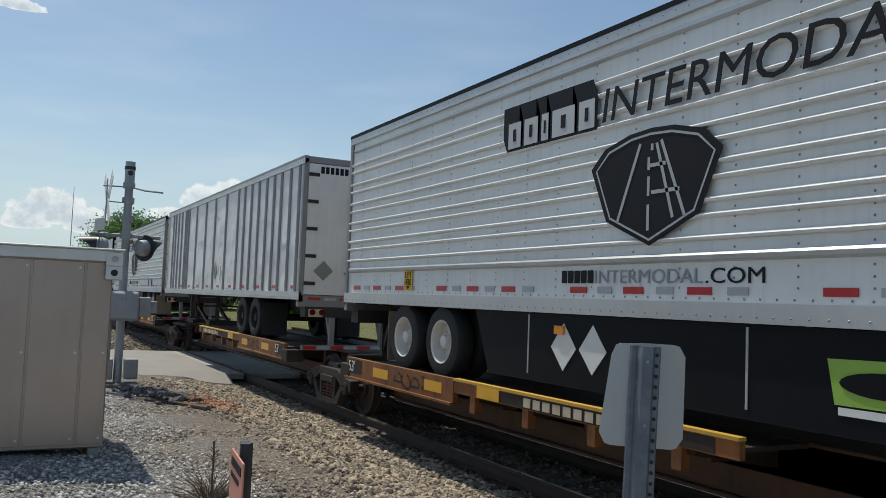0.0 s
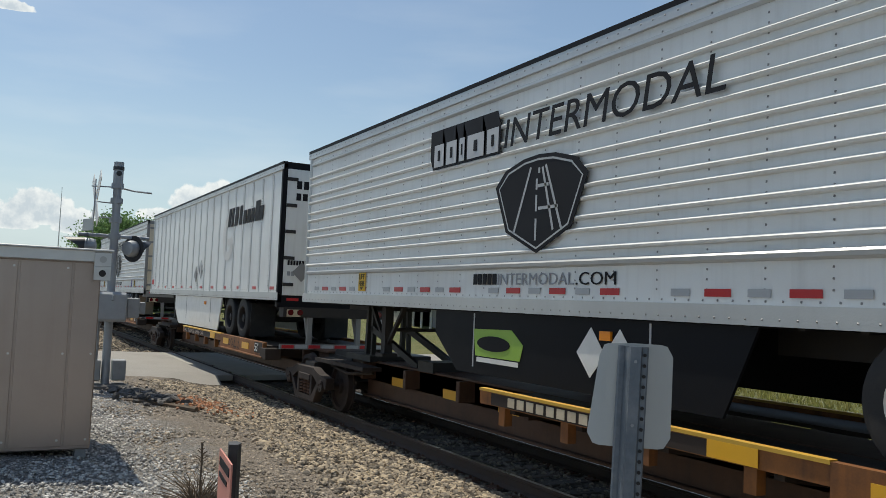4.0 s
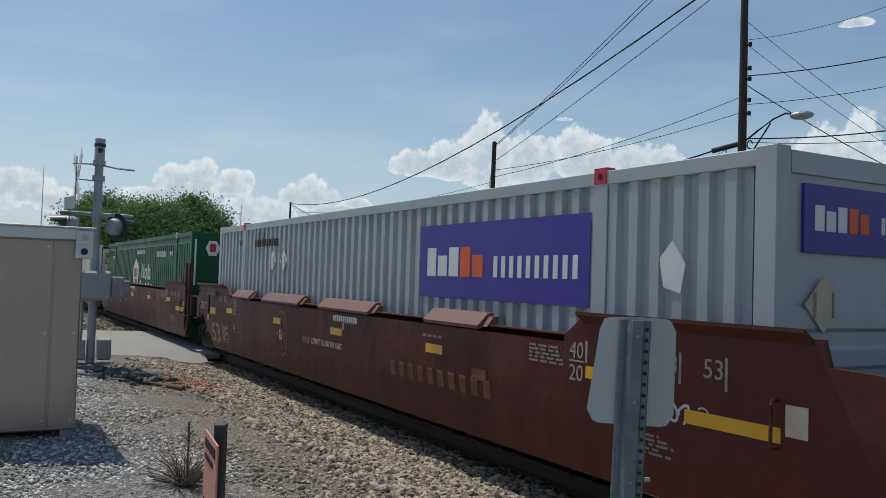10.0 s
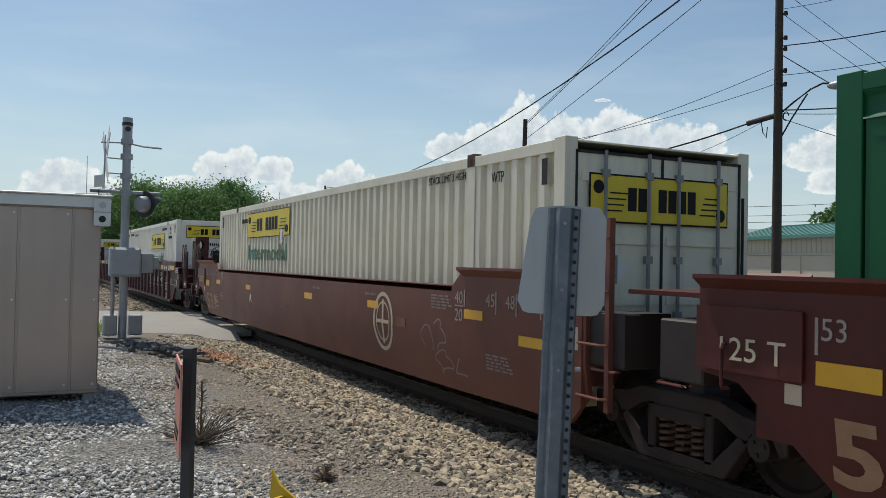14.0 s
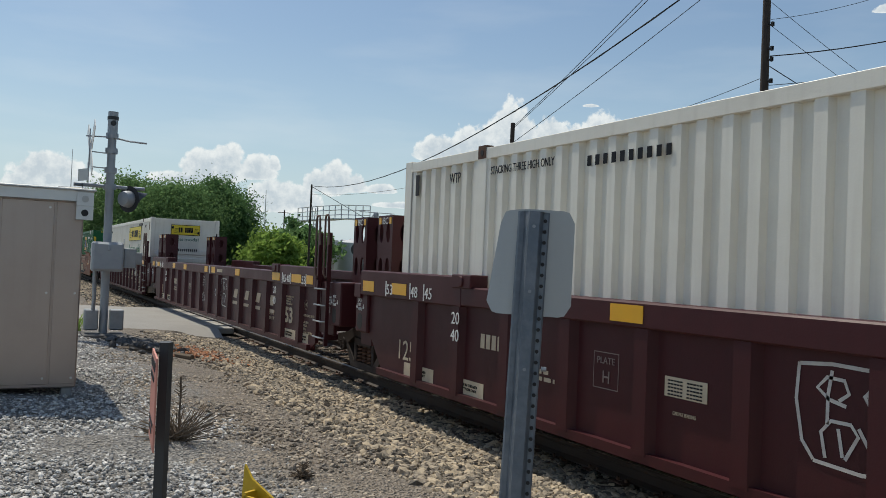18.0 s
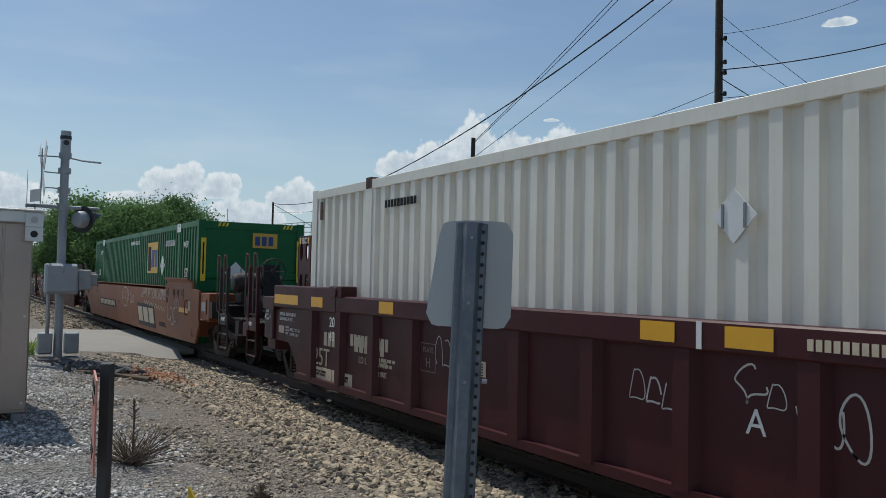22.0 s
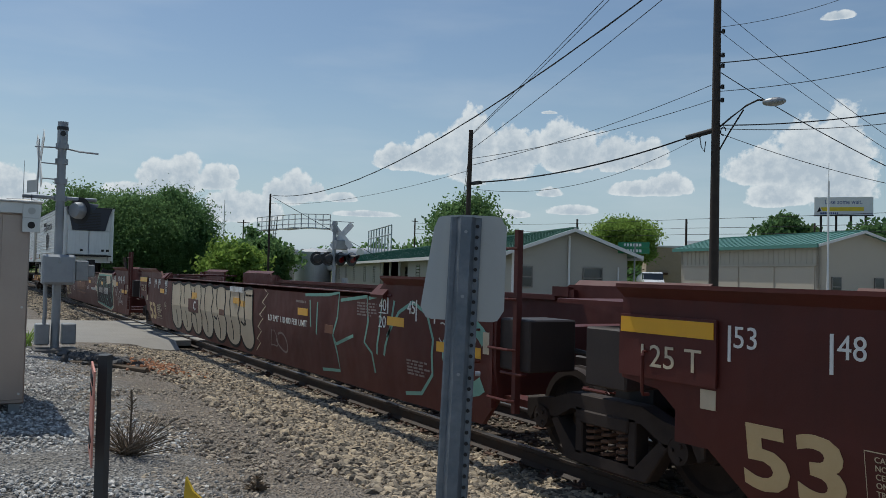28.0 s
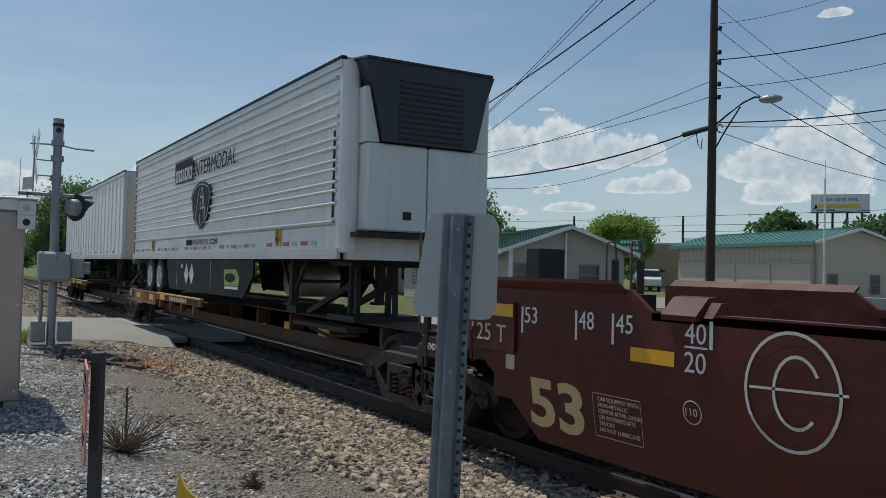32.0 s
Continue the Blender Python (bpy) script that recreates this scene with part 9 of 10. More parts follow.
# -- containers
def container(at, length, style, label, seed, top=3.16, paint_=None, doors_right=False):
    """A 53-foot box with pressed sheet sides; at is its +x end."""
    ct = rides(thing("container", label, "container", "shipping containers"), at)
    col = paint_
    h, w = 2.88, 1.295
    z0 = top - h
    bm = bmesh.new()
    # pressed sides
    pitch = 0.276 if style != "green" else 0.30
    n = int((length - 0.5) / pitch)
    x0 = -length + 0.22
    step = (length - 0.44) / n
    for s in (-1, 1):
        low, high = [], []
        pts = []
        for k in range(n):
            a = x0 + k * step
            flat = 0.40 if style != "green" else 0.66
            pts += [(a, 0.0), (a + step * flat, 0.0), (a + step * (flat + 0.09), 0.058), (a + step * 0.91, 0.058)]
        pts.append((x0 + n * step, 0.0))
        for x, d in pts:
            y = s * (w - 0.012 - d)
            low.append(bm.verts.new((x, y, z0 + 0.16)))
            high.append(bm.verts.new((x, y, top - (0.12 if style != "green" else 0.30))))
        for i in range(len(pts) - 1):
            bm.faces.new((low[i], low[i + 1], high[i + 1], high[i]))
    part("side_sheet", bm, col, ct, smooth=False)
    bm = bmesh.new()
    for s in (-1, 1):
        y0, y1 = sorted((s * (w - 0.07), s * w))
        box(bm, -length + 0.01, -0.01, y0, y1, z0, z0 + 0.17)
        if style == "green":
            box(bm, -length + 0.01, -0.01, y0, y1, top - 0.12, top)
            prism(bm, [(s * w, top - 0.12), (s * (w - 0.03), top - 0.16), (s * (w - 0.03), top - 0.27), (s * w, top - 0.31), (s * (w - 0.07), top - 0.31), (s * (w - 0.07), top - 0.12)], -length + 0.01, -0.01, "x")
        else:
            box(bm, -length + 0.01, -0.01, y0, y1, top - 0.13, top)
        for x in (0.0, -length):
            a, b = sorted((x, x + (0.2 if x < -1 else -0.2)))
            box(bm, a, b, min(s * (w - 0.16), s * (w + 0.002)), max(s * (w - 0.16), s * (w + 0.002)), z0, top + 0.02)
        for x in (-length + 2.1, -2.0):
            box(bm, x - 0.10, x + 0.10, min(s * (w - 0.1), s * (w + 0.001)), max(s * (w - 0.1), s * (w + 0.001)), z0, top + 0.01)
    box(bm, -length + 0.02, -0.02, -w + 0.02, w - 0.02, top - 0.03, top - 0.005)
    box(bm, -length + 0.02, -0.02, -w + 0.02, w - 0.02, z0 + 0.1, z0 + 0.16)
    part("frame", bm, col, ct, bevel=0.006)
    for x in (-length + 2.1, -2.0):
        for y0, y1 in ((-w - 0.006, -w + 0.1), (w - 0.1, w + 0.006)):
            bm = bmesh.new()
            box(bm, x - 0.09, x + 0.09, y0, y1, top - 0.12, top + 0.035)
            part("corner_casting", bm, {"grey": RED, "green": WHITE}.get(style, RUST), ct)
        bm = bmesh.new()
        rod(bm, (x, -w - 0.004, top - 0.05), (x, -w - 0.009, top - 0.05), 0.035, 12)
        part("casting_hole", bm, BLACK, ct)
    for x, s in ((0.0, 1), (-length, -1)):
        doors = (s > 0) == doors_right
        if doors:
            for y0, y1 in ((-w + 0.15, -0.01), (0.01, w - 0.15)):
                bm = bmesh.new()
                box(bm, min(x - 0.06 * s, x - 0.01 * s), max(x - 0.06 * s, x - 0.01 * s), y0, y1, z0 + 0.15, top - 0.13)
                door = part("door", bm, col, ct)
                for z in (z0 + 0.5, z0 + 1.15, z0 + 1.8, z0 + 2.45):
                    bm = bmesh.new()
                    box(bm, min(x - 0.02 * s, x + 0.012 * s), max(x - 0.02 * s, x + 0.012 * s), y0 + 0.06, y1 - 0.06, z, z + 0.10)
                    part("door_rib", bm, col, door)
                bm = bmesh.new()
                for yy in ((y0 + 0.35, y1 - 0.2) if y0 < -0.5 else (y0 + 0.2, y1 - 0.35)):
                    rod(bm, (x + 0.03 * s, yy, z0 + 0.12), (x + 0.03 * s, yy, top - 0.1), 0.02, 8)
                    for z in (z0 + 0.2, z0 + 1.0, z0 + 1.6, z0 + 2.5):
                        box(bm, min(x, x + 0.05 * s), max(x, x + 0.05 * s), yy - 0.045, yy + 0.045, z, z + 0.08)
                part("lock_rod", bm, POST, door)
            bm = bmesh.new()
            for y in (-w + 0.13, w - 0.16, -0.015):
                box(bm, min(x - 0.01 * s, x + 0.004 * s), max(x - 0.01 * s, x + 0.004 * s), y, y + 0.03, z0 + 0.15, top - 0.12)
            box(bm, min(x - 0.01 * s, x + 0.004 * s), max(x - 0.01 * s, x + 0.004 * s), -w + 0.13, w - 0.13, top - 0.14, top - 0.11)
            part("door_seal", bm, RUBBER, ct)
        else:
            bm = bmesh.new()
            box(bm, min(x - 0.06 * s, x - 0.03 * s), max(x - 0.06 * s, x - 0.03 * s), -w + 0.1, w - 0.1, z0 + 0.1, top - 0.1)
            for k in range(5):
                z = z0 + 0.28 + 0.30 * k
                rib = bmesh.new()
                prism(rib, [(x - 0.035 * s, z), (x - 0.005 * s, z + 0.04), (x - 0.005 * s, z + 0.17), (x - 0.035 * s, z + 0.21)], -w + 0.14, w - 0.14, "y")
                part("end_rib", rib, col, ct)
            part("end_wall", bm, col, ct)
            for z, zz, nm in ((top - 0.18, top - 0.01, "header"), (z0, z0 + 0.17, "end_sill")):
                bm = bmesh.new()
                box(bm, min(x - 0.06 * s, x - 0.004 * s), max(x - 0.06 * s, x - 0.004 * s), -w + 0.17, w - 0.17, z, zz)
                part(nm, bm, col, ct)
    return ct


def diamond(ct, x, z, r, y, material, axis="y"):
    plate(ct, "placard_holder", [(x, z - r), (x + r, z), (x, z + r), (x - r, z)], y, material, 0.012, axis)
    bm = bmesh.new()
    for k in (-0.5, 0.5):
        q = rect(x + k * r - 0.012, x + k * r + 0.012, z - r * 0.45, z + r * 0.45)
        prism(bm, q, y - 0.012, y - 0.02, "y") if axis == "y" else prism(bm, q, y + 0.012, y + 0.02, "x")
    part("placard_clip", bm, POST, ct)


def side_letters(ct, words, size, ink, x, z, width=None, bold=0.0):
    letters(words, size, ink, ct, pose(x, WALL + 0.004, z, 90), width=width, bold=bold)


# -- the consist, from the car that leads to the last one in view
T1 = spine_unit(4.9, 17.79, (-16.37, 1), "orange spine car under a refrigerated trailer", 11, first=True)
T2 = spine_unit(-12.89, 16.2, (-1.35, -1), "orange spine car under a scuffed white trailer", 12)
T3 = spine_unit(-29.1, 17.0, (-1.4, -1), "orange spine car under a refrigerated trailer", 13)
T4 = spine_unit(-46.09, 16.67, (-1.4, -1), "rusty orange spine car under a smooth white trailer", 14, words="ALL PURPOSE SPINE CAR")
T5 = spine_unit(-62.75, 18.55, (-1.7, -1), "orange spine car at the end of its set", 15, last=True)

t = trailer(4.3, 16.0, False, "beads", "white refrigerated trailer with ribbed sides and black skirt", 20, skirt=SKIRT_BLACK, top=4.84)
haulier_marks(t, 16.0, False, -10.93, -13.63)
t = trailer(-14.21, 15.45, True, "posts", "scuffed white trailer with grey side posts", 21, wheels=WHEEL_BLACK, top=4.87, axles=(3.45, 4.67))
bars(t, -0.005 + 0.0, 4.55, 0.013, 0.62, 0.14, 6, INK, axis="y").matrix_basis = pose(0, -0.95, 0)
diamond(t, -7.09, 2.66, 0.26, -1.27, WHITE)
diamond(t, -7.61, 2.66, 0.24, -1.27, POST)
t = trailer(-30.45, 15.4, True, "beads", "white refrigerated trailer with ribbed sides and cream doors", 22, skirt=SKIRT_BLACK, top=4.82)
haulier_marks(t, 15.4, True, lift=-12.75)
t = trailer(-47.44, 15.52, True, "plates", "smooth white trailer with riveted seams and white skirt", 23, skirt=WHITE, wheels=WHEEL_BLACK, top=4.86, axles=(2.85, 4.05))
for k, w in enumerate((0.34, 0.26, 0.34)):
    plate(t, "name_block", [(-4.50 + 0.32 * k, 3.76), (-4.52 + 0.32 * k + w * 0.8, 3.76), (-4.40 + 0.32 * k + w * 0.8, 4.22), (-4.40 + 0.32 * k, 4.22)], -1.281, INK)
for k, w in enumerate((0.24, 0.28, 0.28, 0.26, 0.36, 0.3)):
    zz = 4.22 if k in (0, 4) else 4.08
    plate(t, "name_block", [(-3.42 + 0.34 * k, 3.76), (-3.42 + 0.34 * k + w * 0.95, 3.76), (-3.34 + 0.34 * k + w * 0.95, zz), (-3.34 + 0.34 * k, zz)], -1.281, INK)
bm = bmesh.new()
ribbon(bm, oval(-4.42, 3.48, 0.42, 0.46, 30)[3:29], 0.24, -1.2795)
ribbon(bm, [(-4.55, 3.42), (-4.3, 3.36), (-4.1, 3.42), (-3.95, 3.30)], 0.18, -1.2795)
part("ghost_patch", bm, paint("faded_grey_adhesive", (0.70, 0.69, 0.66), 0.6, dirt=0.8, dirt_colour=(0.60, 0.59, 0.56), scale=4), t, smooth=False)
diamond(t, -7.95, 2.60, 0.22, -1.272, POST)
diamond(t, -7.34, 2.74, 0.26, -1.272, REFLEX_W)
plate(t, "red_badge", [(-15.36, 2.32), (-15.02, 2.31), (-14.96, 2.44), (-15.05, 2.50), (-15.34, 2.49)], -1.271, RED, 0.003)
plate(t, "notice_sheet", rect(-15.36, -15.16, 2.60, 2.82), -1.271, WHITE, 0.002)
plate(t, "dark_panel", rect(-0.62, -0.05, 3.1, 3.85), 0.014, INK, axis="x")
bars(t, -1.0, 4.32, 0.014, 0.46, 0.17, 3, INK, axis="y")
bars(t, -1.0, 4.08, 0.014, 0.85, 0.15, 6, INK, axis="y")
bars(t, -1.12, 2.72, 0.014, 0.5, 0.10, 8, INK, axis="y")
bars(t, -1.12, 2.5, 0.014, 0.55, 0.09, 6, INK_GREY, axis="y")
t = trailer(-64.45, 15.5, True, "beads", "white refrigerated trailer with ribbed sides and stained cream doors", 24, skirt=SKIRT_BLACK, top=4.80)
haulier_marks(t, 15.5, True)
for k in range(4):
    plate(t, "name_block", [(-0.78 + 0.3 * k, 4.1), (-0.53 + 0.3 * k, 4.1), (-0.53 + 0.3 * k, 4.38), (-0.78 + 0.3 * k, 4.38)], 0.014, INK_GREY, axis="x")
plate(t, "name_shadow", rect(-0.86, 0.4, 4.38, 4.52), 0.014, INK, axis="x")
diamond(t, -0.75, 2.85, 0.27, 0.014, CREAM, "x")
plate(t, "red_badge", [(-0.98, 2.42), (-0.68, 2.40), (-0.64, 2.52), (-0.78, 2.58), (-0.98, 2.54)], 0.014, RED, axis="x")
plate(t, "dark_badge", rect(-0.98, -0.66, 2.28, 2.35), 0.014, INK, axis="x")

W1 = smooth_well(-85.41, 17.4, BROWN, "brown well car with a grey container and end platform", 31, right_end=True, right_joint=False, letter="B", guides=((-16.6, -15.6), (-14.26, -13.0), (-12.17, -10.06), (-9.14, -7.11), (-5.48, -4.14)))
W2 = smooth_well(-104.44, 17.5, BROWN, "brown well car with a green container", 32, letter="C", guides=False)
W3 = smooth_well(-123.4, 19.09, paint("red_brown_car_paint", (0.17, 0.055, 0.035), 0.55, dirt=0.5, dirt_colour=(0.08, 0.034, 0.026), streak=0.3, scale=0.8), "red-brown well car with a cream container", 33, left_end=True, letter="A", guides=False)
W4 = ribbed_well(-147.76, 18.2, "maroon ribbed well car with a white container and end platform", 34, right_end=True, letter="B", mark=-1.71, tags=(-9.94, -8.87, -6.45))
W5 = ribbed_well(-167.23, 18.33, "empty maroon ribbed well car", 35, letter="C", tags=(-10.0, -7.33))
W6 = ribbed_well(-186.73, 18.71, "maroon ribbed well car with a white container", 37, left_end=True, letter="A")
W7 = smooth_well(-210.22, 18.05, ORANGE, "faded orange well car with a green container", 41, right_end=True, left_end=True, right_joint=False, big="", ink=paint("dark_stencil", (0.07, 0.045, 0.035), 0.6), guides=False)
W8 = smooth_well(-232.97, 19.4, BROWN, "empty brown well car with end platform and faded letters", 42, right_end=True, right_joint=False, letter="B")
W9 = smooth_well(-254.17, 18.1, BROWN, "empty brown well car covered in sprayed lettering", 43, letter="C")
W10 = smooth_well(-274.31, 17.38, BROWN, "empty brown well car with a large sprayed panel", 44, left_end=True)
T6 = spine_unit(-293.79, 18.6, (-17.4, 1), "rusty orange spine car under a refrigerated trailer", 45)
T7 = spine_unit(-312.39, 17.6, (-16.6, 1), "orange spine car under a white trailer", 46, last=True)

# grey container with purple panels
C1 = container(-85.91, 16.01, "grey", "grey container with purple panels, in a well car", 51, 3.13, GREY_BOX)
plate(C1, "purple_panel", rect(-5.62, -2.13, 1.83, 2.75), WALL + 0.004, PURPLE)
for k in range(5):
    plate(C1, "name_block", rect(-5.41 + 0.28 * k, -5.18 + 0.28 * k, 2.10, 2.36 if k in (1, 4) else 2.46), WALL - 0.001, WHITE if k < 3 else ORANGE_INK)
bars(C1, -3.83, 2.10, WALL - 0.001, 1.6, 0.24, 10, WHITE, gap=0.5)
plate(C1, "purple_panel", rect(-0.98, 1.02, 2.35, 2.88), -0.028, PURPLE, 0.03, "x")
for k in range(5):
    plate(C1, "name_block", rect(-0.86 + 0.14 * k, -0.75 + 0.14 * k, 2.52, 2.68 if k in (1, 4) else 2.72), 0.002, WHITE if k < 3 else ORANGE_INK, 0.005, "x")
bars(C1, -0.02, 2.53, 0.002, 0.92, 0.14, 10, WHITE, axis="y", gap=0.5)
bars(C1, 1.15, 1.1, 0.003, 0.06, 1.6, 1, INK, axis="y")
diamond(C1, -11.88, 2.32, 0.2, WALL + 0.006, WHITE)
diamond(C1, -11.22, 2.32, 0.2, WALL + 0.006, WHITE)
diamond(C1, -0.75, 1.95, 0.22, 0.0, CREAM, "x")
side_letters(C1, "WTP", 0.16, INK, -2.95, 2.50)
side_letters(C1, "WTP", 0.14, INK, -14.3, 2.66)
bars(C1, -13.1, 2.62, WALL - 0.001, 1.6, 0.15, 10, INK, gap=0.5)
for x in (-12.9, -12.6):
    plate(C1, "vent_plate", rect(x - 0.045, x + 0.045, 2.70, 2.92), WALL + 0.006, POST)
plate(C1, "torn_label", [(-1.15, 2.05), (-0.95, 2.0), (-0.9, 2.25), (-1.05, 2.45), (-1.2, 2.3)], WALL + 0.006, WHITE)

# green container with a white house mark
C2 = container(-104.89, 16.01, "green", "green container with a white and red house mark", 52, 3.16, GREEN_DEEP)
hx = -8.77
plate(C2, "house_mark", [(hx - 0.55, 1.3), (hx + 0.55, 1.3), (hx + 0.55, 2.18), (hx, 2.47), (hx - 0.55, 2.18)], WALL + 0.006, WHITE)
for a, b, c, d in ((-0.34, -0.22, 1.80, 2.12), (-0.10, -0.02, 1.88, 2.12), (0.02, 0.10, 1.88, 2.12), (0.20, 0.32, 1.80, 2.12), (-0.10, 0.10, 1.80, 1.88), (-0.34, -0.22, 1.4, 1.74), (-0.10, 0.10, 1.62, 1.74), (-0.10, -0.02, 1.4, 1.62), (0.02, 0.10, 1.4, 1.62), (0.20, 0.32, 1.4, 1.74)):
    plate(C2, "house_bar", rect(hx + a, hx + b, c, d), WALL - 0.001, RED)
for q in (rect(-7.58, -7.47, 1.78, 2.28), rect(-7.24, -7.13, 1.78, 2.28), rect(-6.42, -6.31, 1.78, 2.28)):
    plate(C2, "name_block", q, WALL + 0.006, WHITE)
for cx, cz, rx, rz in ((-6.78, 1.94, 0.17, 0.16), (-6.14, 1.94, 0.17, 0.16), (-7.72, 1.46, 0.20, 0.20), (-6.72, 1.44, 0.17, 0.16), (-6.18, 1.44, 0.17, 0.16), (-5.66, 1.40, 0.17, 0.16)):
    bm = bmesh.new()
    ribbon(bm, oval(cx, cz, rx, rz, 26), 0.11, WALL + 0.001, True)
    part("name_ring", bm, WHITE, C2, smooth=False)
plate(C2, "name_block", rect(-7.34, -7.22, 1.28, 1.60), WALL + 0.006, WHITE)
side_letters(C2, "WARNING HIGH CUBE", 0.15, WHITE, -8.69, 2.62, 1.6)
bars(C2, -4.9, 2.5, WALL + 0.006, 1.5, 0.18, 10, WHITE, gap=0.5)
side_letters(C2, "WTP", 0.15, WHITE, -2.9, 2.5)
side_letters(C2, "WTP", 0.13, WHITE, -14.6, 2.48)
side_letters(C2, "53'", 0.14, WHITE, -15.1, 1.80)
# thin pale strip painted as the lit lip of the top groove
plate(C2, "pale_line", rect(-15.8, -0.1, 2.848, 2.858), WALL - 0.003, paint("pale_green_line", (0.25, 0.42, 0.32), 0.5))
plate(C2, "hexagon", oval(-0.72, 2.72, 0.2, 0.24, 6), 0.002, WHITE, 0.006, "x")
plate(C2, "house_bar", rect(-0.8, -0.64, 2.62, 2.84), 0.009, RED, 0.004, "x")
bars(C2, -0.42, 2.76, 0.002, 0.28, 0.14, 3, WHITE, axis="y")
bars(C2, -0.42, 2.54, 0.002, 0.45, 0.14, 5, WHITE, axis="y")
letters("WARNING HIGH CUBE", 0.075, WHITE, C2, pose(0.006, -0.18, 1.98, 90, 0, 90), width=1.0)
plate(C2, "label_plate", rect(-0.05, 0.45, 2.08, 2.18), 0.002, WHITE, 0.006, "x")
letters("53'", 0.16, WHITE, C2, pose(0.006, -0.1, 1.62, 90, 0, 90))
for y in (-1.22, 1.14):
    bars(C2, y, 1.7, 0.024, 0.07, 1.25, 1, WHITE, axis="y")

# cream container with doors, yellow panels
def scroll_panel(ct, x0, x1, z0, z1, y, axis="x"):
    """A yellow panel with a black border, a scroll at each end and a black block name."""
    w, h = x1 - x0, z1 - z0
    up = (lambda q, d, m, n: plate(ct, n, q, y - d, m, 0.004)) if axis == "x" else (lambda q, d, m, n: plate(ct, n, q, y + d, m, 0.004, "x"))
    up(rect(x0, x1, z0, z1), 0.0, INK, "panel_border")
    up(rect(x0 + 0.02, x1 - 0.02, z0 + 0.02, z1 - 0.02), 0.005, YELLOW_PANEL, "yellow_panel")
    n = 7
    for k in range(n):
        if k == 2:
            continue
        a = x0 + w * (0.26 + 0.50 * k / n)
        up([(a, z0 + h * 0.26), (a + w * 0.058, z0 + h * 0.26), (a + w * 0.058, z0 + h * 0.74), (a, z0 + h * 0.74)], 0.010, INK, "name_block")
    for s in (0, 1):
        for k in range(4):
            a0 = x0 + w * (0.10 if s == 0 else 0.78) + w * 0.012 * k
            zz = z0 + h * (0.24 + 0.12 * k)
            up([(a0, zz), (a0 + w * 0.12, zz), (a0 + w * 0.12, zz + h * 0.03), (a0, zz + h * 0.03)], 0.010, INK, "scroll_line")
        c = x0 + w * (0.06 if s == 0 else 0.94)
        up(oval(c, z0 + h * (0.72 if s == 0 else 0.26), w * 0.035, h * 0.14, 12), 0.010, INK, "scroll_curl")


def intermodal_box(at, length, label, seed, top, colour, doors):
    """A pale box with a yellow panel, the long word below it and lift marks."""
    ct = container(at, length, "pale", label, seed, top, colour, doors)
    x0, z0 = {54: (-6.4, 2.20), 55: (-6.15, 2.36)}.get(seed, (-13.4, 2.36))
    scroll_panel(ct, x0, x0 + 3.6, z0, z0 + 0.60, WALL + 0.006)
    side_letters(ct, "Intermodal", 0.36, INK_GREEN, x0 + 0.12, z0 - 0.52, 3.3, 0.02)
    if doors:
        scroll_panel(ct, -1.0, 0.95, top - 0.86, top - 0.34, 0.014, "y")
    else:
        if seed == 54:
            scroll_panel(ct, -0.95, 1.0, top - 0.64, top - 0.20, 0.0, "y")
            letters("53' STEEL", 0.07, INK, ct, pose(0.003, -0.12, top - 1.12, 90, 0, 90), width=0.38)
            plate(ct, "warning_placard", [(0.0, top - 1.72), (0.2, top - 1.92), (0.4, top - 1.72), (0.2, top - 1.52)], 0.004, RED, 0.006, "x", "red diamond warning placard")
            letters("FLAMMABLE", 0.045, WHITE, ct, pose(0.012, 0.06, top - 1.75, 90, 0, 90), width=0.28)
        else:
            scroll_panel(ct, -0.55, 0.55, top - 0.62, top - 0.22, 0.0, "y")
            letters("Intermodal", 0.13, INK_GREEN, ct, pose(0.003, -0.45, top - 0.84, 90, 0, 90), width=0.95)
        bars(ct, -0.25, top - (0.92 if seed == 54 else 1.25), 0.0, 0.75, 0.10, 10, INK, axis="y", gap=0.5)
    side_letters(ct, "WTP", 0.13, INK, -1.5, top - 0.36, 0.28)
    if seed == 54:
        side_letters(ct, "OR", 0.09, INK, -1.42, top - 0.50)
        bars(ct, -1.79, top - 0.66, WALL + 0.004, 0.82, 0.09, 12, INK)
        side_letters(ct, "STACKING THREE HIGH ONLY", 0.09, INK, -3.4, top - 0.32, 1.2)
        side_letters(ct, "STACKING THREE HIGH ONLY", 0.09, INK, -14.0, top - 0.32, 1.25)
        side_letters(ct, "WTP", 0.13, INK, -15.0, top - 0.36, 0.28)
        bars(ct, -12.2, top - 0.38, WALL + 0.004, 1.2, 0.10, 10, INK, gap=0.5)
    else:
        side_letters(ct, "STACK LIMIT 3 HIGH", 0.10, INK, -3.2, top - 0.26, 1.05)
    for x in (-0.38, -length + 0.38):
        plate(ct, "vent_plate", rect(x - 0.05, x + 0.05, top - 0.46, top - 0.18), WALL + 0.006, BLACK if seed != 55 else RUST)
    if seed != 54:
        diamond(ct, -7.8 if seed == 55 else -10.4, z0, 0.2, WALL + 0.006, WHITE)
    if seed != 54:
        diamond(ct, -0.8, top - 1.35, 0.34, 0.0, WHITE, "x")
    if seed != 54:
        bars(ct, -length + 2.6, top - 0.42, WALL + 0.004, 0.9, 0.10, 10, INK)
    bars(ct, 1.18, top - 2.2, 0.003, 0.06, 1.7, 1, INK, axis="y")
    return ct


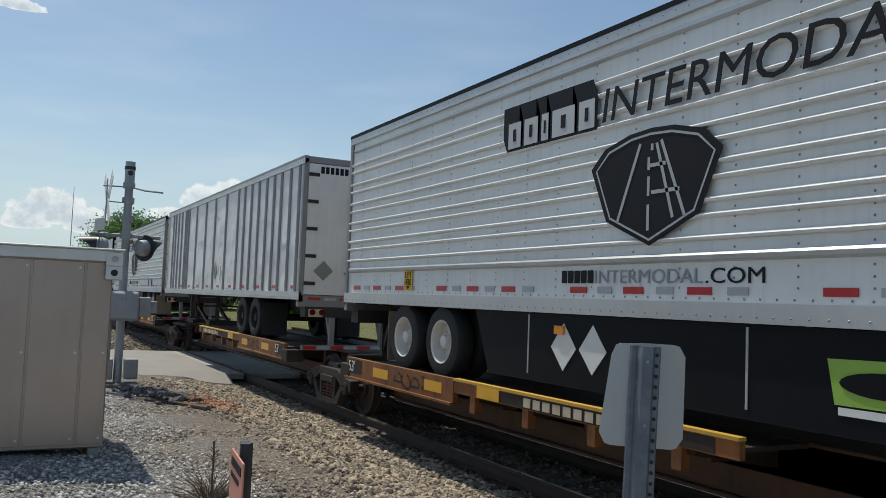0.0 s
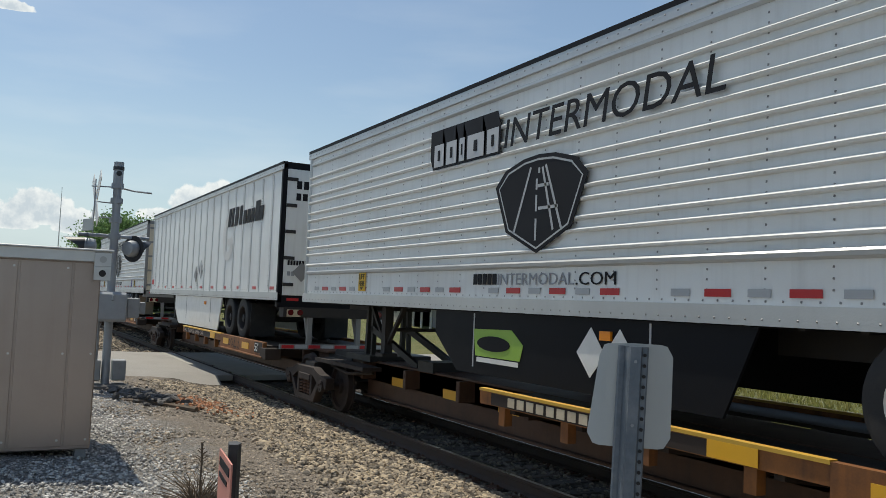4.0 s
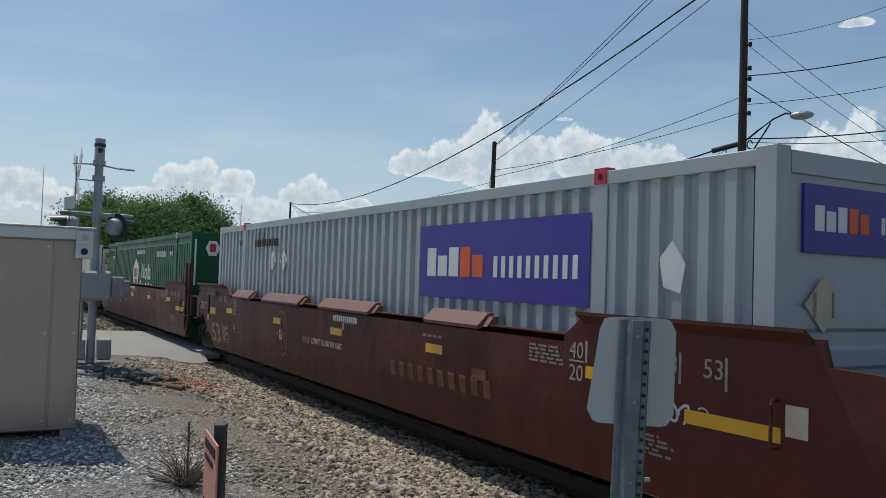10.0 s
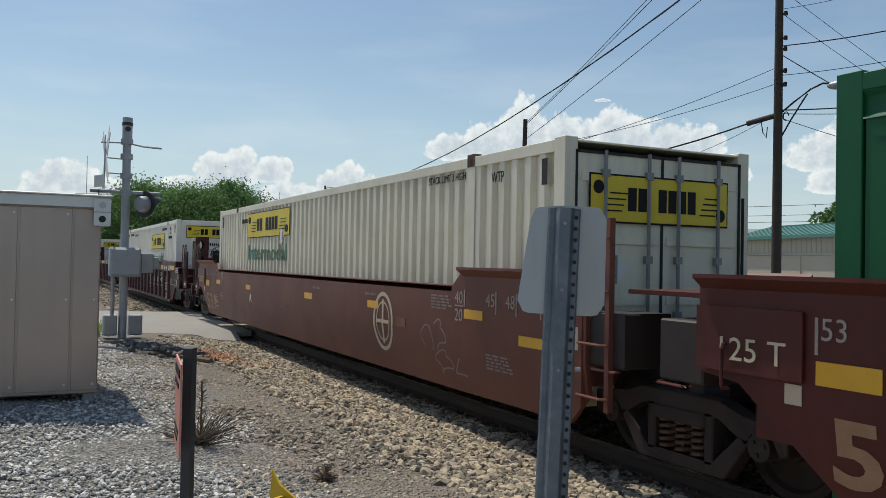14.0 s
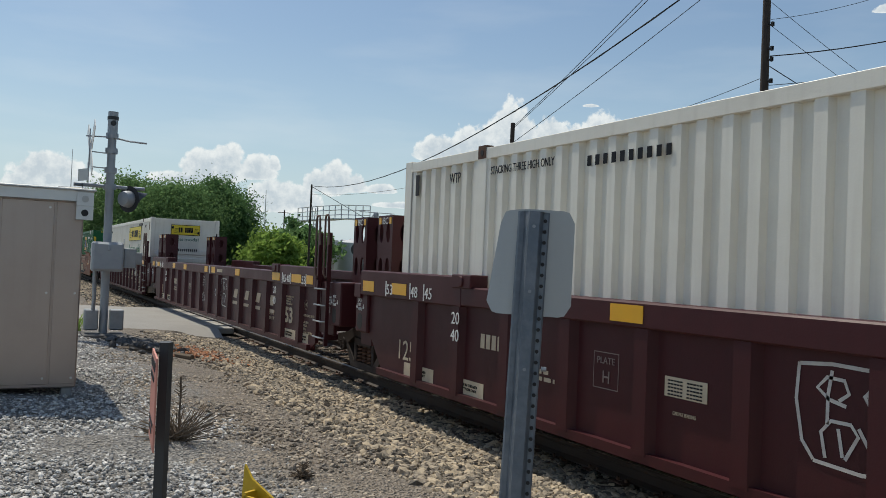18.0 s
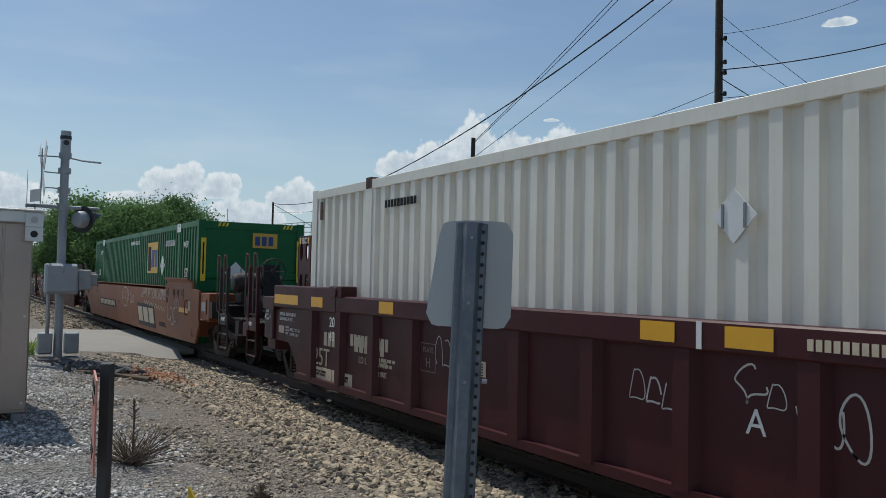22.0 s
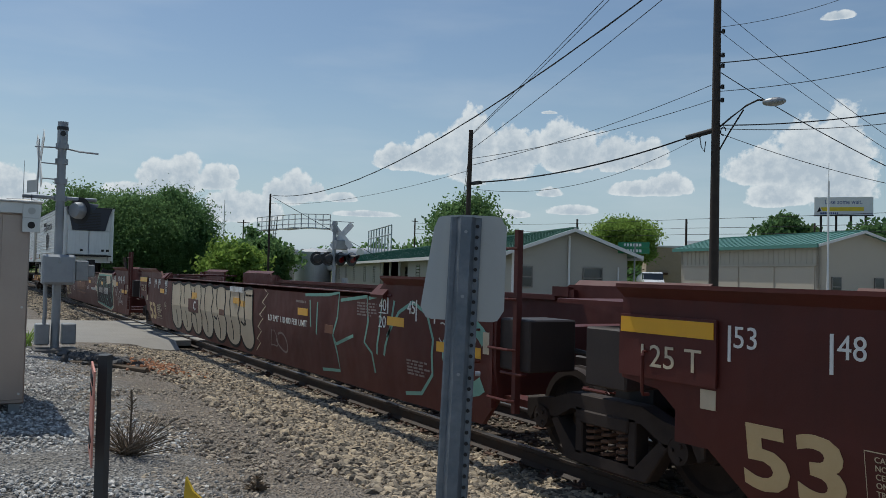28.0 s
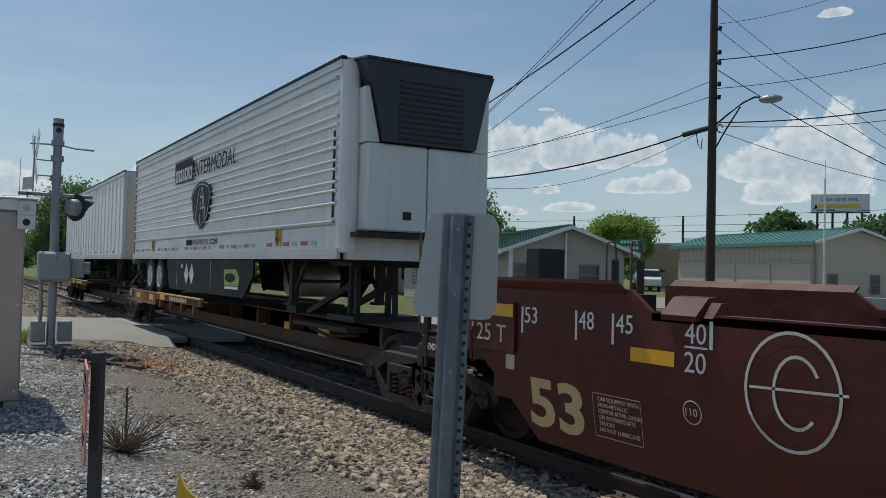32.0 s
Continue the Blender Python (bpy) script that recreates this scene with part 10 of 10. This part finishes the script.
C3 = intermodal_box(-124.07, 16.6, "cream container with yellow panels and rear doors, in a well car", 53, 3.16, CREAM_BOX, True)
C4 = intermodal_box(-148.07, 16.3, "white container with a yellow panel, in a ribbed well car", 54, 3.23, WHITE_BOX, False)
C5 = intermodal_box(-187.15, 16.15, "dented white container with a yellow panel in a well car", 55, 3.22, WHITE_BOX, False)

# bright green container with a gold panel
C6 = container(-210.53, 16.7, "emerald", "green container with a gold panel in an orange well car", 56, 3.17, GREEN_BOX)
plate(C6, "gold_panel", rect(-6.0, -4.55, 1.91, 2.80), WALL + 0.006, GOLD_PANEL)
for q, m in ((rect(-5.88, -5.50, 1.98, 2.68), INK), ([(-5.44, 2.08), (-5.08, 2.08), (-4.99, 2.58), (-5.35, 2.58)], INK_BLUE), (rect(-4.92, -4.63, 2.08, 2.58), INK_BLUE)):
    plate(C6, "name_block", q, WALL - 0.001, m)
diamond(C6, -3.9, 2.12, 0.27, WALL + 0.006, WHITE)
diamond(C6, -0.4, 1.95, 0.26, 0.002, WHITE, "x")
side_letters(C6, "WARNING HIGH CUBE", 0.12, WHITE, -8.8, 2.80, 1.5)
bars(C6, -3.56, 2.63, WALL + 0.006, 1.15, 0.16, 10, WHITE, gap=0.48)
side_letters(C6, "WTP", 0.16, WHITE, -1.5, 2.55)
side_letters(C6, "WTP", 0.16, WHITE, -15.3, 2.62)
for x in (-2.0, -14.6):
    plate(C6, "white_plate", rect(x - 0.2, x + 0.2, 2.96, 3.17), WALL - 0.003, WHITE)
letters("53'", 0.22, WHITE, C6, pose(-1.35, WALL + 0.004, 1.82, 90))
letters("53'", 0.22, WHITE, C6, pose(-15.6, WALL + 0.004, 1.82, 90))
plate(C6, "gold_panel", rect(0.0, 0.62, 2.56, 2.92), 0.002, GOLD_PANEL, 0.006, "x")
bars(C6, 0.06, 2.62, 0.008, 0.5, 0.22, 3, INK_BLUE, axis="y")
for y in (-1.22, 1.14):
    plate(C6, "hazard_strip", rect(y - 0.02, y + 0.10, 1.74, 2.76), 0.023, YELLOW_PANEL, 0.004, "x")
    bars(C6, y + 0.02, 1.9, 0.028, 0.05, 0.75, 1, INK, axis="y")
    for k in range(3):
        a = -0.85 if y < 0 else 0.75
        plate(C6, "hazard_strip", [(a + 0.09 * k, 3.05), (a + 0.05 + 0.09 * k, 3.05), (a + 0.09 + 0.09 * k, 3.14), (a + 0.04 + 0.09 * k, 3.14)], 0.002, YELLOW_PANEL, 0.004, "x")

# trailers at the back of the train
t = trailer(-295.49, 15.7, False, "beads", "clean white refrigerated trailer with its cooling unit showing", 26, top=4.96, reefer=True, skirt=SKIRT_BLACK)
haulier_marks(t, 15.7, False)
bars(t, -0.30, 2.6, -1.272, 0.10, 1.3, 1, INK)
t = trailer(-313.19, 15.9, False, "plates", "grey-white dry van trailer with smooth sides", 27, top=4.9, wheels=WHEEL_BLACK)
diamond(t, -0.6, 2.6, 0.2, 0.06, WHITE, "x")

# sprayed and faded marks on the well cars
scrawl(W1, -1.4, 0.95, SIDE - 0.004, 0.5, 0.2, 3, SPRAY, 3, 0.02)
scrawl(W2, -14.6, 0.75, SIDE - 0.004, 1.3, 0.6, 3, SPRAY, 5, 0.025, label="white sprayed tag")
for car, x in ((W1, -11.12), (W3, -4.9)):
    bm = bmesh.new()
    ribbon(bm, oval(x, 0.98, 0.34, 0.40, 28), 0.06, SIDE - 0.004, True)
    ribbon(bm, oval(x, 0.98, 0.24, 0.28, 24), 0.025, SIDE - 0.004, True)
    ribbon(bm, [(x, 0.66), (x, 1.30)], 0.06, SIDE - 0.006)
    ribbon(bm, [(x - 0.22, 0.98), (x + 0.22, 0.98)], 0.05, SIDE - 0.008)
    part("round_emblem", bm, FADED if car is not W3 else SPRAY_TAN, car, smooth=False)
bars(W2, -8.9, 1.40, SIDE - 0.001, 0.95, 0.085, 12, WHITE, gap=0.45)
plate(W2, "tick", rect(-8.48, -8.45, 1.26, 1.38), SIDE - 0.001, WHITE)
bars(W1, -8.6, 1.36, SIDE - 0.001, 0.95, 0.09, 12, WHITE)
plate(W1, "tick", rect(-8.2, -8.17, 1.24, 1.35), SIDE - 0.001, WHITE)
letters("LD LMT 115,500 PER UNIT", 0.09, CREAM, W1, pose(-9.5, SIDE - 0.004, 0.93, 90), width=1.3)
bars(W1, -6.5, 0.76, SIDE - 0.002, 2.6, 0.20, 10, FADED, gap=0.45)
scrawl(W3, -3.6, 0.62, SIDE - 0.004, 0.7, 0.55, 2, SPRAY_GREY, 9, 0.02)
scrawl(W3, -3.2, 0.4, SIDE - 0.002, 0.9, 0.4, 2, SPRAY_GREY, 10, 0.02)
# orange car: dark boards with pale blocks, long white greeting
plate(W7, "name_board", rect(-6.5, -4.1, 0.40, 1.04), SIDE - 0.002, BLACK)
for x, w, a, b in ((-6.4, 0.62, 0.52, 0.94), (-5.62, 0.62, 0.52, 0.94), (-4.84, 0.62, 0.52, 0.94)):
    plate(W7, "name_block", rect(x, x + w, a, b), SIDE - 0.008, SPRAY_TAN)
letters("HAPPY BIRTHDAY, HOMIE!", 0.27, SPRAY_WARM, W7, pose(-5.9, SIDE - 0.006, 1.22, 90), "graffiti", width=3.25, shear=0.2, label="white hand-sprayed greeting")
bm = bmesh.new()
ribbon(bm, [(-5.5 + 0.082 * k, 1.10 + 0.035 * (-1) ** (k // 2) - 0.004 * k) for k in range(36)], 0.035, SIDE - 0.012)
part("graffiti", bm, SPRAY_WARM, W7, smooth=False)
bm = bmesh.new()
ribbon(bm, oval(-8.6, 1.16, 0.52, 0.30, 30), 0.035, SIDE - 0.004, True)
part("graffiti", bm, SPRAY_WARM, W7, smooth=False)
scrawl(W7, -9.2, 0.95, SIDE - 0.004, 1.2, 0.48, 5, SPRAY_WARM, 15, 0.03, label="white sprayed tag")
scrawl(W7, -7.75, 0.88, SIDE - 0.004, 0.7, 0.5, 3, SPRAY_WARM, 16, 0.03)
scrawl(W7, -2.5, 0.45, SIDE - 0.004, 1.0, 0.85, 3, SPRAY_WARM, 17, 0.045, label="white sprayed tag")
scrawl(W7, -1.7, 0.95, SIDE - 0.004, 0.7, 0.4, 3, SPRAY_WARM, 18, 0.02)
plate(W7, "name_board", rect(-13.9, -10.4, 0.74, 1.00), SIDE - 0.002, BLACK)
bars(W7, -13.75, 0.79, SIDE - 0.008, 3.2, 0.17, 10, SPRAY_TAN)
bars(W7, -3.6, 0.5, SIDE - 0.002, 0.8, 0.12, 5, BLACK)
# empties: faded letters, teal and white tags
bars(W8, -12.6, 0.80, SIDE - 0.002, 2.6, 0.30, 4, FADED, slant=0.2, gap=0.15)
plate(W8, "faded_bar", rect(-12.6, -9.9, 0.64, 0.70), SIDE - 0.002, FADED)
scrawl(W8, -15.4, 1.12, SIDE - 0.004, 3.6, 0.32, 9, SPRAY_TEAL, 21, 0.045, label="teal sprayed tag")
scrawl(W8, -15.2, 0.36, SIDE - 0.004, 2.3, 0.36, 6, SPRAY, 22, 0.04, label="white sprayed tag")
scrawl(W8, -5.5, 0.62, SIDE - 0.004, 1.6, 0.5, 4, FADED, 23, 0.05)
# fat cream letters with dark outlines, run together into one band
top_edge = [(-7.78 - 0.13 * k, 1.47 + 0.03 * math.sin(k * 0.9)) for k in range(50)]
low_edge = []
for c, w in ((-13.75, 0.52), (-12.75, 0.48), (-11.85, 0.45), (-10.95, 0.48), (-10.0, 0.48), (-9.05, 0.50), (-8.15, 0.42)):
    low_edge += [(c + w * 0.94 * math.cos(a), 0.62 - 0.27 * math.sin(a)) for a in [math.pi * (1 - (i + 0.5) / 9) for i in range(9)]]
mass = top_edge + low_edge
plate(W9, "graffiti_letter", mass, SIDE - 0.002, SPRAY_TAN, 0.003, label="fat cream sprayed letters")
bm = bmesh.new()
ribbon(bm, mass, 0.055, SIDE - 0.008, True)
for k, x in enumerate((-13.25, -12.3, -11.4, -10.48, -9.52, -8.6)):
    ribbon(bm, [(x - 0.02, 0.60), (x + 0.05, 0.78), (x - 0.06, 1.0), (x + 0.02 + 0.05 * (k % 2), 1.22), (x - 0.05, 1.46)], 0.06, SIDE - 0.008)
    ribbon(bm, [(x - 0.50, 0.42 + 0.05 * (k % 2)), (x - 0.44, 0.62), (x - 0.50, 0.84)], 0.05, SIDE - 0.008)
    ribbon(bm, [(x + 0.36, 1.42), (x + 0.30, 1.2), (x + 0.40, 1.0 - 0.1 * (k % 3))], 0.05, SIDE - 0.008)
    if k % 2:
        ribbon(bm, [(x + 0.12, 0.86), (x + 0.3, 0.80), (x + 0.42, 0.9)], 0.045, SIDE - 0.008)
part("graffiti_outline", bm, INK, W9, smooth=False)
bm = bmesh.new()
for k in range(5):
    x = -7.5 + 0.12 * k
    ribbon(bm, [(x - 0.2, 0.4 + 0.22 * k), (x + 0.08, 0.55 + 0.22 * k), (x - 0.12, 0.62 + 0.22 * k)], 0.025, SIDE - 0.006)
part("graffiti", bm, SPRAY_TAN, W9, smooth=False)
plate(W9, "patch", rect(-12.49, -11.62, 0.84, 1.14), SIDE - 0.009, BROWN)
letters("C", 0.2, WHITE, W9, pose(-12.0, SIDE - 0.018, 0.9, 90))
bars(W9, -9.2, 1.40, SIDE - 0.012, 0.9, 0.10, 11, WHITE)
for x in (-11.95, -8.78):
    plate(W9, "reflector", rect(x - 0.2, x + 0.2, 1.18, 1.29), SIDE - 0.010, REFLEX_Y)
bm = bmesh.new()
for pts in (((-5.2, 1.47), (-4.3, 1.50), (-3.9, 1.54), (-3.95, 1.2), (-4.1, 0.95), (-4.0, 0.82), (-3.4, 0.98)),
            ((-3.85, 1.44), (-3.0, 1.52), (-2.95, 1.2), (-3.05, 0.92), (-2.85, 0.8), (-2.8, 0.55)),
            ((-2.95, 1.5), (-2.55, 1.55), (-2.62, 1.1), (-2.7, 0.8)), ((-2.5, 0.8), (-2.3, 1.2), (-2.22, 1.5)),
            ((-2.4, 1.05), (-2.1, 1.36), (-1.75, 1.5), (-1.4, 1.38), (-1.25, 1.1), (-1.3, 0.7), (-1.6, 0.45), (-2.0, 0.4)),
            ((-4.1, 0.95), (-4.0, 0.7), (-3.95, 0.45), (-4.6, 0.4)), ((-5.0, 1.40), (-4.95, 1.0)), ((-4.7, 1.38), (-4.72, 0.9))):
    ribbon(bm, pts, 0.045, SIDE - 0.004)
part("graffiti", bm, SPRAY_TEAL, W9, "thin teal sprayed loops", smooth=False)
bm = bmesh.new()
ribbon(bm, oval(-0.55, 0.98, 0.42, 0.34, 22)[2:20], 0.16, SIDE - 0.004)
part("graffiti", bm, SPRAY_TEAL, W9, "fat teal sprayed loop", smooth=False)
scrawl(W9, -6.9, 0.42, SIDE - 0.004, 0.8, 0.5, 2, SPRAY_GREY, 25, 0.03)
scrawl(W9, -1.15, 1.0, SIDE - 0.004, 0.8, 0.4, 4, SPRAY, 26, 0.012)
letters("LD LMT 118,400 PER UNIT", 0.10, WHITE, W9, pose(-6.9, SIDE - 0.004, 0.98, 90), width=1.8)
# dark panel with teal edge, faded block name, round face
panel = [(-6.50, 0.50), (-6.28, 0.92), (-6.45, 1.13), (-6.02, 1.50), (-3.25, 1.50), (-2.85, 1.05), (-3.05, 0.48), (-3.6, 0.36)]
PANEL_DARK = paint("faded_black_spray", (0.026, 0.020, 0.017), 0.75, dirt=0.7, dirt_colour=(0.06, 0.035, 0.028), scale=3)
plate(W10, "graffiti_panel", panel, SIDE - 0.002, PANEL_DARK, 0.003)
mid = Vector((-4.7, 0.95))
bm = bmesh.new()
ribbon(bm, [Vector(p) + (Vector(p) - mid).normalized() * 0.06 for p in panel], 0.09, SIDE - 0.004, True)
part("graffiti_outline", bm, SPRAY_TAN, W10, "tan sprayed halo", smooth=False)
bm = bmesh.new()
ribbon(bm, panel, 0.055, SIDE - 0.008, True)
for pts in (((-5.85, 1.48), (-5.95, 1.12), (-5.62, 1.30), (-5.42, 0.98), (-5.30, 1.36), (-5.10, 1.40)), ((-5.75, 0.72), (-5.35, 0.46)), ((-5.40, 0.80), (-4.95, 0.46)), ((-5.02, 1.42), (-4.95, 1.02), (-4.78, 1.28), (-4.62, 1.42), (-4.58, 1.02)), ((-4.85, 0.80), (-4.45, 0.46)), ((-4.42, 1.42), (-4.30, 1.0), (-4.05, 1.35)), ((-4.2, 0.72), (-3.9, 0.44)), ((-3.85, 1.44), (-3.62, 1.0), (-3.40, 1.36)), ((-3.45, 0.85), (-3.2, 0.55))):
    ribbon(bm, pts, 0.030, SIDE - 0.008)
ribbon(bm, oval(-4.15, 0.95, 0.24, 0.30, 20), 0.035, SIDE - 0.008, True)
part("graffiti_outline", bm, SPRAY_TEAL, W10, smooth=False)
for q in ([(-6.95, 0.98), (-6.5, 1.0), (-6.5, 1.08), (-6.92, 1.08)], [(-6.75, 0.86), (-6.38, 0.88), (-6.42, 0.97), (-6.72, 0.98)], [(-2.9, 1.2), (-2.2, 1.14), (-2.25, 1.34), (-2.85, 1.38)], [(-4.2, 1.18), (-3.4, 1.24), (-3.5, 1.5), (-4.3, 1.46)]):
    plate(W10, "graffiti_panel", q, SIDE - 0.006, SPRAY_TAN, 0.003)
bars(W10, -5.91, 0.86, SIDE - 0.012, 0.90, 0.20, 4, SPRAY, gap=0.45)
bars(W10, -4.74, 0.84, SIDE - 0.012, 0.92, 0.22, 5, SPRAY, gap=0.45)
scrawl(W10, -7.7, 1.05, SIDE - 0.004, 1.35, 0.42, 5, SPRAY_GREY, 31, 0.035)
scrawl(W10, -2.4, 0.45, SIDE - 0.004, 1.3, 0.9, 4, SPRAY, 32, 0.025)
letters("A", 0.2, WHITE, W10, pose(-9.01, SIDE - 0.004, 0.88, 90))
letters("LD LMT 118,300 PER UNIT", 0.10, WHITE, W10, pose(-8.0, SIDE - 0.004, 0.90, 90), width=1.55)
bars(W10, -12.25, 0.82, SIDE - 0.002, 2.5, 0.32, 4, FADED, slant=0.25, gap=0.15)
plate(W10, "faded_bar", [(-12.35, 0.70), (-12.3, 0.76), (-9.8, 0.72), (-9.9, 0.66)], SIDE - 0.002, FADED)
bm = bmesh.new()
ribbon(bm, oval(-13.40, 1.12, 0.35, 0.38, 30), 0.022, SIDE - 0.010, True)
ribbon(bm, oval(-13.36, 1.12, 0.17, 0.23, 24)[2:22], 0.022, SIDE - 0.010)
ribbon(bm, [(-13.72, 1.12), (-13.0, 1.15)], 0.018, SIDE - 0.010)
part("graffiti", bm, SPRAY, W10, "round white sprayed face", smooth=False)
scrawl(W10, -12.6, 1.2, SIDE - 0.009, 2.4, 0.3, 7, SPRAY_GREY, 33, 0.02)


def hug(car):
    """Lays the paint of a smooth well car onto the folded lower half of its side."""
    for ob in list(car.children):
        if ob.name.split(".")[0] not in ("lettering", "marking", "reflector", "tick", "fine_print", "badge", "round_mark", "patch", "graffiti", "graffiti_words", "graffiti_letter", "graffiti_outline", "graffiti_panel", "faded_bar", "name_board", "name_block", "round_emblem"):
            continue
        m = ob.matrix_basis
        back_m = m.inverted()
        if min((m @ v.co).z for v in ob.data.vertices) >= 0.93:
            continue
        bm = bmesh.new()
        bm.from_mesh(ob.data)
        up = back_m.to_3x3() @ Vector((0, 0, 1))
        bmesh.ops.bisect_plane(bm, geom=list(bm.verts) + list(bm.edges) + list(bm.faces), plane_co=back_m @ Vector((0, 0, 0.93)), plane_no=up)
        for v in bm.verts:
            p = m @ v.co
            if p.z < 0.93:
                p.y += (0.93 - p.z) * 0.14
                v.co = back_m @ p
        bm.to_mesh(ob.data)
        bm.free()


for car in (W1, W2, W3, W7, W8, W9, W10):
    hug(car)


def motions():
    """The whole train rolls past; its wheelsets turn."""
    beats = [0.5 * k for k in range(65)]
    for ob, at in MOVING:
        walk(ob, [(b, pose(at + travelled(b), 0, 0)) for b in beats])
    ticks = [k / 15 for k in range(481)]
    turns = [(b, math.degrees(travelled(b) / 0.462) % 360) for b in ticks]
    for ob, dx in WHEELS:
        walk(ob, [(b, pose(dx, 0, 0.462, 0, a, 0)) for b, a in turns])


motions()
